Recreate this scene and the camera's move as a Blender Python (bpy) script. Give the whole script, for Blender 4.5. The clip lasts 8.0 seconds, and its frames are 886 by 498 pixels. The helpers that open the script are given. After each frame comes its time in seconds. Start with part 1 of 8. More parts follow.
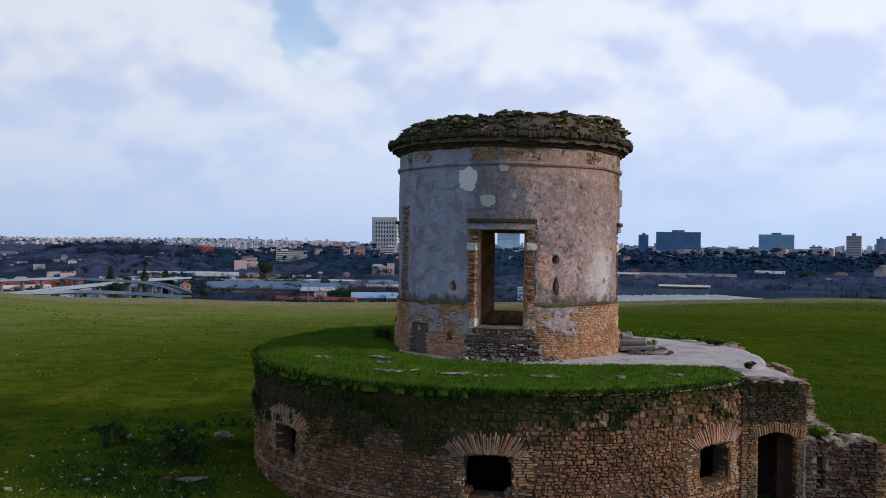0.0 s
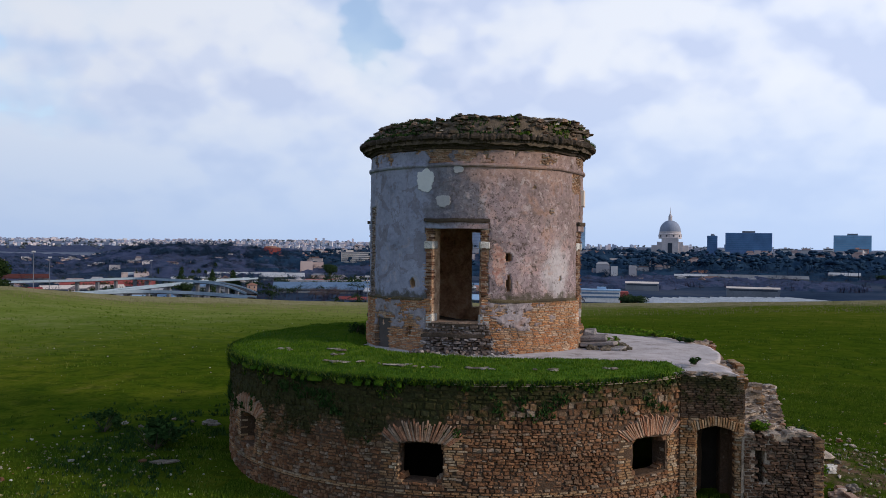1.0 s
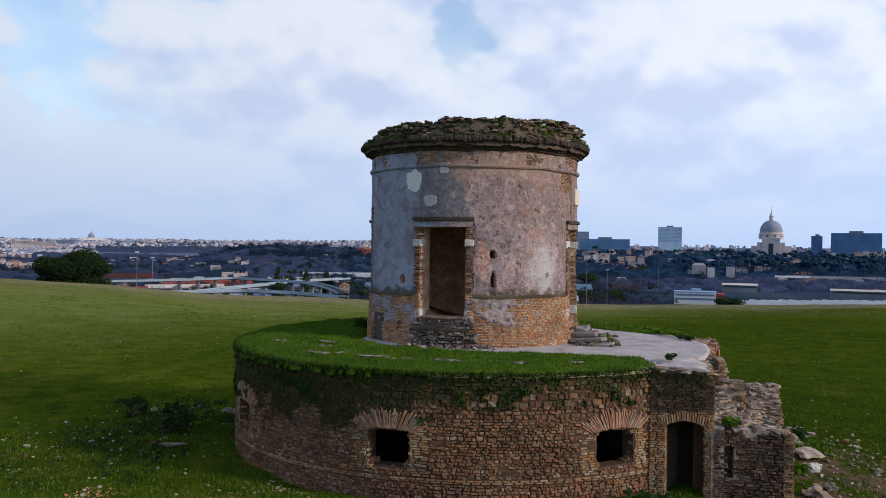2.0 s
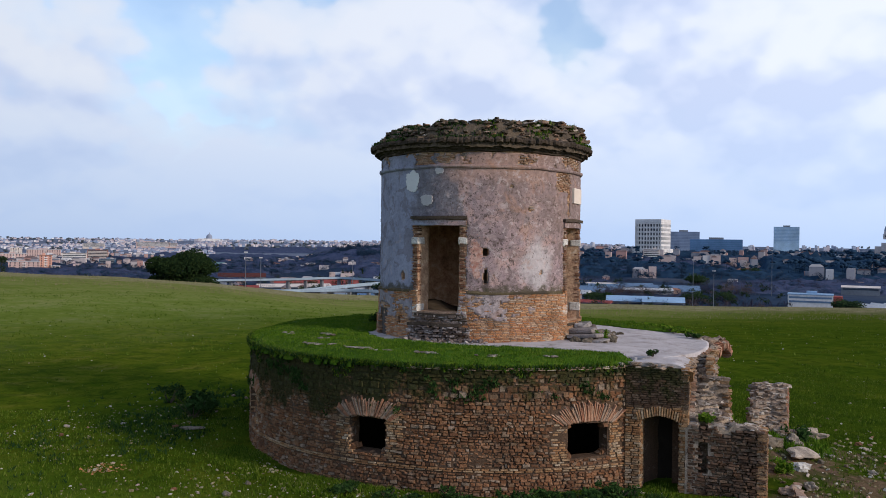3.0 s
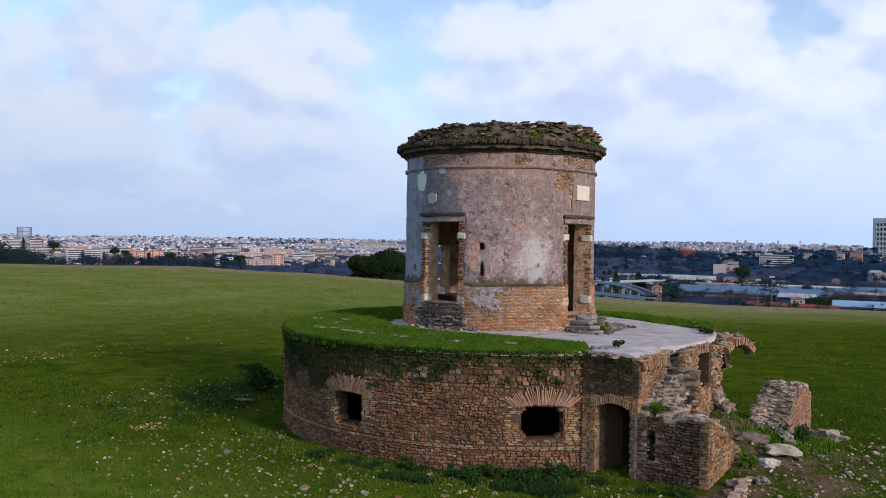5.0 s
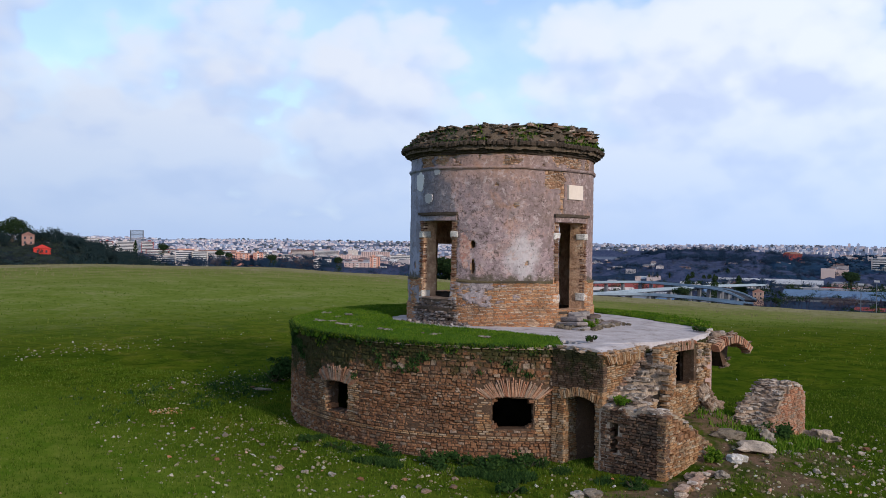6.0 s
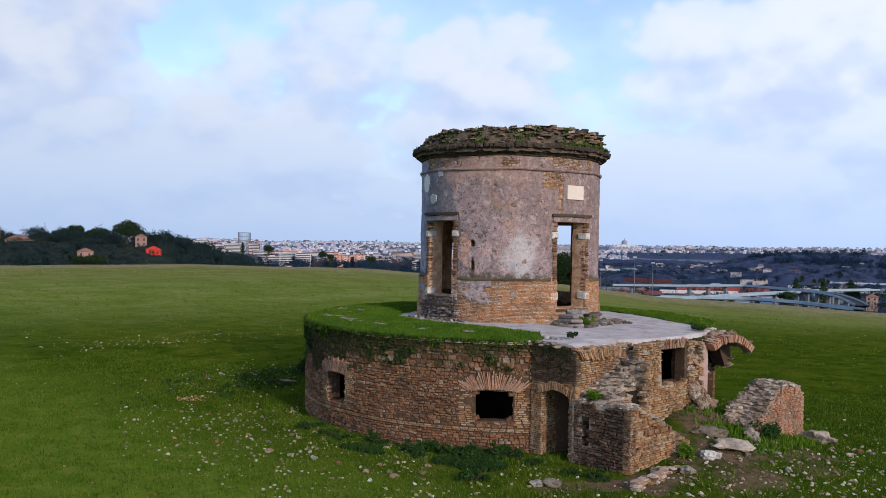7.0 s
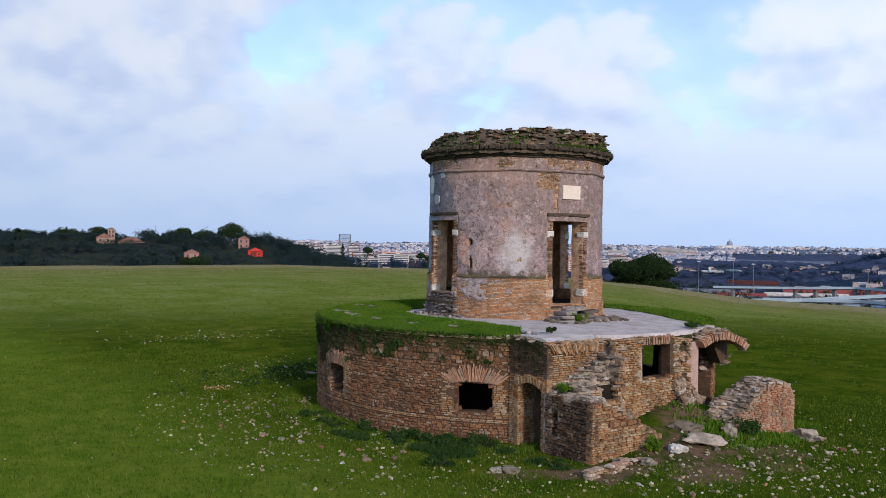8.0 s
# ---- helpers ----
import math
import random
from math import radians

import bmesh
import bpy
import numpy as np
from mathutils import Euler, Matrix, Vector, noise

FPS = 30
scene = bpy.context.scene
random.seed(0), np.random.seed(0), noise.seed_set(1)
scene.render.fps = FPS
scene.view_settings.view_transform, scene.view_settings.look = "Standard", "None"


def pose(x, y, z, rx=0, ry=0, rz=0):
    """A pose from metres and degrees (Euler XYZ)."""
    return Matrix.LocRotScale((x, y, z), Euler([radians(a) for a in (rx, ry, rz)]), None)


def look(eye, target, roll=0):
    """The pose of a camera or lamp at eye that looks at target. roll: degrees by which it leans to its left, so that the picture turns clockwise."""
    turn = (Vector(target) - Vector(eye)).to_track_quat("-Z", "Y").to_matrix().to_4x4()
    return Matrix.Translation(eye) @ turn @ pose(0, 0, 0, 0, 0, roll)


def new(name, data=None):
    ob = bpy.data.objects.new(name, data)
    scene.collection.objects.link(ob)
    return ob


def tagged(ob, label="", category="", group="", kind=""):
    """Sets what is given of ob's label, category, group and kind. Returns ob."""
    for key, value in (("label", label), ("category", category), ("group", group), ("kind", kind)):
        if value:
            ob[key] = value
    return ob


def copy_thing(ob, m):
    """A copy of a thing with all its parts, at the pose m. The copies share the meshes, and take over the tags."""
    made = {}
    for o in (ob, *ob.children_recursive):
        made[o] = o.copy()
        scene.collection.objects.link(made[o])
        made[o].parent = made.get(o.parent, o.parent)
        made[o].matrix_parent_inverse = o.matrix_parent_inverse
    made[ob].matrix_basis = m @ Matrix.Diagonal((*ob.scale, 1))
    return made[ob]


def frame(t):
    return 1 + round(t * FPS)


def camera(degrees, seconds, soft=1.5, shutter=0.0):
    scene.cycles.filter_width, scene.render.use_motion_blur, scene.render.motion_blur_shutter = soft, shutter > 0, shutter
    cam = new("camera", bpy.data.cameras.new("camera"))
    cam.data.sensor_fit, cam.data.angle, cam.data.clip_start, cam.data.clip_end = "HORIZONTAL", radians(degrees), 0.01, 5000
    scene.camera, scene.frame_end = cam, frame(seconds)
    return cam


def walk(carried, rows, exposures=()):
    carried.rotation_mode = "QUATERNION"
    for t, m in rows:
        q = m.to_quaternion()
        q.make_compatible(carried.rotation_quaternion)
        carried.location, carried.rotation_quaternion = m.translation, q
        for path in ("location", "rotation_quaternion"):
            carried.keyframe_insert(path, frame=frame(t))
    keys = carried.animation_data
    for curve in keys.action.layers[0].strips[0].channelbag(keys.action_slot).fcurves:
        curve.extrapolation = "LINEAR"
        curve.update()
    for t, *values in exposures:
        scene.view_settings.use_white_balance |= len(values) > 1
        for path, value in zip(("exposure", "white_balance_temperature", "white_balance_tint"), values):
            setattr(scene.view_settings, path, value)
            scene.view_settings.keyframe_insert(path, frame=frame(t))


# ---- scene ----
cam = camera(54.5, 8.0, soft=0.9)
PATH = [
    (0, (-1.846, -26.433, 6.406), (-1.857, -24.433, 6.401), 0.8),
    (0.5, (-0.3, -26.932, 6.384), (-0.389, -24.934, 6.382), 0.7),
    (1, (1.192, -27.369, 6.364), (1.029, -25.375, 6.36), 0.8),
    (1.5, (2.722, -27.709, 6.337), (2.455, -25.727, 6.332), 0.8),
    (3, (7.79, -28.08, 6.271), (7.174, -26.177, 6.264), 0.8),
    (3.5, (9.526, -27.998, 6.242), (8.777, -26.143, 6.233), 0.8),
    (4, (11.25, -27.843, 6.205), (10.388, -26.038, 6.196), 0.9),
    (4.5, (12.939, -27.589, 6.209), (11.975, -25.836, 6.196), 0.9),
    (6, (18.132, -26.151, 6.076), (16.885, -24.587, 6.066), 1.0),
    (6.5, (19.696, -25.542, 6.058), (18.367, -24.047, 6.046), 1.0),
    (7, (21.382, -24.733, 6.02), (19.962, -23.324, 6.011), 1.1),
    (7.5, (23.053, -23.849, 5.957), (21.552, -22.527, 5.951), 1.0),
    (8, (24.646, -22.951, 5.989), (23.074, -21.714, 5.979), 1.0),
]
walk(cam, [(t, look(eye, target, roll)) for t, eye, target, roll in PATH],
     exposures=[(0.0, -0.38, 5850, 11), (1.5, -0.34, 5840, 11), (3.5, -0.23, 5780, 11), (6.0, -0.17, 5700, 11), (8.0, -0.14, 5660, 11)])

# ---------------------------------------------------------------- world, sun
SUN_AZ, SUN_EL = -12.0, 23.0
world = bpy.data.worlds.new("sky")
scene.world = world
world.use_nodes = True
wn, wl = world.node_tree.nodes, world.node_tree.links
wn.clear()
w_out = wn.new("ShaderNodeOutputWorld")
w_sky = wn.new("ShaderNodeTexSky")
w_sky.sky_type = "NISHITA"
w_sky.sun_disc = False
w_sky.sun_elevation = radians(SUN_EL)
w_sky.sun_rotation = radians(90 - SUN_AZ)
w_sky.air_density, w_sky.dust_density, w_sky.ozone_density = 1.2, 0.4, 2.0
w_blue = wn.new("ShaderNodeBackground")
w_blue.inputs["Strength"].default_value = 0.20
wl.new(w_sky.outputs["Color"], w_blue.inputs["Color"])
w_tc = wn.new("ShaderNodeTexCoord")
w_sep = wn.new("ShaderNodeSeparateXYZ")
wl.new(w_tc.outputs["Generated"], w_sep.inputs[0])


def wmath(op, a, b=None, c=None, clamp=False):
    n = wn.new("ShaderNodeMath")
    n.operation, n.use_clamp = op, clamp
    for k, v in enumerate((a, b, c)):
        if v is None:
            continue
        if isinstance(v, (int, float)):
            n.inputs[k].default_value = v
        else:
            wl.new(v, n.inputs[k])
    return n.outputs[0]


def wnoise(vec, scale, detail, rough, dist=0.0):
    n = wn.new("ShaderNodeTexNoise")
    n.inputs["Scale"].default_value, n.inputs["Detail"].default_value = scale, detail
    n.inputs["Roughness"].default_value, n.inputs["Distortion"].default_value = rough, dist
    wl.new(vec, n.inputs["Vector"])
    return n.outputs["Fac"]


def wramp(fac, stops):
    n = wn.new("ShaderNodeValToRGB")
    el = n.color_ramp.elements
    while len(el) < len(stops):
        el.new(0.5)
    for e, (p, col) in zip(el, stops):
        e.position, e.color = p, (*col, 1) if len(col) == 3 else col
    wl.new(fac, n.inputs[0])
    return n.outputs[0]


# heaps of cumulus: lit tops, greyer bases, closing up to haze at the horizon
w_up = wmath("MAXIMUM", w_sep.outputs["Z"], 0.0)


def wvec(lift):
    n = wn.new("ShaderNodeCombineXYZ")
    wl.new(w_sep.outputs["X"], n.inputs[0])
    wl.new(w_sep.outputs["Y"], n.inputs[1])
    wl.new(wmath("ADD", wmath("MULTIPLY", wmath("POWER", w_up, 0.85), 1.35), lift), n.inputs[2])
    return n.outputs[0]


def wpuff(vec, scale):
    n = wn.new("ShaderNodeTexVoronoi")
    n.feature = "F1"
    n.inputs["Scale"].default_value = scale
    n.inputs["Detail"].default_value, n.inputs["Roughness"].default_value = 3.0, 0.50
    n.normalize = True
    wl.new(vec, n.inputs["Vector"])
    return n.outputs["Distance"]


def wheap(lift):
    v = wvec(lift)
    body = wnoise(v, 2.6, 5, 0.55, 0.0)
    return wmath("ADD", wmath("MULTIPLY", body, 0.65), wmath("MULTIPLY", wmath("SUBTRACT", 0.62, wpuff(v, 5.6)), 0.85))


w_here, w_above = wheap(3.1), wheap(3.15)
w_clear = wmath("MULTIPLY", wmath("SUBTRACT", w_up, 0.40, None, True), 1.1, None, True)
w_heap = wmath("SUBTRACT", wmath("ADD", w_here, wmath("MULTIPLY", wmath("SUBTRACT", wnoise(wvec(0.4), 1.3, 3, 0.5), 0.5), 0.42)), wmath("ADD", w_clear, wmath("MINIMUM", wmath("MULTIPLY", wmath("SUBTRACT", w_up, 0.12, None, True), 0.75), 0.08)))
w_mask = wmath("MAXIMUM", wramp(w_heap, [(0.44, (0, 0, 0)), (0.475, (0.72, 0.72, 0.72)), (0.55, (1, 1, 1))]), wmath("SUBTRACT", 1.0, wmath("MULTIPLY", w_up, 5.0), None, True))
w_lit = wmath("ADD", wmath("MULTIPLY", wmath("SUBTRACT", w_here, w_above), 5.2), 0.54, None, True)
w_shade = wramp(w_lit, [(0.10, (0.74, 0.79, 0.94)), (0.42, (0.86, 0.89, 0.99)), (0.62, (0.96, 0.965, 1.0)), (0.88, (1.02, 1.01, 1.01))])
w_haze = wn.new("ShaderNodeMix")
w_haze.data_type = "RGBA"
wl.new(wmath("SUBTRACT", 1.0, wmath("MULTIPLY", w_up, 5.5), None, True), w_haze.inputs[0])
wl.new(w_shade, w_haze.inputs[6])
w_haze.inputs[7].default_value = (0.60, 0.73, 0.95, 1)
w_glow = wmath("ADD", wmath("MULTIPLY", w_sep.outputs["X"], 0.22 * math.cos(radians(20))), wmath("MULTIPLY", w_sep.outputs["Y"], 0.22 * math.sin(radians(20))))
w_cloud = wn.new("ShaderNodeBackground")
wl.new(wmath("ADD", w_glow, 1.02), w_cloud.inputs["Strength"])
wl.new(w_haze.outputs[2], w_cloud.inputs["Color"])
w_mix = wn.new("ShaderNodeMixShader")
wl.new(wmath("MULTIPLY", wmath("ADD", wmath("MULTIPLY", w_mask, 0.60), 0.37), wmath("SUBTRACT", 1.0, wmath("MULTIPLY", w_clear, 0.6))), w_mix.inputs[0])
wl.new(w_blue.outputs[0], w_mix.inputs[1])
wl.new(w_cloud.outputs[0], w_mix.inputs[2])
wl.new(w_mix.outputs[0], w_out.inputs["Surface"])

sun_data = bpy.data.lights.new("sun", "SUN")
sun_data.energy, sun_data.angle, sun_data.color = 3.2, radians(6), (1.0, 0.79, 0.57)
sun = new("sun", sun_data)
sun_dir = Vector((math.cos(radians(SUN_AZ)) * math.cos(radians(SUN_EL)), math.sin(radians(SUN_AZ)) * math.cos(radians(SUN_EL)), math.sin(radians(SUN_EL))))
sun.matrix_world = look(sun_dir * 60, (0, 0, 0))


# ---------------------------------------------------------------- materials
class Mat:
    """A small builder of node materials."""

    def __init__(self, name, rough=0.9):
        self.m = bpy.data.materials.new(name)
        self.m.use_nodes = True
        self.n, self.l = self.m.node_tree.nodes, self.m.node_tree.links
        self.b = self.n["Principled BSDF"]
        self.b.inputs["Roughness"].default_value = rough
        self.b.inputs["Specular IOR Level"].default_value = 0.06
        self.pos = self.n.new("ShaderNodeNewGeometry")

    def put(self, sock, v):
        if isinstance(v, (int, float)):
            sock.default_value = v
        elif isinstance(v, tuple):
            sock.default_value = (*v, 1) if len(v) == 3 and len(sock.default_value) == 4 else v
        else:
            self.l.new(v, sock)

    def math(self, op, a, b=0.0, clamp=False):
        n = self.n.new("ShaderNodeMath")
        n.operation, n.use_clamp = op, clamp
        self.put(n.inputs[0], a)
        self.put(n.inputs[1], b)
        return n.outputs[0]

    def noise(self, scale, detail=5, rough=0.6, dist=0.0, vec=None):
        n = self.n.new("ShaderNodeTexNoise")
        for k, v in (("Scale", scale), ("Detail", detail), ("Roughness", rough), ("Distortion", dist)):
            n.inputs[k].default_value = v
        self.l.new(vec or self.pos.outputs["Position"], n.inputs["Vector"])
        return n.outputs["Fac"]

    def scaled(self, sx, sy, sz):
        n = self.n.new("ShaderNodeVectorMath")
        n.operation = "MULTIPLY"
        self.l.new(self.pos.outputs["Position"], n.inputs[0])
        n.inputs[1].default_value = (sx, sy, sz)
        return n.outputs[0]

    def voronoi(self, scale, feature="F1", out="Distance"):
        n = self.n.new("ShaderNodeTexVoronoi")
        n.feature = feature
        n.inputs["Scale"].default_value = scale
        self.l.new(self.pos.outputs["Position"], n.inputs["Vector"])
        return n.outputs[out]

    def ramp(self, fac, stops):
        n = self.n.new("ShaderNodeValToRGB")
        el = n.color_ramp.elements
        while len(el) < len(stops):
            el.new(0.5)
        for e, (p, col) in zip(el, stops):
            e.position, e.color = p, (*col, 1)
        self.l.new(fac, n.inputs[0])
        return n.outputs[0]

    def step(self, fac, lo, hi):
        n = self.n.new("ShaderNodeMapRange")
        n.interpolation_type = "SMOOTHSTEP"
        self.put(n.inputs["Value"], fac)
        n.inputs["From Min"].default_value, n.inputs["From Max"].default_value = lo, hi
        return n.outputs[0]

    def mix(self, fac, a, b, blend="MIX"):
        n = self.n.new("ShaderNodeMix")
        n.data_type, n.blend_type = "RGBA", blend
        self.put(n.inputs[0], fac)
        self.put(n.inputs[6], a)
        self.put(n.inputs[7], b)
        return n.outputs[2]

    def rand(self):
        o = self.n.new("ShaderNodeObjectInfo")
        return self.math("FRACT", self.math("ADD", o.outputs["Random"], self.pos.outputs["Random Per Island"]))

    def axis(self):
        n = self.n.new("ShaderNodeSeparateXYZ")
        self.l.new(self.pos.outputs["Position"], n.inputs[0])
        return n.outputs

    def bump(self, h, strength=0.5, dist=0.02):
        n = self.n.new("ShaderNodeBump")
        n.inputs["Strength"].default_value, n.inputs["Distance"].default_value = strength, dist
        self.l.new(h, n.inputs["Height"])
        self.l.new(n.outputs[0], self.b.inputs["Normal"])

    def done(self, col):
        self.put(self.b.inputs["Base Color"], col)
        return self.m


def masonry(name, stops, moss=0.0, scale=5.0, dirt=0.6, rough=0.92):
    """Stone or brick: a colour for each piece, grain, dirt, and moss in patches, thickened westward as painted shade.
    """
    k = Mat(name, rough)
    piece = k.ramp(k.rand(), stops)
    grain = k.noise(scale * 5, 6, 0.65)
    stain = k.noise(scale * 0.28, 5, 0.6, 0.4)
    col = k.mix(k.math("MULTIPLY", k.step(grain, 0.35, 0.75), 0.55), piece, (0.16, 0.13, 0.10), "MULTIPLY")
    col = k.mix(k.math("MULTIPLY", k.step(k.noise(scale * 0.8, 6, 0.7, 0.5), 0.56, 0.66), 0.30), col, (0.38, 0.31, 0.25))
    col = k.mix(k.math("MULTIPLY", k.step(k.noise(scale * 1.7, 5, 0.7, 0.3), 0.52, 0.64), 0.45), col, (0.075, 0.052, 0.036))
    col = k.mix(k.math("MULTIPLY", k.step(stain, 0.42, 0.68), dirt), col, (0.055, 0.045, 0.036))
    if moss:
        z = k.axis()[2]
        patch = k.math("ADD", k.math("MULTIPLY", k.noise(0.9, 6, 0.62, 0.5), 0.55), k.math("MULTIPLY", k.noise(3.6, 6, 0.7, 0.4), 0.45))
        fac = k.math("ADD", patch, k.math("MULTIPLY", k.math("SUBTRACT", z, 2.3), 0.17))
        # extra moss towards the west paints in the drum's shaded side
        fac = k.math("ADD", fac, k.math("MULTIPLY", k.step(k.math("MULTIPLY", k.axis()[0], -1.0), -4.5, 5.0), 0.19))
        col = k.mix(k.math("MULTIPLY", k.step(fac, 0.53, 0.66), moss), col, k.ramp(k.noise(14, 4), [(0.3, (0.016, 0.020, 0.008)), (0.55, (0.034, 0.040, 0.014)), (0.75, (0.055, 0.066, 0.020))]))
    k.bump(k.math("ADD", grain, k.math("MULTIPLY", k.noise(scale * 14, 3), 0.5)), 0.7, 0.025)
    return k.done(col)


M_STONE = masonry("tufa_stone", [(0.0, (0.165, 0.080, 0.043)), (0.35, (0.28, 0.138, 0.070)), (0.6, (0.345, 0.180, 0.094)), (0.85, (0.27, 0.178, 0.112)), (1.0, (0.41, 0.315, 0.235))], moss=0.92, dirt=0.45)
M_MOSSBRICK = masonry("mossy_brick", [(0.0, (0.092, 0.056, 0.038)), (0.5, (0.16, 0.096, 0.062)), (1.0, (0.225, 0.158, 0.11))], moss=0.85, dirt=0.6)
M_BED = masonry("brick_mortar", [(0.0, (0.33, 0.22, 0.15)), (1.0, (0.40, 0.28, 0.20))], dirt=0.4)
M_JAMB = masonry("jamb_brick", [(0.0, (0.14, 0.062, 0.04)), (0.5, (0.23, 0.115, 0.07)), (0.85, (0.26, 0.16, 0.11)), (1.0, (0.36, 0.27, 0.21))], dirt=0.65)
M_MORTAR = masonry("old_mortar", [(0.0, (0.10, 0.062, 0.040)), (1.0, (0.135, 0.088, 0.058))], moss=0.85, dirt=0.5)
M_BRICK = masonry("old_brick", [(0.0, (0.50, 0.20, 0.085)), (0.3, (0.60, 0.29, 0.125)), (0.6, (0.62, 0.36, 0.19)), (0.88, (0.60, 0.43, 0.29)), (1.0, (0.66, 0.54, 0.42))], dirt=0.35)
M_ARCHBRICK = masonry("arch_brick", [(0.0, (0.42, 0.19, 0.11)), (0.4, (0.52, 0.28, 0.17)), (0.75, (0.54, 0.36, 0.25)), (1.0, (0.40, 0.31, 0.24))], dirt=0.45)
M_RUBBLE = masonry("grey_rubble", [(0.0, (0.24, 0.165, 0.115)), (0.4, (0.40, 0.295, 0.21)), (0.75, (0.50, 0.41, 0.32)), (1.0, (0.64, 0.56, 0.47))], dirt=0.5)
M_RUINBRICK = masonry("ruin_brick", [(0.0, (0.35, 0.175, 0.078)), (0.4, (0.44, 0.255, 0.125)), (0.75, (0.47, 0.32, 0.185)), (1.0, (0.52, 0.42, 0.30))], dirt=0.5)
M_TILE = masonry("roof_rubble", [(0.0, (0.075, 0.060, 0.046)), (0.45, (0.16, 0.125, 0.09)), (0.75, (0.27, 0.21, 0.16)), (0.90, (0.36, 0.19, 0.11)), (1.0, (0.56, 0.52, 0.46))], dirt=0.6)
M_CORNICE = masonry("cornice_stone", [(0.0, (0.075, 0.058, 0.044)), (1.0, (0.12, 0.092, 0.070))], dirt=0.8)
M_MARBLE = masonry("white_travertine", [(0.0, (0.66, 0.63, 0.58)), (1.0, (0.76, 0.73, 0.68))], dirt=0.25)
M_ROCK = masonry("pale_rock", [(0.0, (0.20, 0.165, 0.12)), (0.5, (0.32, 0.275, 0.22)), (1.0, (0.45, 0.405, 0.34))], dirt=0.5)


M_PALEBRICK = masonry("pale_brick", [(0.0, (0.44, 0.27, 0.18)), (0.5, (0.54, 0.38, 0.28)), (1.0, (0.64, 0.54, 0.45))], dirt=0.4)
M_TUFALUMP = masonry("tufa_lumps", [(0.0, (0.26, 0.13, 0.066)), (0.5, (0.37, 0.21, 0.11)), (0.85, (0.42, 0.29, 0.17)), (1.0, (0.50, 0.40, 0.28))], dirt=0.5)


def plaster_material():
    k = Mat("weathered_plaster", 0.93)
    ax = k.axis()
    ang = k.math("ARCTAN2", ax[1], ax[0])
    warp = k.noise(0.9, 6, 0.6)
    fine = k.noise(9, 8, 0.68)
    pits = k.noise(6.5, 5, 0.75, 0.6)
    a2 = k.math("ADD", ang, k.math("MULTIPLY", k.math("SUBTRACT", warp, 0.5), 0.55))
    # cool cement render to the south-west, older pinkish lime plaster round to the east
    cool = k.ramp(k.noise(1.3, 7, 0.55, 0.4), [(0.32, (0.235, 0.25, 0.325)), (0.5, (0.30, 0.315, 0.41)), (0.75, (0.355, 0.37, 0.475))])
    warm = k.ramp(k.noise(1.1, 8, 0.62, 0.4), [(0.28, (0.20, 0.155, 0.165)), (0.40, (0.31, 0.235, 0.245)), (0.52, (0.395, 0.295, 0.30)), (0.60, (0.46, 0.315, 0.285)), (0.70, (0.47, 0.405, 0.425)), (0.84, (0.56, 0.385, 0.30))])
    col = k.mix(k.step(a2, -1.78, -1.66), cool, warm)
    # flaked older coats with sharp edges
    flake = k.noise(1.9, 6, 0.6, 0.8)
    col = k.mix(k.math("MULTIPLY", k.step(flake, 0.545, 0.556), 0.42), col, (0.155, 0.13, 0.13))
    col = k.mix(k.math("MULTIPLY", k.math("SUBTRACT", 1.0, k.step(flake, 0.385, 0.400)), 0.28), col, (0.46, 0.385, 0.36))
    over = k.math("MULTIPLY", k.math("MULTIPLY", k.step(a2, -1.98, -1.93), k.math("SUBTRACT", 1.0, k.step(a2, -1.50, -1.44))), k.step(k.math("ADD", ax[2], warp), 7.55, 7.65))
    col = k.mix(k.math("MULTIPLY", over, 0.85), col, k.ramp(k.noise(6, 6, 0.7), [(0.35, (0.135, 0.125, 0.145)), (0.55, (0.205, 0.195, 0.225)), (0.72, (0.29, 0.27, 0.30))]))
    # dark bitten pits over the warm part
    pit = k.math("MULTIPLY", k.step(pits, 0.56, 0.60), k.step(a2, -1.95, -1.3))
    col = k.mix(k.math("MULTIPLY", pit, 0.85), col, (0.085, 0.062, 0.052))
    speck = k.math("MULTIPLY", k.step(k.noise(11, 5, 0.8), 0.56, 0.60), k.math("ADD", k.math("MULTIPLY", k.step(a2, -2.2, -1.5), 0.75), 0.12))
    col = k.mix(k.math("MULTIPLY", speck, 0.7), col, (0.09, 0.07, 0.06))
    chalk = k.math("MULTIPLY", k.step(k.noise(11, 5, 0.8, 0.4), 0.60, 0.66), k.step(a2, -2.0, -1.4))
    col = k.mix(k.math("MULTIPLY", chalk, 0.5), col, (0.58, 0.52, 0.50))
    rosy = k.math("MULTIPLY", k.math("MULTIPLY", k.step(k.math("ADD", ax[2], warp), 8.55, 8.95), k.step(a2, -1.75, -1.55)), k.math("SUBTRACT", 1.0, k.step(a2, -0.75, -0.35)))
    col = k.mix(k.math("MULTIPLY", rosy, 0.45), col, (0.60, 0.37, 0.275))
    col = k.mix(k.math("MULTIPLY", k.math("MULTIPLY", k.step(a2, -0.70, -0.42), k.step(k.noise(1.7, 6, 0.7, 0.5), 0.40, 0.58)), 0.6), col, (0.17, 0.125, 0.108))
    # rough brown render high on the east side
    rough = k.math("MULTIPLY", k.step(k.math("ADD", a2, k.math("MULTIPLY", k.math("SUBTRACT", ax[2], 6.0), 0.25)), -0.95, -0.45), k.step(k.math("ADD", ax[2], k.math("MULTIPLY", warp, 1.5)), 6.6, 7.5))
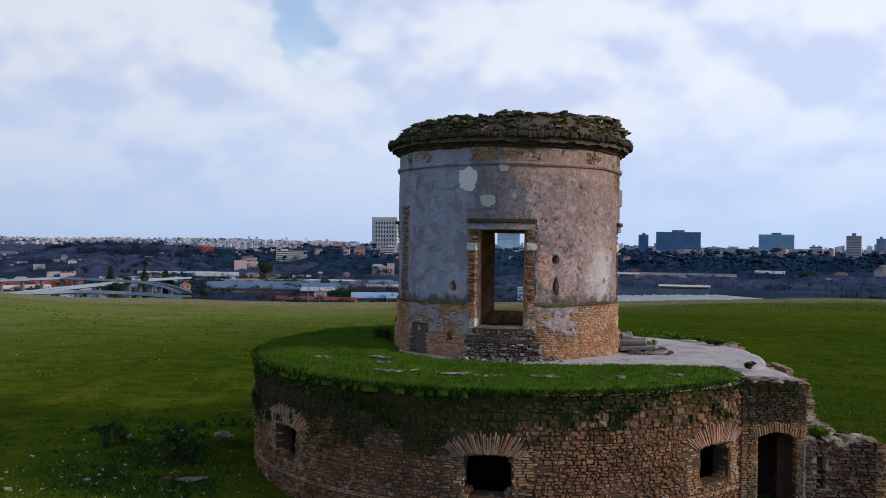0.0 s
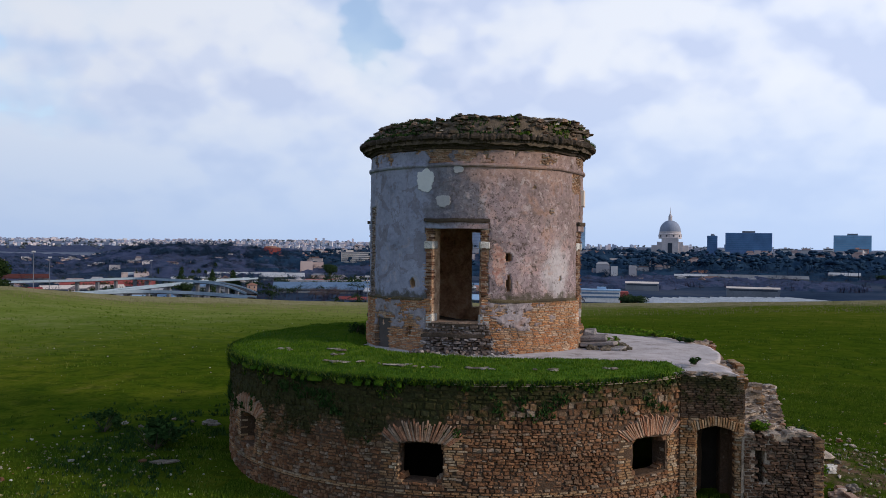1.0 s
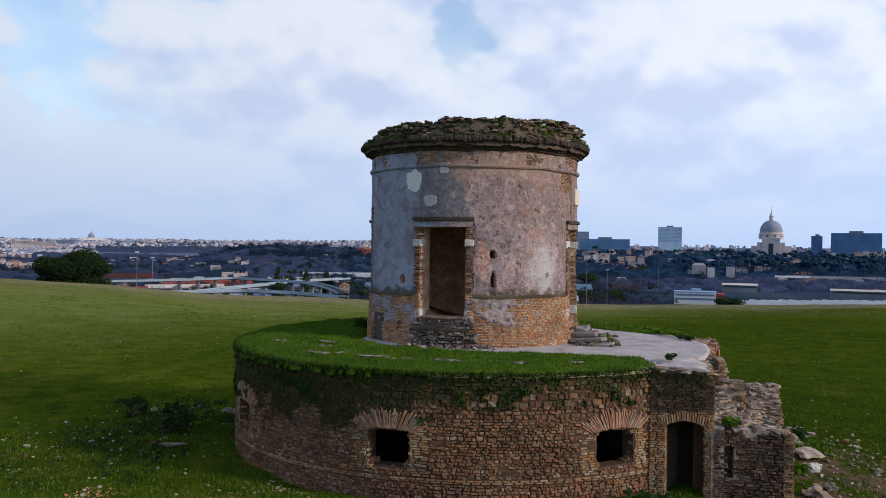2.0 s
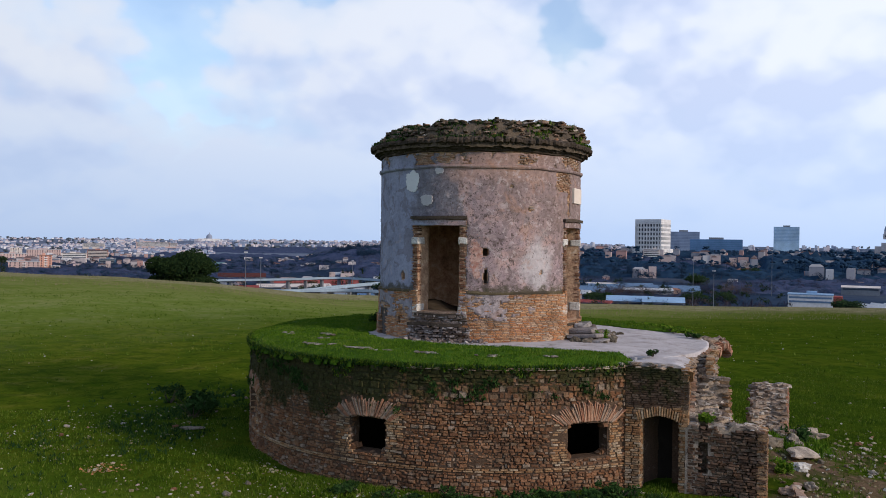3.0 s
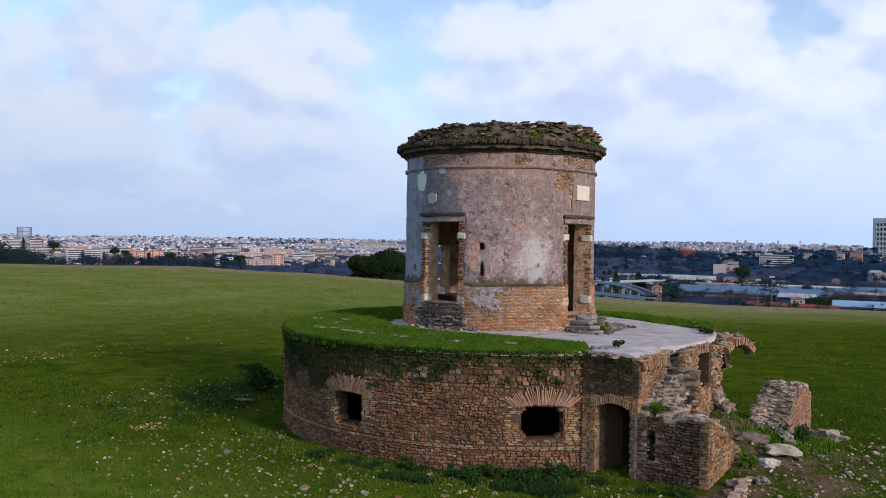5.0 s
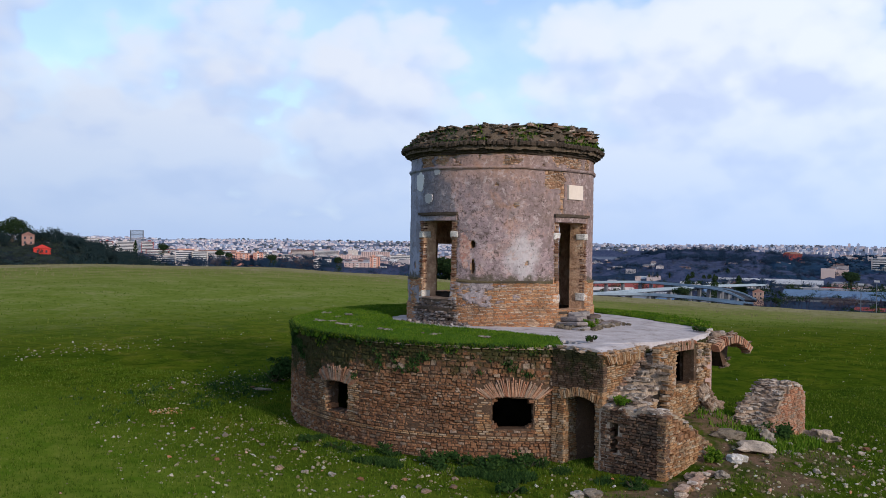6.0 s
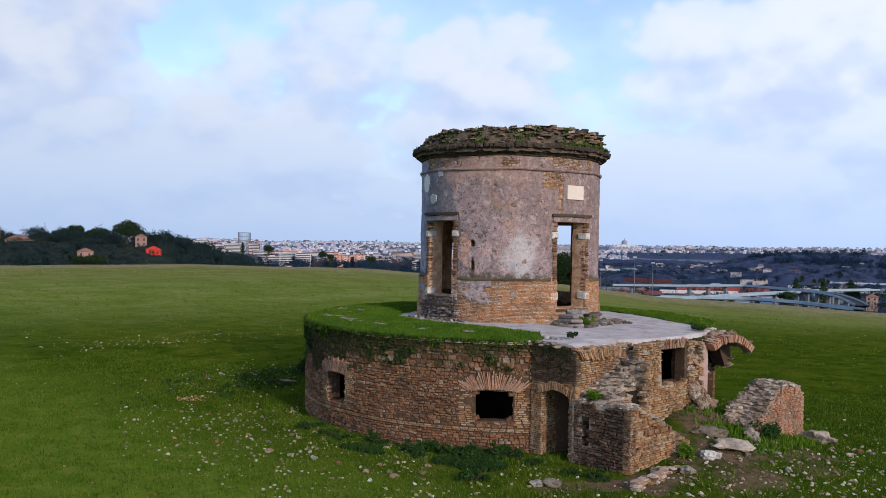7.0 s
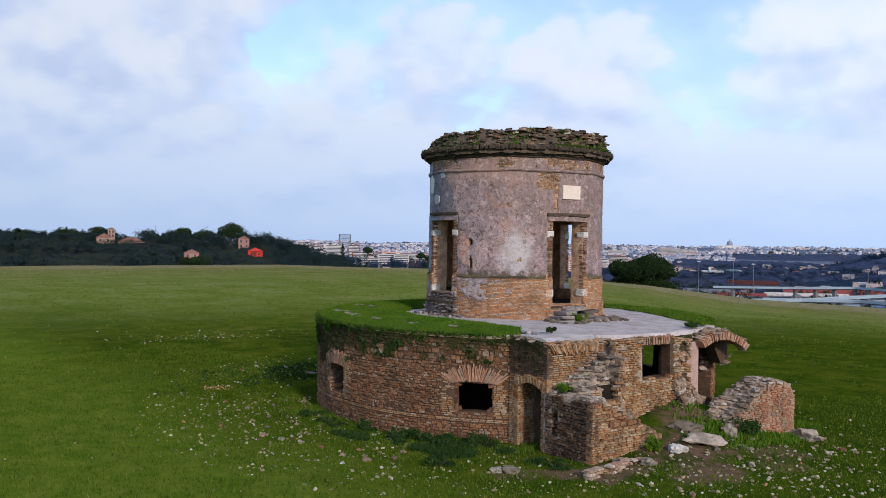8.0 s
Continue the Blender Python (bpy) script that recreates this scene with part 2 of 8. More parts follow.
    col = k.mix(k.math("MULTIPLY", rough, 0.55), col, k.ramp(k.noise(7, 6, 0.7), [(0.35, (0.14, 0.10, 0.09)), (0.55, (0.27, 0.20, 0.18)), (0.75, (0.36, 0.28, 0.25))]))
    # the pale, still sound patch
    da = k.math("MULTIPLY", k.math("ADD", ang, 0.74), 3.4)
    dz = k.math("MULTIPLY", k.math("SUBTRACT", ax[2], 5.75), 0.72)
    d = k.math("SQRT", k.math("ADD", k.math("MULTIPLY", da, da), k.math("MULTIPLY", dz, dz)))
    d = k.math("ADD", d, k.math("MULTIPLY", k.math("SUBTRACT", k.noise(2.2, 6, 0.6), 0.5), 1.1))
    col = k.mix(k.math("MULTIPLY", k.math("SUBTRACT", 1.0, k.step(d, 0.25, 0.75)), 0.75), col, (0.53, 0.50, 0.505))
    # older salmon coat left in a flaked patch beside the beam holes, damp stain under them
    fa = k.math("MULTIPLY", k.math("ADD", ang, 1.325), 13.0)
    fz = k.math("MULTIPLY", k.math("SUBTRACT", ax[2], 5.95), 1.5)
    fd = k.math("ADD", k.math("SQRT", k.math("ADD", k.math("MULTIPLY", fa, fa), k.math("MULTIPLY", fz, fz))), k.math("MULTIPLY", k.math("SUBTRACT", k.noise(5.0, 6, 0.7, 0.6), 0.5), 2.0))
    col = k.mix(k.math("MULTIPLY", k.math("SUBTRACT", 1.0, k.step(fd, 0.78, 0.84)), 0.85), col, k.ramp(k.noise(7, 5), [(0.4, (0.42, 0.20, 0.15)), (0.6, (0.60, 0.40, 0.33))]))
    ra = k.math("MULTIPLY", k.math("ADD", ang, 1.243), 24.0)
    rz = k.math("MULTIPLY", k.math("SUBTRACT", ax[2], 5.05), 1.7)
    rd = k.math("ADD", k.math("SQRT", k.math("ADD", k.math("MULTIPLY", ra, ra), k.math("MULTIPLY", rz, rz))), k.math("MULTIPLY", k.math("SUBTRACT", k.noise(6.0, 5, 0.7), 0.5), 1.4))
    col = k.mix(k.math("MULTIPLY", k.math("SUBTRACT", 1.0, k.step(rd, 0.55, 1.0)), 0.8), col, (0.085, 0.068, 0.056))
    ledge = k.math("MULTIPLY", k.math("SUBTRACT", 1.0, k.step(k.math("ADD", ax[2], k.math("MULTIPLY", k.math("SUBTRACT", k.noise(3.0, 5, 0.65), 0.5), 0.9)), 4.93, 5.10)), k.step(ax[2], 4.80, 4.86))
    col = k.mix(k.math("MULTIPLY", ledge, 0.8), col, (0.075, 0.068, 0.040))
    base = k.math("SUBTRACT", 1.0, k.step(ax[2], 4.80, 4.90))
    col = k.mix(k.math("MULTIPLY", base, 0.75), col, k.ramp(k.noise(4.0, 6, 0.65), [(0.35, (0.22, 0.19, 0.19)), (0.65, (0.40, 0.36, 0.365))]))
    # rain streaks and soot
    streak = k.noise(1.0, 6, 0.6, 0.2, k.scaled(5.0, 5.0, 0.5))
    col = k.mix(k.math("MULTIPLY", k.step(streak, 0.52, 0.74), 0.22), col, (0.11, 0.09, 0.08))
    # bites and chips a hand wide, thick over the old lime plaster, rare in the cement
    old = k.math("ADD", k.math("MULTIPLY", k.step(a2, -1.95, -1.55), 0.92), 0.08)
    grit = k.math("ADD", k.math("MULTIPLY", k.voronoi(11.0), 0.8), k.math("MULTIPLY", k.noise(3.2, 6, 0.7, 0.4), 0.9))
    col = k.mix(k.math("MULTIPLY", k.math("MULTIPLY", k.math("SUBTRACT", 1.0, k.step(grit, 0.54, 0.60)), old), 0.80), col, (0.105, 0.080, 0.072))
    chip = k.noise(4.6, 6, 0.72, 0.7)
    col = k.mix(k.math("MULTIPLY", k.math("MULTIPLY", k.step(chip, 0.575, 0.588), old), 0.55), col, (0.52, 0.44, 0.43))
    col = k.mix(k.math("MULTIPLY", k.math("MULTIPLY", k.math("SUBTRACT", 1.0, k.step(chip, 0.385, 0.400)), old), 0.40), col, (0.20, 0.155, 0.145))
    rust = k.math("MULTIPLY", k.step(k.noise(1.3, 6, 0.65, 0.6), 0.56, 0.64), k.step(a2, -1.75, -1.2))
    col = k.mix(k.math("MULTIPLY", rust, 0.28), col, (0.46, 0.24, 0.13))
    col = k.mix(k.math("MULTIPLY", k.step(fine, 0.45, 0.75), 0.35), col, (0.2, 0.16, 0.14), "MULTIPLY")
    k.bump(k.math("ADD", k.math("MULTIPLY", pits, -1.0), k.math("MULTIPLY", fine, 0.5)), 0.55, 0.03)
    return k.done(col)


M_PLASTER = plaster_material()


def simple(name, stops, scale=3.0, rough=0.9, bump=0.4, dist=0.02, fine=30.0):
    k = Mat(name, rough)
    a, b = k.noise(scale, 6, 0.6, 0.3), k.noise(fine, 4, 0.6)
    col = k.ramp(k.math("ADD", k.math("MULTIPLY", a, 0.7), k.math("MULTIPLY", b, 0.3)), stops)
    k.bump(b, bump, dist)
    return k.done(col)


M_INNER = simple("inner_plaster", [(0.34, (0.22, 0.135, 0.085)), (0.46, (0.42, 0.26, 0.165)), (0.56, (0.56, 0.37, 0.235)), (0.68, (0.68, 0.55, 0.42))], 3.2, 0.92, 0.8, 0.05, 14)
M_PINKJAMB = simple("pinkish_plaster", [(0.32, (0.26, 0.16, 0.13)), (0.5, (0.42, 0.29, 0.25)), (0.7, (0.50, 0.38, 0.34))], 2.4, 0.92, 0.6, 0.03, 16)
M_TABLET = simple("cream_marble", [(0.3, (0.66, 0.56, 0.47)), (0.7, (0.76, 0.66, 0.57))], 5.0, 0.6, 0.1)
M_DARK = simple("earth_and_hole_shade", [(0.3, (0.05, 0.04, 0.03)), (0.7, (0.10, 0.08, 0.06))], 2.0)
# near black that paints in the shade inside openings
M_SHADEBLACK = simple("painted_shade_black", [(0.3, (0.012, 0.010, 0.008)), (0.7, (0.03, 0.025, 0.02))], 2.0)
M_PATCH = simple("new_plaster", [(0.3, (0.62, 0.62, 0.62)), (0.7, (0.72, 0.72, 0.71))], 6.0)
M_PATCHGREY = simple("grey_plaster", [(0.3, (0.40, 0.39, 0.40)), (0.7, (0.50, 0.48, 0.48))], 6.0)
M_PAVE = simple("worn_concrete", [(0.32, (0.20, 0.165, 0.15)), (0.44, (0.40, 0.355, 0.335)), (0.54, (0.47, 0.425, 0.415)), (0.7, (0.56, 0.52, 0.51))], 1.8, 0.92, 0.7, 0.03, 16)


def leaf_material(name, stops, lift=0.9):
    """Leaves and blades; lift turns their shading upwards, as in a thick sward."""
    k = Mat(name, 0.85)
    k.b.inputs["Specular IOR Level"].default_value = 0.0
    vm = k.n.new("ShaderNodeVectorMath")
    vm.operation = "ADD"
    k.l.new(k.pos.outputs["Normal"], vm.inputs[0])
    vm.inputs[1].default_value = (0, 0, lift)
    nm = k.n.new("ShaderNodeVectorMath")
    nm.operation = "NORMALIZE"
    k.l.new(vm.outputs[0], nm.inputs[0])
    k.l.new(nm.outputs[0], k.b.inputs["Normal"])
    col = k.ramp(k.math("ADD", k.math("MULTIPLY", k.rand(), 0.6), k.math("MULTIPLY", k.noise(0.8, 4, 0.6), 0.5)), stops)
    return k.done(col)


M_GRASS = leaf_material("grass_blades", [(0.2, (0.024, 0.048, 0.004)), (0.5, (0.050, 0.092, 0.006)), (0.75, (0.095, 0.140, 0.013)), (0.98, (0.20, 0.19, 0.058))], 0.5)
M_LUSH = leaf_material("lush_grass", [(0.2, (0.022, 0.058, 0.004)), (0.5, (0.056, 0.120, 0.008)), (0.75, (0.105, 0.170, 0.014)), (0.98, (0.18, 0.20, 0.04))])
M_SHRUB = leaf_material("shrub_leaves", [(0.2, (0.012, 0.026, 0.008)), (0.6, (0.026, 0.055, 0.014)), (0.95, (0.055, 0.095, 0.024))])
M_PINE = leaf_material("pine_foliage", [(0.2, (0.012, 0.022, 0.012)), (0.6, (0.022, 0.040, 0.018)), (0.95, (0.045, 0.070, 0.028))])


def ground_material():
    k = Mat("pasture", 0.95)
    k.b.inputs["Specular IOR Level"].default_value = 0.0
    ax = k.axis()
    big = k.noise(0.035, 6, 0.6, 0.5)
    mid = k.noise(0.5, 7, 0.65, 0.4)
    fine = k.noise(6.0, 6, 0.7)
    col = k.ramp(k.math("ADD", k.math("MULTIPLY", big, 0.45), k.math("MULTIPLY", mid, 0.55)),
                 [(0.34, (0.031, 0.055, 0.004)), (0.47, (0.052, 0.082, 0.005)), (0.57, (0.086, 0.106, 0.008)), (0.7, (0.148, 0.134, 0.027))])
    col = k.mix(k.math("MULTIPLY", k.step(fine, 0.42, 0.72), 0.55), col, (0.390, 0.372, 0.270), "MULTIPLY")
    r = k.math("SQRT", k.math("ADD", k.math("MULTIPLY", ax[0], ax[0]), k.math("MULTIPLY", ax[1], ax[1])))
    # trampled earth and old mortar east of the ruin
    for cx, cy, rad, amount in ((9.9, -2.6, 2.2, 0.95), (8.3, -0.6, 1.6, 0.8), (11.3, -3.6, 1.5, 0.8), (11.4, -0.2, 1.3, 0.7), (9.8, -5.4, 1.2, 0.8), (12.0, -1.2, 1.2, 0.5), (9.1, -6.5, 0.9, 0.8), (8.3, -7.6, 0.8, 0.7)):
        dx, dy = k.math("SUBTRACT", ax[0], cx), k.math("SUBTRACT", ax[1], cy)
        d = k.math("SQRT", k.math("ADD", k.math("MULTIPLY", dx, dx), k.math("MULTIPLY", dy, dy)))
        d = k.math("ADD", k.math("DIVIDE", d, rad), k.math("MULTIPLY", k.math("SUBTRACT", k.noise(0.9, 6, 0.65), 0.5), 2.2))
        earth = k.ramp(fine, [(0.3, (0.104, 0.056, 0.038)), (0.7, (0.240, 0.143, 0.105))])
        col = k.mix(k.math("MULTIPLY", k.math("SUBTRACT", 1.0, k.step(d, 0.35, 0.85)), amount), col, earth)
    tufty = k.math("MULTIPLY", k.step(k.noise(0.9, 6, 0.72, 0.5), 0.48, 0.60), k.math("SUBTRACT", 1.0, k.step(r, 30.0, 110.0)))
    col = k.mix(k.math("MULTIPLY", tufty, 0.55), col, (0.018, 0.040, 0.004))
    # dry grass on the brow, scrub and fallow land in the plain
    west = k.step(k.math("SUBTRACT", k.math("MULTIPLY", ax[1], 0.35), ax[0]), 8.0, 75.0)
    col = k.mix(k.math("MULTIPLY", k.math("MULTIPLY", k.step(r, 12.0, 50.0), west), 0.78), col, k.ramp(k.math("ADD", k.math("MULTIPLY", k.noise(0.16, 6, 0.65), 0.5), k.math("MULTIPLY", k.noise(1.6, 5, 0.7), 0.5)), [(0.36, (0.100, 0.148, 0.018)), (0.5, (0.168, 0.210, 0.038)), (0.66, (0.285, 0.280, 0.112))]))
    col = k.mix(k.math("MULTIPLY", k.step(r, 40.0, 150.0), k.math("ADD", k.math("MULTIPLY", west, 0.45), 0.12)), col, k.ramp(k.noise(0.3, 5), [(0.35, (0.111, 0.124, 0.027)), (0.65, (0.215, 0.192, 0.074))]))
    brow = k.math("MULTIPLY", k.step(k.math("ADD", r, k.math("MULTIPLY", k.noise(0.09, 5, 0.6), 40.0)), 150.0, 166.0), 0.55)
    col = k.mix(brow, col, k.ramp(k.noise(0.5, 5, 0.7), [(0.35, (0.182, 0.155, 0.074)), (0.65, (0.351, 0.279, 0.203))]))
    # dark, rank growth west of the drum, with the drum's shade painted in
    rank_shade = k.math("SUBTRACT", 1.0, k.step(k.math("ADD", k.math("ADD", k.math("ABSOLUTE", k.math("ADD", ax[0], 9.8)), k.math("ABSOLUTE", k.math("ADD", ax[1], 2.4))), k.math("MULTIPLY", k.noise(0.5, 5, 0.6), 8.0)), 7.0, 12.5))
    col = k.mix(k.math("MULTIPLY", rank_shade, 0.22), col, k.ramp(k.noise(1.5, 5, 0.7), [(0.4, (0.016, 0.032, 0.004)), (0.6, (0.034, 0.057, 0.007)), (0.7, (0.078, 0.062, 0.035))]))
    east = k.step(k.math("ADD", ax[0], k.math("MULTIPLY", k.noise(0.3, 5, 0.6), 6.0)), 8.0, 16.0)
    col = k.mix(k.math("MULTIPLY", k.math("MULTIPLY", east, k.math("SUBTRACT", 1.0, k.step(r, 60.0, 160.0))), 0.20), col, (0.031, 0.055, 0.004))
    south = k.step(k.math("ADD", k.math("MULTIPLY", ax[1], -1.0), k.math("MULTIPLY", k.noise(0.25, 5, 0.6), 6.0)), 10.5, 17.0)
    col = k.mix(k.math("MULTIPLY", south, 0.75), col, k.ramp(k.noise(0.9, 6, 0.65), [(0.35, (0.076, 0.140, 0.008)), (0.65, (0.165, 0.200, 0.024))]))
    # haze painted into the ground: the plain bluish, then paler far out
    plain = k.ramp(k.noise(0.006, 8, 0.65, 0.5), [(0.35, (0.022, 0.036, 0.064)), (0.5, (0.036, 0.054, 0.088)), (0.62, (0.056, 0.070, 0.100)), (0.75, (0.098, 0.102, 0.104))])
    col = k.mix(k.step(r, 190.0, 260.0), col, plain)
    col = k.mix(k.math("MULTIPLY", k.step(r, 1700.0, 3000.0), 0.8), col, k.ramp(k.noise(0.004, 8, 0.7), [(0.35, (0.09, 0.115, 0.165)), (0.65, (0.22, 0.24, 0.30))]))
    k.bump(k.math("ADD", fine, k.math("MULTIPLY", k.noise(25, 3), 0.6)), 0.6, 0.05)
    return k.done(col)


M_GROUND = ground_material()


# ---------------------------------------------------------------- mesh helpers
def polar(r, a, z=0.0):
    return Vector((r * math.cos(radians(a)), r * math.sin(radians(a)), z))


def thing(name, label, category, group="", kind="", at=(0, 0, 0)):
    ob = new(name)
    ob.location = at
    return tagged(ob, label, category, group, kind)


def link(name, me, material, parent=None, label="", kind=""):
    ob = new(name, me)
    if material and not me.materials:
        me.materials.append(material)
    if parent:
        ob.parent = parent
        ob.matrix_parent_inverse = pose(*parent.location).inverted() if not parent.parent else Matrix.Identity(4)
    return tagged(ob, label, "", "", kind)


def part(name, bm, material, parent=None, label="", smooth=False):
    me = bpy.data.meshes.new(name)
    bmesh.ops.recalc_face_normals(bm, faces=bm.faces)
    bm.to_mesh(me)
    bm.free()
    if smooth:
        me.polygons.foreach_set("use_smooth", [True] * len(me.polygons))
    return link(name, me, material, parent, label)


def raw(name, verts, faces, material, parent=None, label="", kind="", smooth=False):
    me = bpy.data.meshes.new(name)
    me.from_pydata([tuple(v) for v in verts], [], faces)
    if smooth:
        me.polygons.foreach_set("use_smooth", [True] * len(me.polygons))
    me.update()
    return link(name, me, material, parent, label, kind)


def box(bm, x0, x1, y0, y1, z0, z1, bevel=0.0, jit=0.0, m=None):
    """A box in a bmesh, its edges softened, its corners shaken."""
    made = bmesh.ops.create_cube(bm, size=1.0)["verts"]
    for v in made:
        v.co = Vector(((x0 + x1) / 2 + v.co.x * (x1 - x0), (y0 + y1) / 2 + v.co.y * (y1 - y0), (z0 + z1) / 2 + v.co.z * (z1 - z0)))
        if jit:
            v.co += Vector([random.uniform(-jit, jit) for _ in range(3)])
    if bevel:
        edges = list({e for v in made for e in v.link_edges})
        made = [v for v in bmesh.ops.bevel(bm, geom=edges, offset=bevel, segments=1, affect="EDGES")["verts"]]
    if m is not None:
        bmesh.ops.transform(bm, matrix=m, verts=[v for v in made if v.is_valid])
    return bm


def block_mesh(name, seed, rough=0.10, soft=0.82):
    """One dressed or rough piece, 1 x 1 x 1, its face towards +y."""
    rnd = random.Random(seed)
    rings = []
    for y, s in ((-0.5, 1.0), (0.12, 1.0), (0.5, soft)):
        rings.append([(sx * s * 0.5 + rnd.uniform(-rough, rough) * 0.6, y + rnd.uniform(-rough, rough) * 0.6, sz * s * 0.5 + rnd.uniform(-rough, rough) * 0.6)
                      for sx, sz in ((-1, -1), (1, -1), (1, 1), (-1, 1))])
    verts = [v for ring in rings for v in ring]
    faces = [(8, 9, 10, 11)]
    for base in (0, 4):
        for k in range(4):
            j = (k + 1) % 4
            faces.append((base + k, base + j, base + 4 + j, base + 4 + k))
    faces.append((3, 2, 1, 0))
    me = bpy.data.meshes.new(name)
    me.from_pydata(verts, [], faces)
    bm = bmesh.new()
    bm.from_mesh(me)
    bmesh.ops.recalc_face_normals(bm, faces=bm.faces)
    bm.to_mesh(me)
    bm.free()
    return me


def rock_mesh(name, seed, flat=0.7, sub=2):
    bm = bmesh.new()
    bmesh.ops.create_icosphere(bm, subdivisions=sub, radius=0.5)
    off = Vector((seed * 3.7, seed * 1.3, seed * 2.1))
    for v in bm.verts:
        n = noise.noise(v.co * 2.2 + off) * 0.60 + noise.noise(v.co * 5.0 + off) * 0.30 + noise.noise(v.co * 11.0 + off) * 0.12
        v.co *= 1 + n
        q = 0.28
        v.co = Vector([round(c / q) * q * 0.35 + c * 0.65 for c in v.co])
        v.co.z *= flat
    me = bpy.data.meshes.new(name)
    bm.to_mesh(me)
    bm.free()
    return me


def pieces(name, kinds, mats, material, parent, limit=300, rest="rest", inside=None):
    """Pieces laid one by one: those inside the stretch are objects that share their meshes, the rest is one joined part."""
    meshes = []
    for src in kinds:
        me = src.copy()
        me.name = name
        me.materials.clear()
        me.materials.append(material)
        meshes.append(me)
    single = [k for k, m in enumerate(mats) if inside is None or inside(m.translation)][:limit]
    chosen = set(single)
    base = pose(*parent.location).inverted() if parent else Matrix.Identity(4)
    for k in single:
        ob = new(name, meshes[k % len(meshes)])
        ob.parent = parent
        ob.matrix_basis = base @ mats[k]
    others = [k for k in range(len(mats)) if k not in chosen]
    if not others:
        return
    data = []
    for me in kinds:
        co = np.empty(len(me.vertices) * 3)
        me.vertices.foreach_get("co", co)
        data.append((co.reshape(-1, 3), [tuple(p.vertices) for p in me.polygons]))
    verts, faces, n = [], [], 0
    for k in others:
        co, fs = data[k % len(data)]
        m = np.array(mats[k])
        verts.append(co @ m[:3, :3].T + m[:3, 3])
        faces.extend([tuple(i + n for i in f) for f in fs])
        n += len(co)
    ob = raw(rest, np.concatenate(verts), faces, material, None, "", "stuff")
    if parent:
        ob.parent = parent
        ob.matrix_parent_inverse = base


BLOCKS = [block_mesh("block", s, 0.15, 0.78) for s in range(14)]
BRICKS = [block_mesh("block", 20 + s, 0.05) for s in range(6)]
ROCKS = [rock_mesh("rock", s, 0.7, 3) for s in range(7)]
PEBBLES = [rock_mesh("pebble", 30 + s, 0.75, 1) for s in range(5)]
SLABS = [rock_mesh("slab", 50 + s, 0.28, 2) for s in range(5)]


def ring_wall(bm, r0, r1, z0, z1, holes, a0=-180.0, a1=180.0, step=2.5, rough=0.0, zstep=0.5):
    """A round wall between two radii, with openings (a0, a1, z0, z1) that go right through it."""
    cuts = {round(a0 + k * step, 3) for k in range(int((a1 - a0) / step) + 1)} | {a1}
    zs = {round(z0 + k * zstep, 3) for k in range(int((z1 - z0) / zstep) + 1)} | {z1}
    for h in holes:
        cuts |= {h[0], h[1]}
        zs |= {h[2], h[3]}
    cuts, zs = sorted(cuts), sorted(zs)
    closed = abs(a1 - a0 - 360) < 1e-6
    na, nz = len(cuts) - 1, len(zs) - 1
    solid = [[not any(h[0] <= (cuts[i] + cuts[i + 1]) / 2 <= h[1] and h[2] <= (zs[j] + zs[j + 1]) / 2 <= h[3] for h in holes) for j in range(nz)] for i in range(na)]
    cache = {}

    def v(i, j, side):
        if closed and i == na:
            i = 0
        key = (i, j, side)
        if key not in cache:
            p = polar((r0, r1)[side], cuts[i], zs[j])
            if rough:
                p += Vector([noise.noise(p * 1.7 + Vector((s * 9, 0, 0))) * rough for s in range(3)])
            cache[key] = bm.verts.new(p)
        return cache[key]

    def is_solid(i, j):
        if closed:
            i %= na
        return 0 <= i < na and 0 <= j < nz and solid[i][j]

    for i in range(na):
        for j in range(nz):
            if not solid[i][j]:
                continue
            bm.faces.new((v(i, j, 1), v(i + 1, j, 1), v(i + 1, j + 1, 1), v(i, j + 1, 1)))
            bm.faces.new((v(i, j, 0), v(i, j + 1, 0), v(i + 1, j + 1, 0), v(i + 1, j, 0)))
            if not is_solid(i - 1, j):
                bm.faces.new((v(i, j, 0), v(i, j, 1), v(i, j + 1, 1), v(i, j + 1, 0)))
            if not is_solid(i + 1, j):
                bm.faces.new((v(i + 1, j, 0), v(i + 1, j + 1, 0), v(i + 1, j + 1, 1), v(i + 1, j, 1)))
            if not is_solid(i, j - 1):
                bm.faces.new((v(i, j, 0), v(i + 1, j, 0), v(i + 1, j, 1), v(i, j, 1)))
            if not is_solid(i, j + 1):
                bm.faces.new((v(i, j + 1, 0), v(i, j + 1, 1), v(i + 1, j + 1, 1), v(i + 1, j + 1, 0)))
    return bm


def on_ring(r, a, z, w, d, h, turn=0.0):
    """The pose of a piece set in a round wall: w along it, d into it, h up; its face at radius r."""
    m = Matrix.Translation(polar(r - d / 2, a, z)) @ Matrix.Rotation(radians(a - 90), 4, "Z") @ Matrix.Rotation(radians(turn), 4, "Y")
    return m @ Matrix.Diagonal((w, d, h, 1))


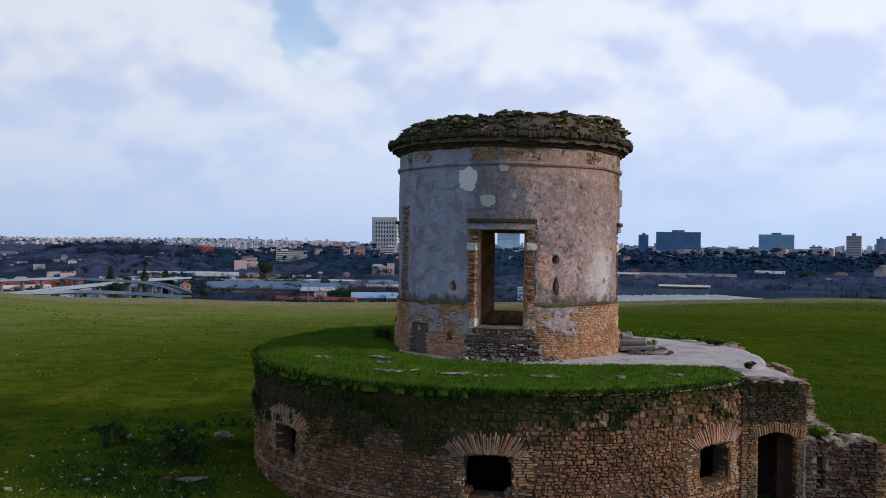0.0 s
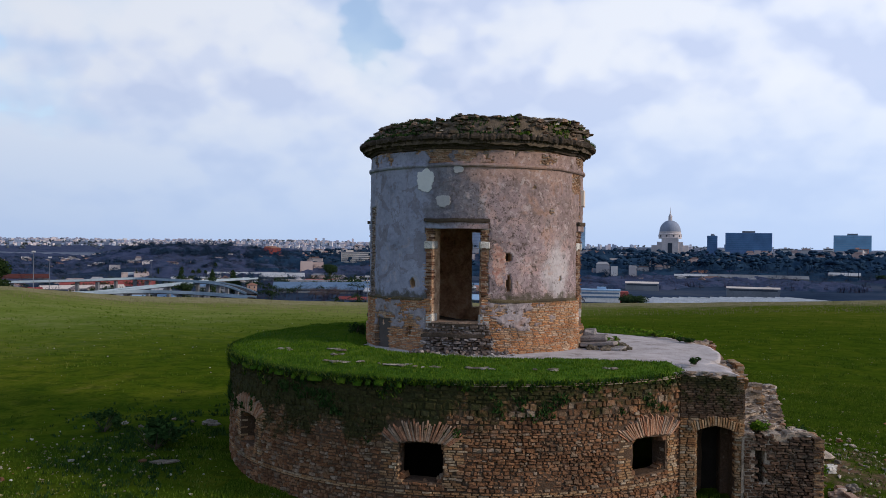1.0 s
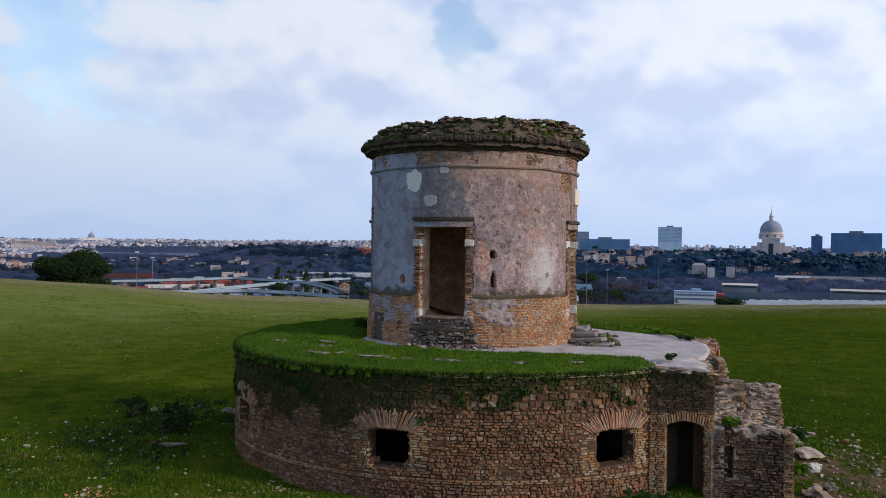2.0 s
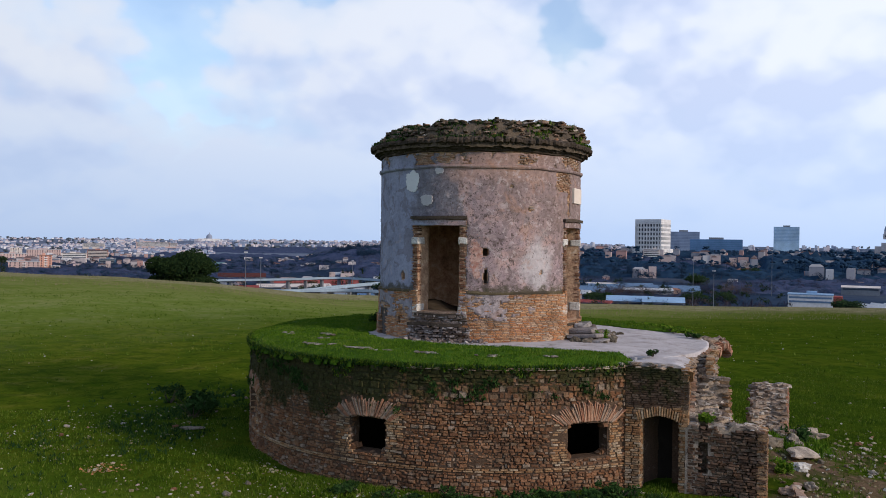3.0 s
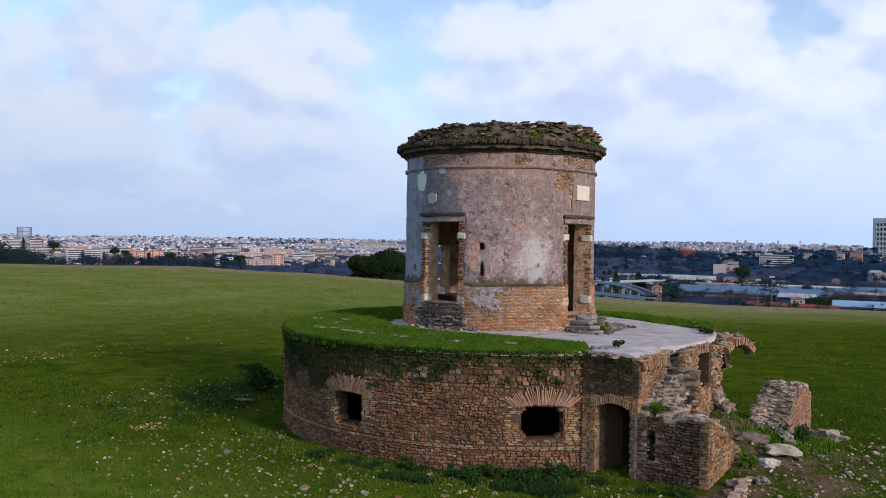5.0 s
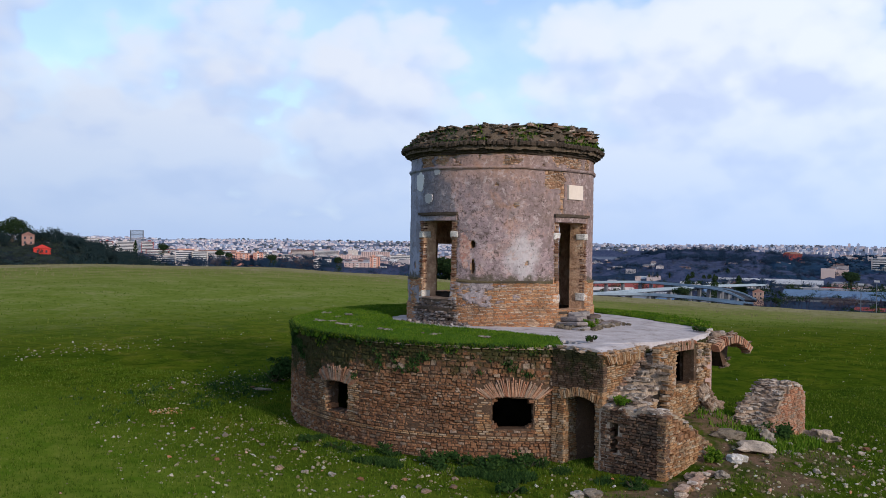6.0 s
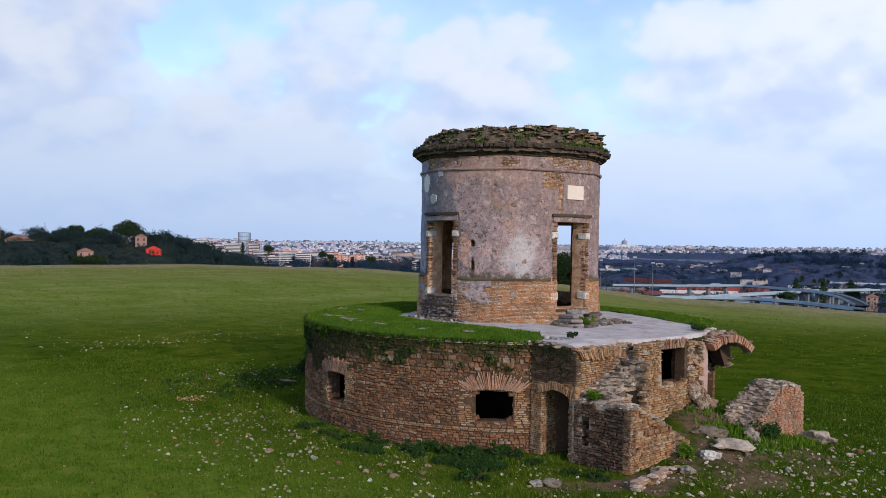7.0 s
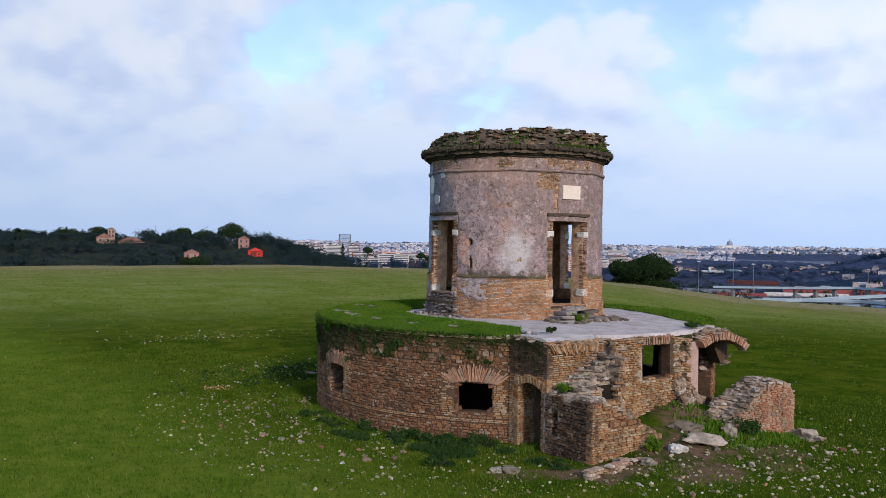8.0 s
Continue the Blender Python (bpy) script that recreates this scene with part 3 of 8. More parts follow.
def courses_ring(r, a0, a1, z0, z1, w, h, gap, depth, free, seed, proud=0.02, wander=0.3, shake=0.0, clip=()):
    """Courses of pieces in a round wall; clip: openings (a0, a1, z0, z1) at whose edges they are cut."""
    rnd = random.Random(seed)
    out, z = [], z0
    while z < z1 - h * 0.4:
        hh = h * rnd.uniform(1 - wander, 1 + wander)
        a = a0 + rnd.uniform(0, 1) * math.degrees(w / r)
        while a < a1:
            ww = w * rnd.uniform(1 - wander * 1.5, 1 + wander * 1.5)
            da = math.degrees(ww / r)
            spans = [(a, a + da)]
            for h0, h1, k0, k1 in clip:
                if k0 < z + hh / 2 < k1:
                    e0, e1 = h0 + rnd.uniform(-0.25, 0.1), h1 + rnd.uniform(-0.1, 0.25)
                    spans = [q for s0, s1 in spans for q in ((s0, min(s1, e0)), (max(s0, e1), s1))]
            spans = [q for q in spans if (q[1] - q[0]) * r > 3.0]
            if not spans:
                a += da
                continue
            lo, hi = spans[0]
            mid, wide = (lo + hi) / 2, radians(hi - lo) * r
            if free(mid, z + hh / 2):
                out.append(on_ring(r + rnd.uniform(0, proud), mid, z + hh / 2 + rnd.uniform(-1, 1) * (0.01 * wander + 0.16 * hh * shake), wide - gap, depth, (hh - gap) * (1 + shake * rnd.uniform(-0.22, 0.18)), rnd.uniform(-3, 3) * (wander + 2.2 * shake)))
            a += da
        z += hh
    return out


def courses_flat(origin, u, length, height, w, h, gap, depth, free, seed, proud=0.02, wander=0.3, clip=()):
    """The same on a flat face from origin along u (to the right, seen from outside); its outward side is u turned clockwise."""
    rnd = random.Random(seed)
    u = Vector(u).normalized()
    out_dir = Vector((u.y, -u.x, 0))
    frame3 = Matrix((( -u.x, out_dir.x, 0), (-u.y, out_dir.y, 0), (0, 0, 1))).to_4x4()
    out, z = [], 0.0
    while z < height - h * 0.3:
        hh = h * rnd.uniform(1 - wander, 1 + wander)
        s = -rnd.uniform(0, 1) * w * 0.5
        while s < length:
            ww = w * rnd.uniform(1 - wander * 1.5, 1 + wander * 1.5)
            lo, hi = max(s, 0.0), min(s + ww, length)
            for h0, h1, k0, k1 in clip:
                if k0 < z + hh / 2 < k1 and lo < h1 and hi > h0:
                    lo, hi = (lo, min(hi, h0 + rnd.uniform(-0.02, 0.01))) if (lo + hi) / 2 < (h0 + h1) / 2 else (max(lo, h1 + rnd.uniform(-0.01, 0.02)), hi)
            if hi - lo > w * 0.2 and free((lo + hi) / 2, z + hh / 2):
                p = Vector(origin) + u * ((lo + hi) / 2) + out_dir * (rnd.uniform(0, proud) - depth / 2) + Vector((0, 0, z + hh / 2))
                out.append(Matrix.Translation(p) @ frame3 @ Matrix.Rotation(radians(rnd.uniform(-3, 3) * wander), 4, "Y") @ Matrix.Diagonal((hi - lo - gap, depth, hh - gap, 1)))
            s += ww
        z += hh
    return out


# ---------------------------------------------------------------- the lie of the land
BROW = [(-180, 0.6), (-90, 0.0), (0, -1.0), (40, -1.6), (63, -2.3), (76, -4.2), (88, -5.2), (102, -5.6), (112, -4.6), (119, -4.1), (126, -1.9), (133, -0.7), (142, 0.5), (156, 1.1), (168, 0.6), (180, 0.4)]
BROW_A, BROW_Z = [b[0] for b in BROW], [b[1] for b in BROW]
BROW_R = 150.0


def smooth(a, b, x):
    x = min(max((x - a) / (b - a), 0.0), 1.0)
    return x * x * (3 - 2 * x)


def land(x, y):
    r, a = math.hypot(x, y), math.degrees(math.atan2(y, x))
    brow = float(np.interp(a, BROW_A, BROW_Z))
    z = brow * smooth(14, BROW_R, r)
    z += 0.9 * math.exp(-((x - 7.6) / 1.9) ** 2 - ((y + 0.2) / 2.6) ** 2)
    z += 0.35 * math.exp(-((x - 10.0) / 3.0) ** 2 - ((y + 1.5) / 3.4) ** 2)
    z += 0.30 * math.exp(-((x + 8.5) / 4.0) ** 2 - ((y + 1.0) / 6.0) ** 2)
    if r > 10:
        z += noise.noise(Vector((x * 0.06, y * 0.06, 0))) * 0.25 * smooth(10, 40, r)
    if r < 400:
        z += noise.noise(Vector((x * 0.35, y * 0.35, 4))) * 0.07
    if r > BROW_R:
        over = r - BROW_R
        z -= 0.5 * over * over / (over + 60.0) * 0.45
        z = max(z, -40.0 + noise.noise(Vector((x * 0.004, y * 0.004, 2))) * 3)
        win = smooth(46, 58, a) * (1 - 0.35 * smooth(99, 103, a) + 0.35 * smooth(105, 109, a)) * (1 - smooth(113, 119, a))
        z += 36 * math.exp(-((r - 1950) / 620) ** 2) * win
        z += 42 * math.exp(-((r - 640) / 190) ** 2) * smooth(140, 156, a if a > 0 else a + 360) * (1 - smooth(200, 230, a if a > 0 else a + 360))
    z += (52 + 10 * (1 - smooth(116, 128, a % 360)) + 10 * noise.noise(Vector((x * 0.0012, y * 0.0012, 7)))) * smooth(2600, 4800, r)
    return z


def build_ground():
    radii = [0.0]
    r = 1.0
    while r < 4850:
        radii.append(r)
        r += max(0.45, r * 0.028)
    radii.append(4850)
    n = 288
    verts = [(0, 0, land(0, 0))]
    for r in radii[1:]:
        for k in range(n):
            a = 2 * math.pi * k / n
            x, y = r * math.cos(a), r * math.sin(a)
            verts.append((x, y, land(x, y)))
    faces = [(0, 1 + k, 1 + (k + 1) % n) for k in range(n)]
    for i in range(len(radii) - 2):
        o, p = 1 + i * n, 1 + (i + 1) * n
        for k in range(n):
            j = (k + 1) % n
            faces.append((o + k, p + k, p + j, o + j))
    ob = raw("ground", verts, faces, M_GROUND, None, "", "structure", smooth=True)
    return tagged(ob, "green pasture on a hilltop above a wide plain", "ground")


build_ground()

# ---------------------------------------------------------------- the drum below
R_DRUM, DRUM_TOP = 7.5, 3.22
DRUM_WINDOWS = [(-145.8, -138.0, 0.98, 1.80), (-100.9, -92.8, 0.89, 1.79), (-56.5, -47.4, 0.89, 1.77), (-12.6, -0.8, 1.88, 3.02), (10.8, 25.0, 0.6, 2.9), (79.0, 87.0, 0.92, 1.80)]
drum = thing("ruined_rotunda_base", "round rubble-stone base of a ruined rotunda, mossy, with brick-arched windows", "ruin")
part("core", ring_wall(bmesh.new(), R_DRUM - 0.45, R_DRUM - 0.018, -0.6, DRUM_TOP - 0.12, DRUM_WINDOWS, rough=0.05), M_MORTAR, drum, "dark mortar core")


def near_window(a, z, pad_a=0.0, pad_z=0.0):
    return any(h[0] - pad_a < a < h[1] + pad_a and h[2] - pad_z < z < h[3] + pad_z for h in DRUM_WINDOWS)


def arch_zone(a, z):
    """Over each window the flat arch of fanned bricks."""
    for h in DRUM_WINDOWS[:3]:
        mid, half = (h[0] + h[1]) / 2, (h[1] - h[0]) / 2
        rise = z - h[3]
        if -0.02 < rise < 0.58 - 0.0034 * (a - mid) ** 2 and abs(a - mid) < half + 1.0 + 9.0 * rise:
            return True
    return False


def brick_zone(a, z):
    """Brick dressings beside the windows."""
    for h in DRUM_WINDOWS[:3]:
        for edge, side in ((h[0], -1), (h[1], 1)):
            d = (a - edge) * side
            if 0.1 < d < 3.4 + 1.4 * noise.noise(Vector((0, z * 2.3, edge))) and h[2] - 0.15 < z < h[3] + 0.30:
                return True
    return False


STRING_Z = 0.62
free_stone = lambda a, z: not near_window(a, z, 0.35, 0.04) and not arch_zone(a, z) and not brick_zone(a, z) and abs(z - STRING_Z) > 0.06 and not (-41.5 < a < -13.0)
stones = courses_ring(R_DRUM, -178, 180, -0.25, 2.42, 0.145, 0.080, 0.012, 0.22, free_stone, 11, 0.040, 0.44, 1.0)
stones += courses_ring(R_DRUM - 0.01, -178, 180, 2.42, DRUM_TOP - 0.05, 0.19, 0.125, 0.016, 0.22, free_stone, 15, 0.055, 0.42, 1.0)
bricks = courses_ring(R_DRUM, -178, -40, 0.6, 2.2, 0.22, 0.062, 0.012, 0.2, lambda a, z: brick_zone(a, z) and not near_window(a, z, 0.1, 0.0) and not arch_zone(a, z), 12, 0.02, 0.2, 0.0, DRUM_WINDOWS[:3])
bricks += courses_ring(R_DRUM + 0.015, -178, -41, STRING_Z - 0.04, STRING_Z + 0.04, 0.24, 0.05, 0.010, 0.2, lambda a, z: not near_window(a, z, 0.1), 13, 0.02, 0.15)
rim = courses_ring(R_DRUM + 0.030, -92, -41, DRUM_TOP - 0.07, DRUM_TOP - 0.01, 0.24, 0.042, 0.012, 0.25, lambda a, z: noise.noise(Vector((a * 0.16, 0, 3))) + 0.5 * noise.noise(Vector((a * 0.9, 0, 5))) > -0.22 - 0.006 * (a + 75), 14, 0.03, 0.2)
fans = []
for h in DRUM_WINDOWS[:4]:
    mid, half = (h[0] + h[1]) / 2, (h[1] - h[0]) / 2
    wide = h[0] < -20
    n, spread, reach = (39, 56, 0.60) if wide else (25, 16, 0.34)
    rnd = random.Random(h[0])
    for k in range(n):
        s = (k + 0.5) / n * 2 - 1
        tall = rnd.uniform(0.74, 1.05) * reach * (1.0 - 0.08 * abs(s))
        tilt = s * spread + rnd.uniform(-2, 2)
        a = mid + s * (half + 0.9) + math.degrees(math.sin(radians(tilt)) * tall * 0.5 / R_DRUM)
        zc = h[3] + 0.01 + math.cos(radians(tilt)) * tall * 0.5 - 0.05 * s * s + rnd.uniform(-0.015, 0.015)
        fans.append(on_ring(R_DRUM + 0.03 + rnd.uniform(-0.01, 0.02), a, min(zc, 3.08), 0.040, 0.25, tall, -tilt))
pieces("rim_brick", BRICKS, rim, M_PALEBRICK, drum, 150)
pieces("arch_brick", BRICKS, fans, M_ARCHBRICK, drum)
edge_stones = []
rnd = random.Random(71)
for h in DRUM_WINDOWS[:3]:
    for k in range(22):
        if k % 2:
            a, z = rnd.uniform(h[0], h[1]), h[2] - rnd.uniform(0.05, 0.14)
        else:
            a, z = rnd.choice((h[0] - 0.35, h[1] + 0.35)) + rnd.uniform(-0.35, 0.35), rnd.uniform(h[2], h[3])
        q = rnd.uniform(0.07, 0.17)
        edge_stones.append(on_ring(R_DRUM + 0.02 - rnd.uniform(0.0, 0.15), a, z, q, q * 1.3, q * 0.7, rnd.uniform(-20, 20)))
for h in DRUM_WINDOWS[:3]:
    for a0, sa in ((h[0], 1), (h[1], -1)):
        for z0, sz in ((h[2], 1), (h[3], -1)):
            for k in range(5):
                q = rnd.uniform(0.08, 0.17)
                edge_stones.append(on_ring(R_DRUM - rnd.uniform(0.02, 0.16), a0 + sa * rnd.uniform(-0.2, 0.9), z0 + sz * rnd.uniform(-0.03, 0.12), q, q * 1.5, q * 0.8, rnd.uniform(-35, 35)))
pieces("edge_stone", BLOCKS, edge_stones, M_STONE, drum)
pieces("stone", BLOCKS, stones, M_STONE, drum, 300, "stonework", lambda p: -82 < math.degrees(math.atan2(p.y, p.x)) < -42 and 0.5 < p.z < 2.6)
pieces("brick", BRICKS, bricks, M_RUINBRICK, drum, 300, "brickwork", lambda p: -106 < math.degrees(math.atan2(p.y, p.x)) < -42)
# unseen ring wall added behind the windows, near black to keep them dark
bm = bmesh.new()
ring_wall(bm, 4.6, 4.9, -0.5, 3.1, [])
part("inner_wall", bm, M_SHADEBLACK, drum, "added near-black ring wall that keeps the windows dark")
# floor slab that carries the terrace, and the dark cellar floor
bm = bmesh.new()
bmesh.ops.create_circle(bm, cap_ends=True, radius=R_DRUM - 0.1, segments=96)
ex = bmesh.ops.extrude_face_region(bm, geom=list(bm.faces))
for v in ex["geom"]:
    if isinstance(v, bmesh.types.BMVert):
        v.co.z += 0.18
bmesh.ops.translate(bm, vec=(0, 0, DRUM_TOP - 0.16), verts=bm.verts)
part("terrace_slab", bm, M_MORTAR, drum)

# ---------------------------------------------------------------- terrace: pavement and lawn
PAVE_EDGE = [(-180, 3.45), (-166, 3.45), (-150, 3.75), (-138, 4.05), (-120, 4.25), (-93, 4.65), (-70, 4.95), (-55, 5.3), (-45, 5.9), (-38, 6.7), (-33, 7.7), (28, 7.7), (34, 6.2), (50, 5.6), (90, 5.4), (130, 4.4), (160, 3.6), (180, 3.45)]


def pave_edge(a):
    return float(np.interp(a, [p[0] for p in PAVE_EDGE], [p[1] for p in PAVE_EDGE])) + 0.22 * noise.noise(Vector((a * 0.13, 1, 0))) + 0.10 * noise.noise(Vector((a * 0.6, 5, 0)))


def terrace_z(r, a):
    p = polar(r, a)
    return 3.40 - 0.10 * smooth(5.0, 7.5, r) + 0.035 * noise.noise(p * 0.9)


def polar_sheet(name, r0, r1, step, n, height, keep, material, parent, label="", skirt=0.25):
    radii = list(np.arange(r0, r1 + 1e-6, step))
    verts, faces, used = [], [], {}

    def vid(i, k):
        k %= n
        if (i, k) not in used:
            a = -180 + 360 * k / n
            used[(i, k)] = len(verts)
            p = polar(radii[i], a)
            verts.append((p.x, p.y, height(radii[i], a)))
        return used[(i, k)]

    edge = {}
    for i in range(len(radii) - 1):
        for k in range(n):
            if keep((radii[i] + radii[i + 1]) / 2, -180 + 360 * (k + 0.5) / n):
                q = (vid(i, k), vid(i + 1, k), vid(i + 1, k + 1), vid(i, k + 1))
                faces.append(q)
                for s in range(4):
                    e = (q[s], q[(s + 1) % 4])
                    if (e[1], e[0]) in edge:
                        del edge[(e[1], e[0])]
                    else:
                        edge[e] = 1
    low = {}
    for a, b in edge:
        for i in (a, b):
            if i not in low:
                low[i] = len(verts)
                x, y, z = verts[i]
                verts.append((x, y, z - skirt))
        faces.append((b, a, low[a], low[b]))
    return raw(name, verts, faces, material, parent, label, "", True)


polar_sheet("pavement", 2.6, 7.62, 0.09, 420, lambda r, a: terrace_z(r, a), lambda r, a: r < pave_edge(a) and r < 7.45 + 0.12 * noise.noise(Vector((a * 0.4, 9, 0))), M_PAVE, drum, "pale worn concrete pavement")
M_TURF = simple("turf", [(0.3, (0.024, 0.058, 0.004)), (0.5, (0.052, 0.108, 0.007)), (0.7, (0.115, 0.150, 0.014))], 1.6, 0.95, 0.8, 0.05, 18)


def lawn_z(r, a):
    bulge = smooth(0, 0.6, r - pave_edge(a)) * 0.10
    drop = 0.10 * smooth(6.9, 7.4, r) + 0.26 * smooth(7.40, 7.70, r)
    return terrace_z(r, a) + 0.03 + bulge - drop + 0.06 * noise.noise(polar(r, a) * 1.6)


lawn_ok = lambda r, a: r > pave_edge(a) - 0.05 and r < 7.50 + 0.14 * noise.noise(Vector((a * 0.3, 2, 0))) + 0.10 * noise.noise(Vector((a * 1.1, 7, 0))) + 0.08 * smooth(-75, -110, a) and not (-41 < a < -30)
lawn = polar_sheet("lawn", 3.3, 7.72, 0.09, 420, lawn_z, lawn_ok, M_TURF, None, "", 0.05)
tagged(lawn, "lush green turf growing over the terrace", "grass", "", "stuff")

# ---------------------------------------------------------------- the tower
M_LEDGE = masonry("mossy_ledge", [(0.0, (0.13, 0.105, 0.06)), (1.0, (0.18, 0.15, 0.075))], dirt=0.8)
HOLES = ((-71.6, 6.10, 1.7, 0.13), (-71.2, 5.36, 1.3, 0.24), (-120.3, 5.33, 1.6, 0.14), (-121.5, 3.95, 1.7, 0.15))
R_T, T0, T1 = 3.34, 3.38, 9.2
DOORS = [-97.0, -7.2, 83.0, 173.0]
DOOR_HALF, SILL, HEAD = 12.0, 4.27, 6.90
sill_of = lambda c: 3.94 if c == -7.2 else SILL
tower = thing("ruined_round_tower", "ruined round tower of brick with peeling grey and pink plaster", "tower")
door_holes = []
for c in DOORS:
    if c + DOOR_HALF > 180:
        door_holes += [(c - DOOR_HALF, 180.0, SILL, HEAD), (-180.0, c + DOOR_HALF - 360, SILL, HEAD)]
    else:
        door_holes.append((c - DOOR_HALF, c + DOOR_HALF, sill_of(c), HEAD))
niche = (-148.0, -134.5, 3.3, 4.26)
part("core", ring_wall(bmesh.new(), R_T - 0.54, R_T - 0.04, T0 - 0.2, T1, door_holes + [(h[0] - h[2] * 0.8, h[0] + h[2] * 0.8, h[1] - h[3] * 0.85, h[1] + h[3] * 0.85) for h in HOLES], rough=0.02), M_INNER, tower, "bare brown inner wall")
# plugs behind the holes, their dark colour standing for the shade within
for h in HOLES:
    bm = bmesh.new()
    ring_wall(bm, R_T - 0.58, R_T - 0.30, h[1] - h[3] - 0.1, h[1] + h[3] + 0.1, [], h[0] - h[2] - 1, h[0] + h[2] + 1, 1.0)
    part("hole_back", bm, M_DARK, tower, "plug behind a hole, coloured dark as the shade inside")
# unseen ceiling, added to keep the tower's inside dark
bm = bmesh.new()
ring_wall(bm, 0.02, R_T - 0.48, 9.15, 9.35, [])
part("vault", bm, M_INNER, tower, "unseen vault added to close the tower room")
bm = bmesh.new()
ring_wall(bm, R_T - 0.545, R_T - 0.05, 6.12, HEAD + 0.04, [], 160.0, 180.0, 2.5, 0.02)
ring_wall(bm, R_T - 0.545, R_T - 0.05, 6.12, HEAD + 0.04, [], -180.0, -174.0, 2.5, 0.02)
part("relieving_wall", bm, M_INNER, tower, "brown infill over the west door")


def in_door(a, z, pad=0.0, low=0.0):
    for c in DOORS:
        d = (a - c + 180) % 360 - 180
        if abs(d) < DOOR_HALF + pad and sill_of(c) - low < z < HEAD + (0.25 if pad else 0):
            return True
    return False


def bare(a, z):
    """Where the plaster has come away from the bricks."""
    p = polar(R_T, a, z)
    n = noise.noise(p * 0.8) * 0.6 + noise.noise(p * 2.3) * 0.35 + noise.noise(p * 6.0) * 0.15
    if z < 4.86 + 0.06 * n:
        g = 0.6 * noise.noise(Vector((a * 0.07, z * 2.6, 1))) + 0.45 * noise.noise(Vector((a * 0.25, z * 7, 4))) + 0.3 * noise.noise(Vector((a * 0.7, z * 14, 6)))
        if z < 4.04:
            return not (-132 < a < -112 and g > 0.30)
        return not ((-150 < a < -112 and g > -0.22 + 0.6 * abs(z - 4.5)) or (-86 < a < -34 and g > -0.20 + 0.016 * max(0.0, a + 72) + 0.5 * abs(z - 4.42)))
    if z > 8.72:
        return noise.noise(Vector((a * 0.09, z * 0.8, 11))) + 0.4 * n + 0.3 * noise.noise(Vector((a * 0.4, z * 6, 3))) > 0.08
    if -163 < a + 3 * n < -152.5 and z < 7.55:
        return True
    if ((a + 24) / 11) ** 2 + ((z - 8.38) / 0.46) ** 2 < 0.6 + 1.5 * n:
        return True
    if ((a + 17.5 - 2 * n) / 2.2) ** 2 + ((z - 7.75) / 0.75) ** 2 < 0.6 + 1.3 * n:
        return True
    for h in HOLES + ((-47.2, 7.43, 1.9, 0.10), (-58.0, 8.1, 1.2, 0.08), (-40.0, 5.5, 1.3, 0.07)):
        if ((a - h[0]) / h[2]) ** 2 + ((z - h[1]) / h[3]) ** 2 < 1 + n:
            return True
    side = min(abs((a - c + 180) % 360 - 180) for c in DOORS)
    if side < DOOR_HALF + 3.6 + 1.2 * noise.noise(Vector((0, z * 3, a * 0.05))) and z < HEAD + 0.26:
        return True
    return n > 0.62


def plaster_coat():
    da, dz = 0.75, 0.044
    na, nz = int(360 / da), int((9.12 - 3.42) / dz)
    verts, faces, used, edge = [], [], {}, {}

    def vid(i, j):
        i %= na
        if (i, j) not in used:
            a, z = -180 + i * da, 3.42 + j * dz
            used[(i, j)] = len(verts)
            r = R_T + 0.022 * noise.noise(polar(R_T, a, z) * 1.1) + 0.008 * noise.noise(polar(R_T, a, z) * 7) + 0.05 * (1 - smooth(4.84, 4.92, z))
            p = polar(r, a, z)
            q = 0.018
            verts.append((p.x + q * noise.noise(p * 11), p.y + q * noise.noise(p * 12), z + q * noise.noise(p * 13)))
        return used[(i, j)]

    for i in range(na):
        a = -180 + (i + 0.5) * da
        for j in range(nz):
            z = 3.42 + (j + 0.5) * dz
            if in_door(a, z, 0.5) or (niche[0] < a < niche[1] and z < niche[3]) or bare(a, z):
                continue
            q = (vid(i, j), vid(i + 1, j), vid(i + 1, j + 1), vid(i, j + 1))
            faces.append(q)
            for s in range(4):
                e = (q[s], q[(s + 1) % 4])
                if (e[1], e[0]) in edge:
                    del edge[(e[1], e[0])]
                else:
                    edge[e] = 1
    low = {}
    for a, b in edge:
        for i in (a, b):
            if i not in low:
                low[i] = len(verts)
                x, y, z = verts[i]
                verts.append((x * 0.988, y * 0.988, z))
        faces.append((b, a, low[a], low[b]))
    return raw("plaster_coat", verts, faces, M_PLASTER, tower, "peeling grey and pinkish plaster", "", True)


plaster_coat()
bm = ring_wall(bmesh.new(), R_T - 0.06, R_T + 0.030, 3.36, 4.85, [(d[0], d[1], d[2], 4.85) for d in door_holes] + [niche] + [(h[0] - h[2], h[0] + h[2], h[1] - h[3], h[1] + h[3]) for h in HOLES if h[1] < 5], -180, 180, 2.0, 0.008)
part("mortar_bed", bm, M_BED, tower, "pale brown mortar between base bricks")
deep = lambda a, z: any(((a - h[0]) / h[2]) ** 2 + ((z - h[1]) / h[3]) ** 2 < 1.6 for h in HOLES)
bm = ring_wall(bmesh.new(), R_T - 0.02, R_T + 0.078, 3.36, 4.00, [(d[0], d[1], d[2], 4.0) for d in door_holes if d[2] < 4.0] + [(niche[0], niche[1], 3.36, 4.0)] + [(h[0] - h[2], h[0] + h[2], h[1] - h[3], 4.0) for h in HOLES if h[1] < 4.2], -180, 180, 2.0, 0.008)
part("mortar_bed", bm, M_BED, tower, "brown mortar between the lowest bricks")
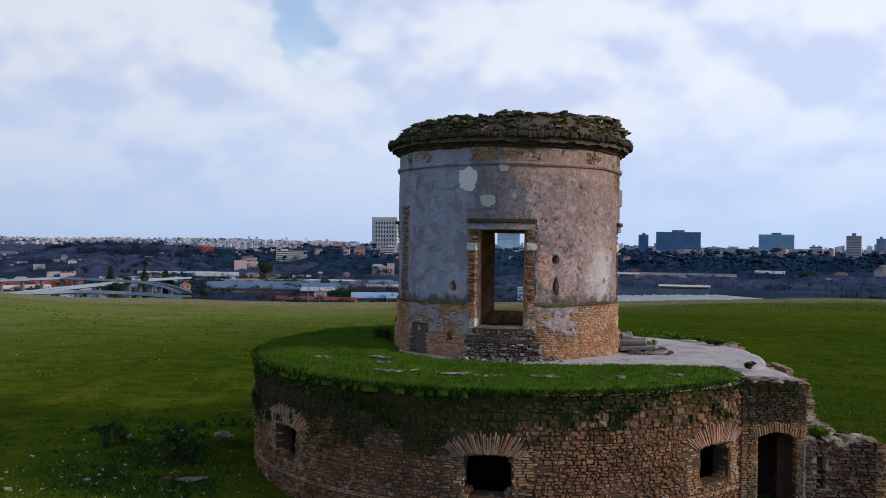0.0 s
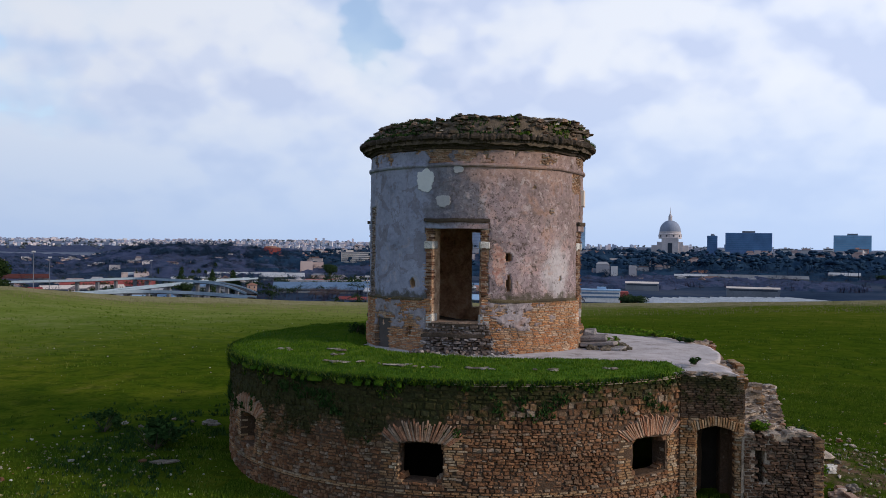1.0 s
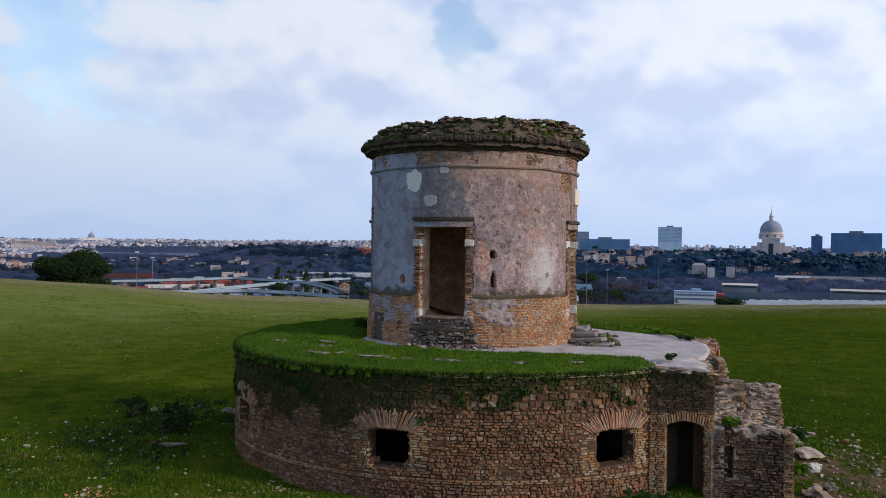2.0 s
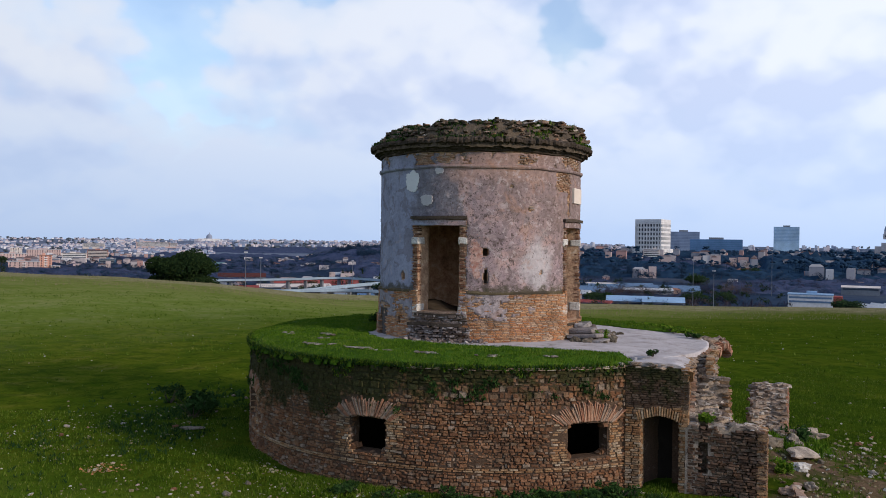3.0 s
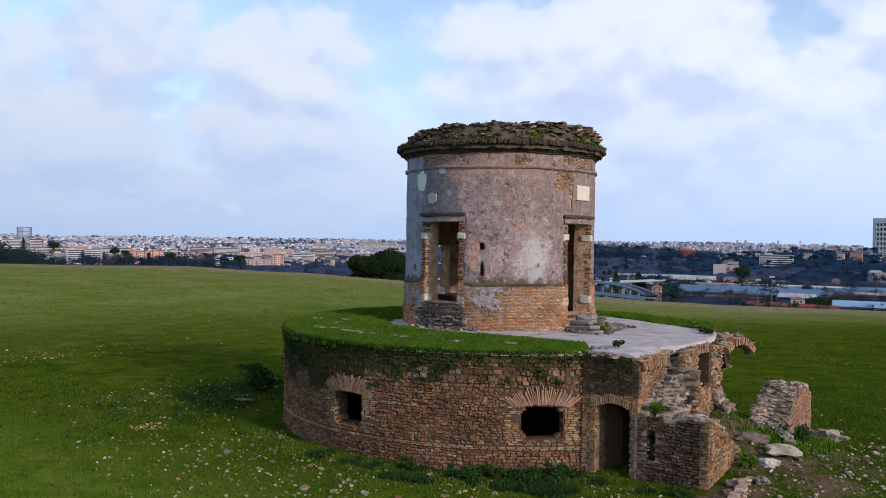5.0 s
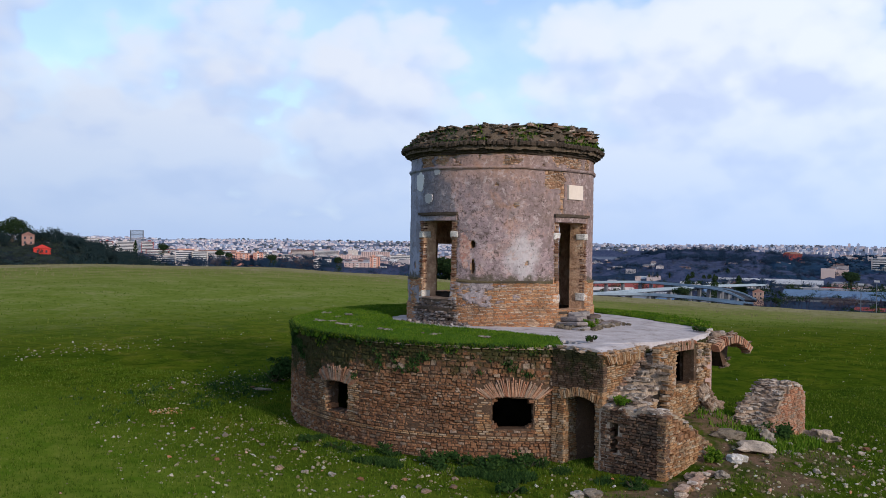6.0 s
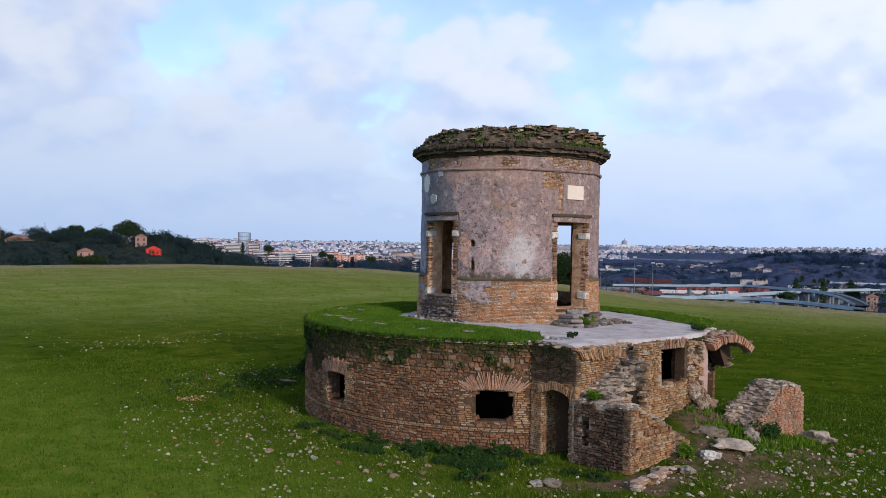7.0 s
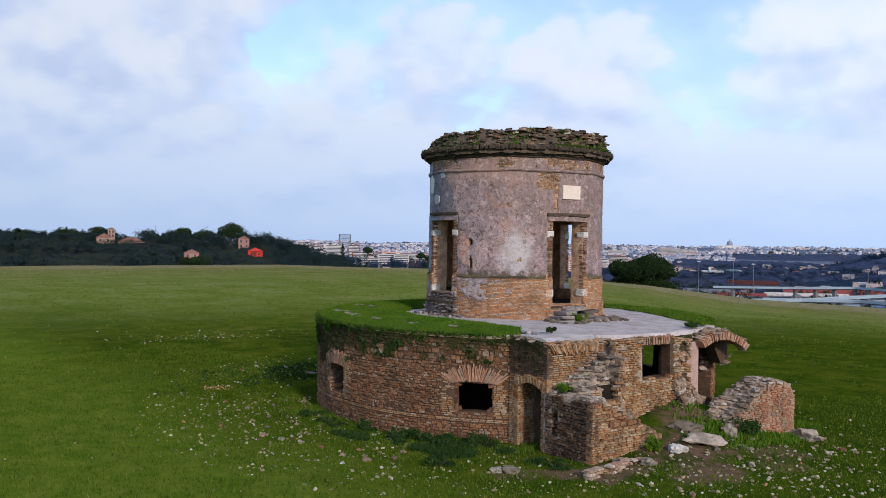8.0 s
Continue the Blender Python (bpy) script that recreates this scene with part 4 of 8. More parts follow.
low_bare = lambda a, z: bare(a, z) and not deep(a, z) and not in_door(a, z) and not (niche[0] < a < niche[1] and z < niche[3]) and not (abs(a + 97) < DOOR_HALF + 3.0)
tower_bricks = courses_ring(R_T + 0.092, -180, 60, 3.40, 4.01, 0.225, 0.046, 0.0115, 0.14, low_bare, 33, 0.010, 0.10, 0.0, door_holes)
tower_bricks += courses_ring(R_T + 0.045, -180, 60, 4.01, 4.88, 0.225, 0.046, 0.012, 0.14, lambda a, z: bare(a, z) and not in_door(a, z) and not deep(a, z) and not (niche[0] < a < niche[1] and z < niche[3]) and not (abs(a + 97) < DOOR_HALF + 3.0 and z < SILL), 31, 0.009, 0.10, 0.0, door_holes)
tower_bricks += courses_ring(R_T - 0.008, -180, 60, 4.88, 9.14, 0.225, 0.047, 0.010, 0.14, lambda a, z: bare(a, z) and not in_door(a, z) and not deep(a, z), 32, 0.012, 0.10, 0.0, door_holes)
M_TOPBRICK = masonry("pinkish_brick", [(0.0, (0.36, 0.19, 0.11)), (0.4, (0.47, 0.30, 0.19)), (0.75, (0.50, 0.37, 0.28)), (1.0, (0.44, 0.38, 0.34))], dirt=0.5)
M_FOOT = masonry("footing_stone", [(0.0, (0.13, 0.10, 0.085)), (0.6, (0.27, 0.22, 0.20)), (1.0, (0.50, 0.46, 0.44))], dirt=0.5)
scar = [m for m in tower_bricks if math.degrees(math.atan2(m.translation.y, m.translation.x)) < -150 and m.translation.z > 4.88]
tower_bricks = [m for m in tower_bricks if not (math.degrees(math.atan2(m.translation.y, m.translation.x)) < -150 and m.translation.z > 4.88)]
pieces("brick", BRICKS, [m for m in tower_bricks if m.translation.z > 4.9], M_TOPBRICK, tower, 0, "upper_brickwork", lambda p: False)
tower_bricks = [m for m in tower_bricks if m.translation.z <= 4.9]
pieces("brick", BRICKS, scar, M_FOOT, tower, 0, "scarred_brickwork", lambda p: False)
pieces("brick", BRICKS, tower_bricks, M_BRICK, tower, 300, "brickwork", lambda p: p.z < 4.88 and -82 < math.degrees(math.atan2(p.y, p.x)) < -28)


def lathe(name, profile, material, wobble, a0=-180, n=240, label="", chips=0.0, span=360.0):
    """A moulding turned round the tower; chips eat at its outer edge."""
    verts, faces = [], []
    m = len(profile)
    for k in range(n):
        a = a0 + span * k / (n if span > 359 else n - 1)
        bite = max(0.0, noise.noise(Vector((a * 0.22, 4, profile[0][1]))) - 0.15) * chips + max(0.0, noise.noise(Vector((a * 0.9, 8, 1)))) * chips * 0.4
        for r, z in profile:
            out = max(0.0, r - (R_T + 0.03))
            p = polar(r - out * min(bite, 0.85), a, z)
            p += Vector((0, 0, 1)) * wobble * noise.noise(p * 1.4)
            p *= 1.0 + (0.0045 * noise.noise(p * 8) + 0.0030 * noise.noise(p * 19)) * (out > 0.05)
            verts.append(p)
    for k in range(n if span > 359 else n - 1):
        j = (k + 1) % n
        for s in range(m):
            t = (s + 1) % m
            faces.append((k * m + s, j * m + s, j * m + t, k * m + t))
    return raw(name, verts, faces, material, tower, label)


lathe("string_course", [(R_T - 0.05, 8.62), (R_T + 0.05, 8.63), (R_T + 0.075, 8.67), (R_T + 0.07, 8.72), (R_T - 0.05, 8.75)], M_PLASTER, 0.03, label="thin string course", chips=0.9)
for c in DOORS:
    lathe("plinth_ledge", [(R_T - 0.05, 4.83), (R_T + 0.065, 4.83), (R_T + 0.07, 4.87), (R_T - 0.02, 4.93)], M_LEDGE, 0.04, c + DOOR_HALF + 4.5, 60, "mossy plinth ledge", 1.3, 90 - 2 * DOOR_HALF - 9.5)
lathe("cornice", [(R_T - 0.1, 9.12), (R_T + 0.05, 9.13), (R_T + 0.06, 9.20), (R_T + 0.14, 9.21), (R_T + 0.15, 9.28), (R_T + 0.25, 9.295), (R_T + 0.26, 9.36), (R_T + 0.37, 9.375), (R_T + 0.385, 9.46), (R_T + 0.31, 9.53), (R_T - 0.1, 9.60)], M_CORNICE, 0.05, n=480, label="moulded cornice, chipped and blackened", chips=1.2)


def roof_z(r, a):
    p = polar(r, a)
    crest = 0.50 + 0.16 * noise.noise(Vector((a * 0.05, 2, 0))) + 0.08 * noise.noise(Vector((a * 0.2, 5, 0))) + 0.07 * math.cos(radians(a - 20))
    lean = 0.22 * smooth(-100, -135, a) if a < 0 else 0.0
    ridge = (1 - smooth(3.22 - lean, 3.52, r)) * smooth(1.9, 2.6, r)
    return 9.50 + crest * ridge + 0.05 * noise.noise(p * 2.5) + 0.04 * noise.noise(p * 6)


polar_sheet("roof_mound", 1.6, 3.62, 0.09, 300, roof_z, lambda r, a: True, M_TILE, tower, "rubble mound on the wall top")
rnd = random.Random(5)
slabs = []
for k in range(1100):
    a, r = rnd.uniform(-180, 180), rnd.gauss(3.20, 0.22)
    r = min(max(r, 2.5), 3.52)
    s = rnd.uniform(0.10, 0.32)
    m = Matrix.Translation(polar(r, a, roof_z(r, a) + rnd.uniform(0.0, 0.07))) @ Euler((rnd.gauss(0, 0.16), rnd.gauss(0, 0.16), rnd.uniform(0, 6.3))).to_matrix().to_4x4() @ Matrix.Diagonal((s, s * rnd.uniform(0.6, 0.9), s * rnd.uniform(0.7, 1.2), 1))
    slabs.append(m)
for k in range(60):
    a, r = rnd.gauss(0, 28), rnd.uniform(2.75, 3.40)
    s = rnd.uniform(0.30, 0.55)
    slabs.append(Matrix.Translation(polar(r, a, roof_z(r, a) + rnd.uniform(0.02, 0.12))) @ Euler((rnd.gauss(0, 0.06), rnd.gauss(0, 0.06), rnd.uniform(0, 6.3))).to_matrix().to_4x4() @ Matrix.Diagonal((s, s * rnd.uniform(0.4, 0.8), s * rnd.uniform(0.45, 0.8), 1)))
shards = [m @ Matrix.Diagonal((0.95, 0.75, rnd.uniform(0.16, 0.34), 1)) for m in slabs[::2]]
pieces("roof_shard", BLOCKS, shards, M_TILE, tower, 200, "roof_rubble", lambda p: -130 < math.degrees(math.atan2(p.y, p.x)) < 40)
pieces("roof_slab", SLABS, slabs[1::2], M_TILE, tower, 200, "roof_rubble", lambda p: -150 < math.degrees(math.atan2(p.y, p.x)) < 40)


# door surrounds: brick jambs, white stone blocks, lintel with a small cornice
def door_surround(c):
    jambs = []
    rnd = random.Random(int(c))
    for side in (-1, 1):
        z = SILL - 0.05
        while z < HEAD - 0.02:
            h = 0.058
            block = SILL - 0.06 <= z < SILL + 0.20 or 6.32 <= z < 6.52
            if not block:
                w = rnd.choice((0.14, 0.22, 0.18, 0.20))
                inner = DOOR_HALF + rnd.uniform(-0.35, 0.45)
                if rnd.random() > 0.13:
                    jambs.append(on_ring(R_T + 0.03 + rnd.uniform(-0.04, 0.02), c + side * (inner + math.degrees(w / 2 / R_T)), z + h / 2, w, 0.17, h - 0.011))
            z += h
        for z0, z1 in ((SILL - 0.06, SILL + 0.21), (6.32, 6.53)):
            bm = bmesh.new()
            box(bm, -0.14, 0.14, -0.17, 0.17, z0, z1, 0.022, 0.012, Matrix.Translation(polar(R_T - 0.135, c + side * (DOOR_HALF + 1.9))) @ Matrix.Rotation(radians(c + side * 15 - 90), 4, "Z"))
            part("jamb_stone", bm, M_MARBLE, tower, "white travertine jamb stone")
    pieces("brick", BRICKS, jambs, M_JAMB, tower, 60, "jamb_brickwork", (lambda p: False) if c > 60 else None)
    bm = bmesh.new()
    ring_wall(bm, R_T - 0.3, R_T + 0.045, HEAD, HEAD + 0.16, [], c - DOOR_HALF - 3.6, c + DOOR_HALF + 3.6, 1.2, 0.02, 0.08)
    lintel = part("lintel", bm, M_PLASTER, tower, "plastered lintel")
    bm = bmesh.new()
    ring_wall(bm, R_T - 0.1, R_T + 0.10, HEAD + 0.18, HEAD + 0.27, [], c - DOOR_HALF - 4.2, c + DOOR_HALF + 4.2, 1.2, 0.025, 0.05)
    part("door_cornice", bm, M_CORNICE, lintel, "chipped stone door cornice")
    bm = bmesh.new()
    ring_wall(bm, R_T - 0.52, R_T + 0.10, sill_of(c) - 0.13, sill_of(c) - 0.045, [], c - DOOR_HALF - 1.0, c + DOOR_HALF + 1.0, 1.2, 0.02, 0.05)
    part("sill", bm, M_CORNICE, tower, "worn stone sill")


for c in DOORS:
    door_surround(c)
# rough footing under the south door: a worn slab over rubble that spills on to the pavement
foot = courses_ring(R_T + 0.09, -113, -81, 3.95, 4.17, 0.17, 0.075, 0.010, 0.3, lambda a, z: True, 37, 0.06, 0.4, 1.0)
foot += courses_ring(R_T + 0.20, -114, -79, 3.34, 3.86, 0.15, 0.085, 0.012, 0.34, lambda a, z: noise.noise(Vector((a * 0.2, z * 4, 3))) > -0.35, 38, 0.10, 0.45, 1.0)
rnd = random.Random(39)
for k in range(90):
    a, r = rnd.uniform(-116, -70), R_T + 0.14 + abs(rnd.gauss(0, 0.22))
    q = rnd.uniform(0.05, 0.15)
    foot.append(Matrix.Translation(polar(r, a, 3.41 + rnd.uniform(0, 0.16) * max(0.0, 1 - (r - R_T) / 0.45))) @ Euler((rnd.gauss(0, 0.4), rnd.gauss(0, 0.4), rnd.uniform(0, 6.3))).to_matrix().to_4x4() @ Matrix.Diagonal((q, q * 0.7, q * 0.6, 1)))
pieces("stone", BLOCKS, foot, M_FOOT, tower)
bm = bmesh.new()
ring_wall(bm, R_T - 0.1, R_T + 0.24, 3.86, 3.945, [], -112.5, -83.5, 1.4, 0.03, 0.05)
part("step_slab", bm, M_CORNICE, tower, "worn dark stone slab under the door")
polar_sheet("rubble_floor", 0.05, 2.78, 0.12, 90, lambda r, a: 3.86 + 0.42 * smooth(-0.6, -2.4, r * math.cos(radians(a))) + 0.14 * noise.noise(polar(r, a) * 1.7) + 0.05 * noise.noise(polar(r, a) * 6), lambda r, a: True, M_DARK, tower, "dark rubble and earth filling the floor")
# bricked-in dark niche at the foot, with a stone slab standing in it
bm = bmesh.new()
ring_wall(bm, R_T - 0.2, R_T - 0.03, 3.36, niche[3], [], niche[0], niche[1], 1.5, 0.01)
part("niche_slab", bm, simple("dark_slab", [(0.3, (0.075, 0.065, 0.06)), (0.7, (0.13, 0.115, 0.105))], 3.0), tower, "dark stone slab set in a niche")
# marble tablet over the east door
bm = bmesh.new()
box(bm, -0.40, 0.40, -0.05, 0.05, 7.68, 8.17, 0.012, 0.0, Matrix.Translation(polar(R_T + 0.01, -6.9)) @ Matrix.Rotation(radians(-6.9 - 90), 4, "Z"))
part("marble_tablet", bm, M_TABLET, tower, "plain pale marble tablet")


def plaster_patch(a, z, w, h, material, label, seed):
    bm = bmesh.new()
    n = 72
    front, back = [], []
    for k in range(n):
        t = 2 * math.pi * k / n
        s = 1 + 0.34 * noise.noise(Vector((math.cos(t) * 1.6, math.sin(t) * 1.6, seed))) + 0.22 * noise.noise(Vector((math.cos(t) * 5, math.sin(t) * 5, seed)))
        aa, zz = a + math.degrees(math.cos(t) * w * s / 2 / R_T), z + math.sin(t) * h * s / 2
        front.append(bm.verts.new(polar(R_T + 0.034, aa, zz)))
        back.append(bm.verts.new(polar(R_T - 0.02, aa, zz)))
    bm.faces.new(front)
    for k in range(n):
        j = (k + 1) % n
        bm.faces.new((front[k], back[k], back[j], front[j]))
    part("plaster_patch", bm, material, tower, label)


plaster_patch(-113.2, 8.28, 0.56, 0.60, M_PATCH, "bare white patch of plaster", 3)
plaster_patch(-103.6, 7.68, 0.40, 0.36, M_PATCHGREY, "light grey patch of plaster", 7)
plaster_patch(-96.5, 8.55, 0.26, 0.22, M_PATCHGREY, "light grey patch of plaster", 9)

# ---------------------------------------------------------------- ruined annexe beside the drum
def heap(name, x0, x1, y0, y1, step, top, keep, material, parent, label="", foot=-0.4):
    """A solid mass over a plan: its top follows top(x, y), its sides go down to the foot."""
    nx, ny = int(round((x1 - x0) / step)), int(round((y1 - y0) / step))
    verts, faces, used, edge = [], [], {}, {}

    def vid(i, j):
        if (i, j) not in used:
            x, y = x0 + i * step, y0 + j * step
            used[(i, j)] = len(verts)
            z = top(x, y)
            verts.append((x + 0.03 * noise.noise(Vector((x * 5, y * 5, 1))), y + 0.03 * noise.noise(Vector((x * 5, y * 5, 6))), z))
        return used[(i, j)]

    for i in range(nx):
        for j in range(ny):
            if keep(x0 + (i + 0.5) * step, y0 + (j + 0.5) * step):
                q = (vid(i, j), vid(i + 1, j), vid(i + 1, j + 1), vid(i, j + 1))
                faces.append(q)
                for s in range(4):
                    e = (q[s], q[(s + 1) % 4])
                    if (e[1], e[0]) in edge:
                        del edge[(e[1], e[0])]
                    else:
                        edge[e] = 1
    low = {}
    for a, b in edge:
        for i in (a, b):
            if i not in low:
                low[i] = len(verts)
                verts.append((verts[i][0], verts[i][1], foot))
        faces.append((b, a, low[a], low[b]))
    return raw(name, verts, faces, material, parent, label)


FY = -5.2
annexe = thing("ruined_annexe", "ruined brick and rubble annexe with an arched doorway and collapsed stair", "ruin")
bm = bmesh.new()
box(bm, 5.25, 5.86, FY + 0.035, FY + 0.75, -0.4, 3.2, 0.03)
box(bm, 6.82, 7.015, FY + 0.035, FY + 0.75, -0.4, 3.2, 0.03)
box(bm, 5.84, 6.84, FY + 0.035, FY + 0.75, 2.05, 3.2, 0.0)
box(bm, 6.62, 7.0, FY + 0.7, -2.2, -0.4, 3.2, 0.03)
part("core", bm, M_MORTAR, annexe, "dark mortar core")
DOOR_L, DOOR_R = 5.88, 6.80


def arch_top(x):
    t = (x - (DOOR_L + DOOR_R) / 2) / ((DOOR_R - DOOR_L) / 2)
    return 1.84 + 0.10 * (1 - min(t * t, 1.0))


def pier_top(x):
    return 3.28 - 0.10 * smooth(6.5, 7.05, x) + 0.05 * noise.noise(Vector((x * 4, 0, 0)))


def pier_free(s, z):
    x = 5.45 + s
    if DOOR_L - 0.02 < x < DOOR_R + 0.02 and z < arch_top(x) + 0.31:
        return False
    return z < pier_top(x)


front = courses_flat((5.45, FY, -0.1), (1, 0, 0), 1.62, 3.5, 0.23, 0.060, 0.010, 0.22, pier_free, 41, 0.02, 0.12, [(DOOR_L - 5.45, DOOR_R - 5.45, -1.0, 2.0)])
side = courses_flat((7.04, FY + 0.02, 0.9), (0, 1, 0), 2.6, 2.4, 0.23, 0.062, 0.012, 0.2, lambda s, z: z + 0.9 < 3.22, 42, 0.03, 0.18)
jamb = courses_flat((DOOR_L + 0.02, FY + 0.08, -0.1), (0, 1, 0), 0.62, 2.0, 0.22, 0.062, 0.012, 0.1, lambda s, z: z < 1.95, 43, 0.015, 0.15)
mossy = [m for m in front if m.translation.z > 2.12 + 0.15 * noise.noise(m.translation * 2)]
pieces("brick", BRICKS, mossy, M_MOSSBRICK, annexe, 150, "mossy_brickwork")
pieces("brick", BRICKS, [m for m in front if m not in mossy] + side, M_RUINBRICK, annexe, 300, "brickwork", lambda p: p.z > 0.3)
pieces("brick", BRICKS, jamb, M_RUINBRICK, annexe, 0, "jamb_brickwork", lambda p: False)
fan = []
rnd = random.Random(8)
for k in range(19):
    s = (k + 0.5) / 19 * 2 - 1
    x = (DOOR_L + DOOR_R) / 2 + s * 0.56
    tall = rnd.uniform(0.25, 0.29)
    m = Matrix.Translation((x + math.sin(radians(16 * s)) * 0.14, FY - 0.04 + 0.12, arch_top(x) - 0.04 * abs(s) + tall / 2)) @ Matrix.Rotation(math.pi, 4, "Z") @ Matrix.Rotation(radians(-16 * s), 4, "Y") @ Matrix.Diagonal((0.050, 0.26, tall, 1))
    fan.append(m)
# springing of the fallen stair vault: bricks on edge, fanned along the side wall over a stepped raking band
for k in range(46):
    s = k / 45
    tilt = -38 + 50 * s
    tall = rnd.uniform(0.26, 0.42)
    p = Vector((7.03, FY + 0.12 + 2.3 * s, 3.17 - tall / 2 * math.cos(radians(tilt)) - 0.02 * rnd.random()))
    fan.append(Matrix.Translation(p) @ Matrix.Rotation(radians(-90), 4, "Z") @ Matrix.Rotation(radians(-tilt), 4, "Y") @ Matrix.Diagonal((0.042, 0.22, tall, 1)))
rake = []
for j in range(15):
    for k in range(4):
        y, z = -4.75 + 0.125 * j + 0.19 * k + rnd.uniform(-0.03, 0.03), 1.92 + 0.068 * j
        if z < 3.0 - 0.25 * k * 0.3:
            rake.append(Matrix.Translation((7.06 + 0.02 * rnd.random(), y, z)) @ Matrix.Rotation(radians(-90), 4, "Z") @ Matrix.Diagonal((0.20, 0.24, 0.056, 1)))
pieces("raking_brick", BRICKS, rake, M_PALEBRICK, annexe)
pieces("arch_brick", BRICKS, fan, M_RUINBRICK, annexe)


def deck_keep(x, y):
    return math.hypot(x, y) > 7.25 and x < 7.0 + 0.08 * noise.noise(Vector((0, y * 3, 0))) and y > FY + 0.12 + 0.08 * noise.noise(Vector((x * 3, 0, 0))) and x > 5.05


heap("deck", 4.6, 7.5, -5.5, -1.9, 0.1, lambda x, y: 3.30 + 0.035 * noise.noise(Vector((x * 2.2, y * 2.2, 0))) - 0.10 * smooth(6.6, 7.1, x), deck_keep, M_PAVE, annexe, "pale worn deck over the doorway", 3.12)


rnd = random.Random(57)
edge_mats = []
for k in range(110):
    if k % 3:
        x, y = 7.0 + rnd.uniform(-0.14, 0.10), rnd.uniform(-5.0, -2.0)
    else:
        x, y = rnd.uniform(5.3, 7.0), FY + 0.12 + rnd.uniform(-0.10, 0.16)
    q = rnd.uniform(0.12, 0.34)
    edge_mats.append(Matrix.Translation((x, y, 3.26 - 0.10 * smooth(6.6, 7.1, x) + rnd.uniform(-0.10, 0.03))) @ Euler((rnd.gauss(0, 0.12), rnd.gauss(0, 0.12), rnd.uniform(0, 6.3))).to_matrix().to_4x4() @ Matrix.Diagonal((q, q * 0.75, q * 0.9, 1)))
pieces("edge_rubble", SLABS, edge_mats, M_RUBBLE, annexe)


# the stair of broken slabs beside the pier, and the lower block with its sloping end
STAIR_X = 8.05
BX = lambda y: 8.93 + 0.055 * (y + 5.38)


def stair_z(x, y):
    z = min(1.80 + (y + 5.0) * 0.46, 3.08)
    if y > -2.95 and x > 7.6:
        return 0.4
    if y < -3.2:
        z += (1.84 + 0.12 * (y + 5.0) - z) * smooth(7.25, 8.05, x)
    return 0.35 * z + 0.65 * (math.floor(z / 0.19 + 0.5 * noise.noise(Vector((x * 1.3, y * 0.7, 2)))) * 0.19 + 0.09) - 0.10 * smooth(7.7, 8.05, x)


def block_z(x, y):
    z = 1.80 - 0.57 * max(0.0, y + 4.65)
    return max(z - 0.10 * smooth(8.6, 8.95, x), 0.3)


def buttress_top(x, y):
    z = stair_z(x, y) if x < STAIR_X + 0.06 * noise.noise(Vector((0, y * 2, 8))) else block_z(x, y)
    if y < -4.75:
        z = min(z, 1.80)
    return z + 0.06 * noise.noise(Vector((x * 2.5, y * 2.5, 3))) + 0.05 * noise.noise(Vector((x * 7, y * 7, 3)))


SLOT = (7.32, 7.58)


def buttress_keep(x, y):
    if SLOT[0] < x < SLOT[1] and y < FY + 0.60:
        return False
    edge = BX(y) - 0.10 if y < -2.95 else (BX(y) - 0.10 if y < -2.6 and x > STAIR_X else 7.62)
    if STAIR_X - 0.24 < x < STAIR_X + 0.02 and -3.95 < y < -3.25:
        return False
    return x > 6.95 and x < edge and y > -5.26 and y < -1.55


heap("rubble_core", 6.9, 9.4, -5.4, -1.4, 0.08, buttress_top, buttress_keep, M_RUBBLE, annexe, "grey rubble core, broken and stepped")
bm = bmesh.new()
box(bm, SLOT[0] - 0.05, SLOT[1] + 0.05, -5.22, FY + 0.7, 1.36, 1.66, 0.02, 0.02)
part("slot_lintel", bm, M_RUBBLE, annexe)
bm = bmesh.new()
box(bm, SLOT[0] - 0.05, SLOT[1] + 0.05, -5.22, FY + 0.7, -0.3, 0.56, 0.02, 0.02)
part("slot_sill", bm, M_RUBBLE, annexe)
ragged = lambda s, z, k: 0.07 * noise.noise(Vector((s * 3, z * 3, k))) + 0.05 * noise.noise(Vector((s * 8, z * 8, k)))
b_front = courses_flat((7.03, -5.24, -0.2), (1, -0.055, 0), 1.92, 2.1, 0.21, 0.078, 0.010, 0.26, lambda s, z: z - 0.2 < buttress_top(7.02 + s, -5.2) - 0.04 + ragged(s, z, 1) and not (SLOT[0] < 7.02 + s < SLOT[1] and 0.56 < z - 0.2 < 1.36), 44, 0.06, 0.42)
b_side = courses_flat((BX(-5.36), -5.36, -0.1), (0.055, 1, 0), 2.85, 2.0, 0.24, 0.060, 0.009, 0.24, lambda s, z: z - 0.1 < block_z(8.6, -5.36 + s) - 0.03 + ragged(s, z, 2) and (z < 0.72 or 0.98 < z < 1.12 or noise.noise(Vector((s * 2.2, z * 3.0, 4))) > 0.12), 45, 0.035, 0.22)
b_lumps = courses_flat((BX(-5.36) - 0.03, -5.36, 0.55), (0.055, 1, 0), 2.85, 1.3, 0.17, 0.105, 0.014, 0.22, lambda s, z: z + 0.55 < block_z(8.6, -5.36 + s) - 0.03 + ragged(s, z, 3), 54, 0.05, 0.5)
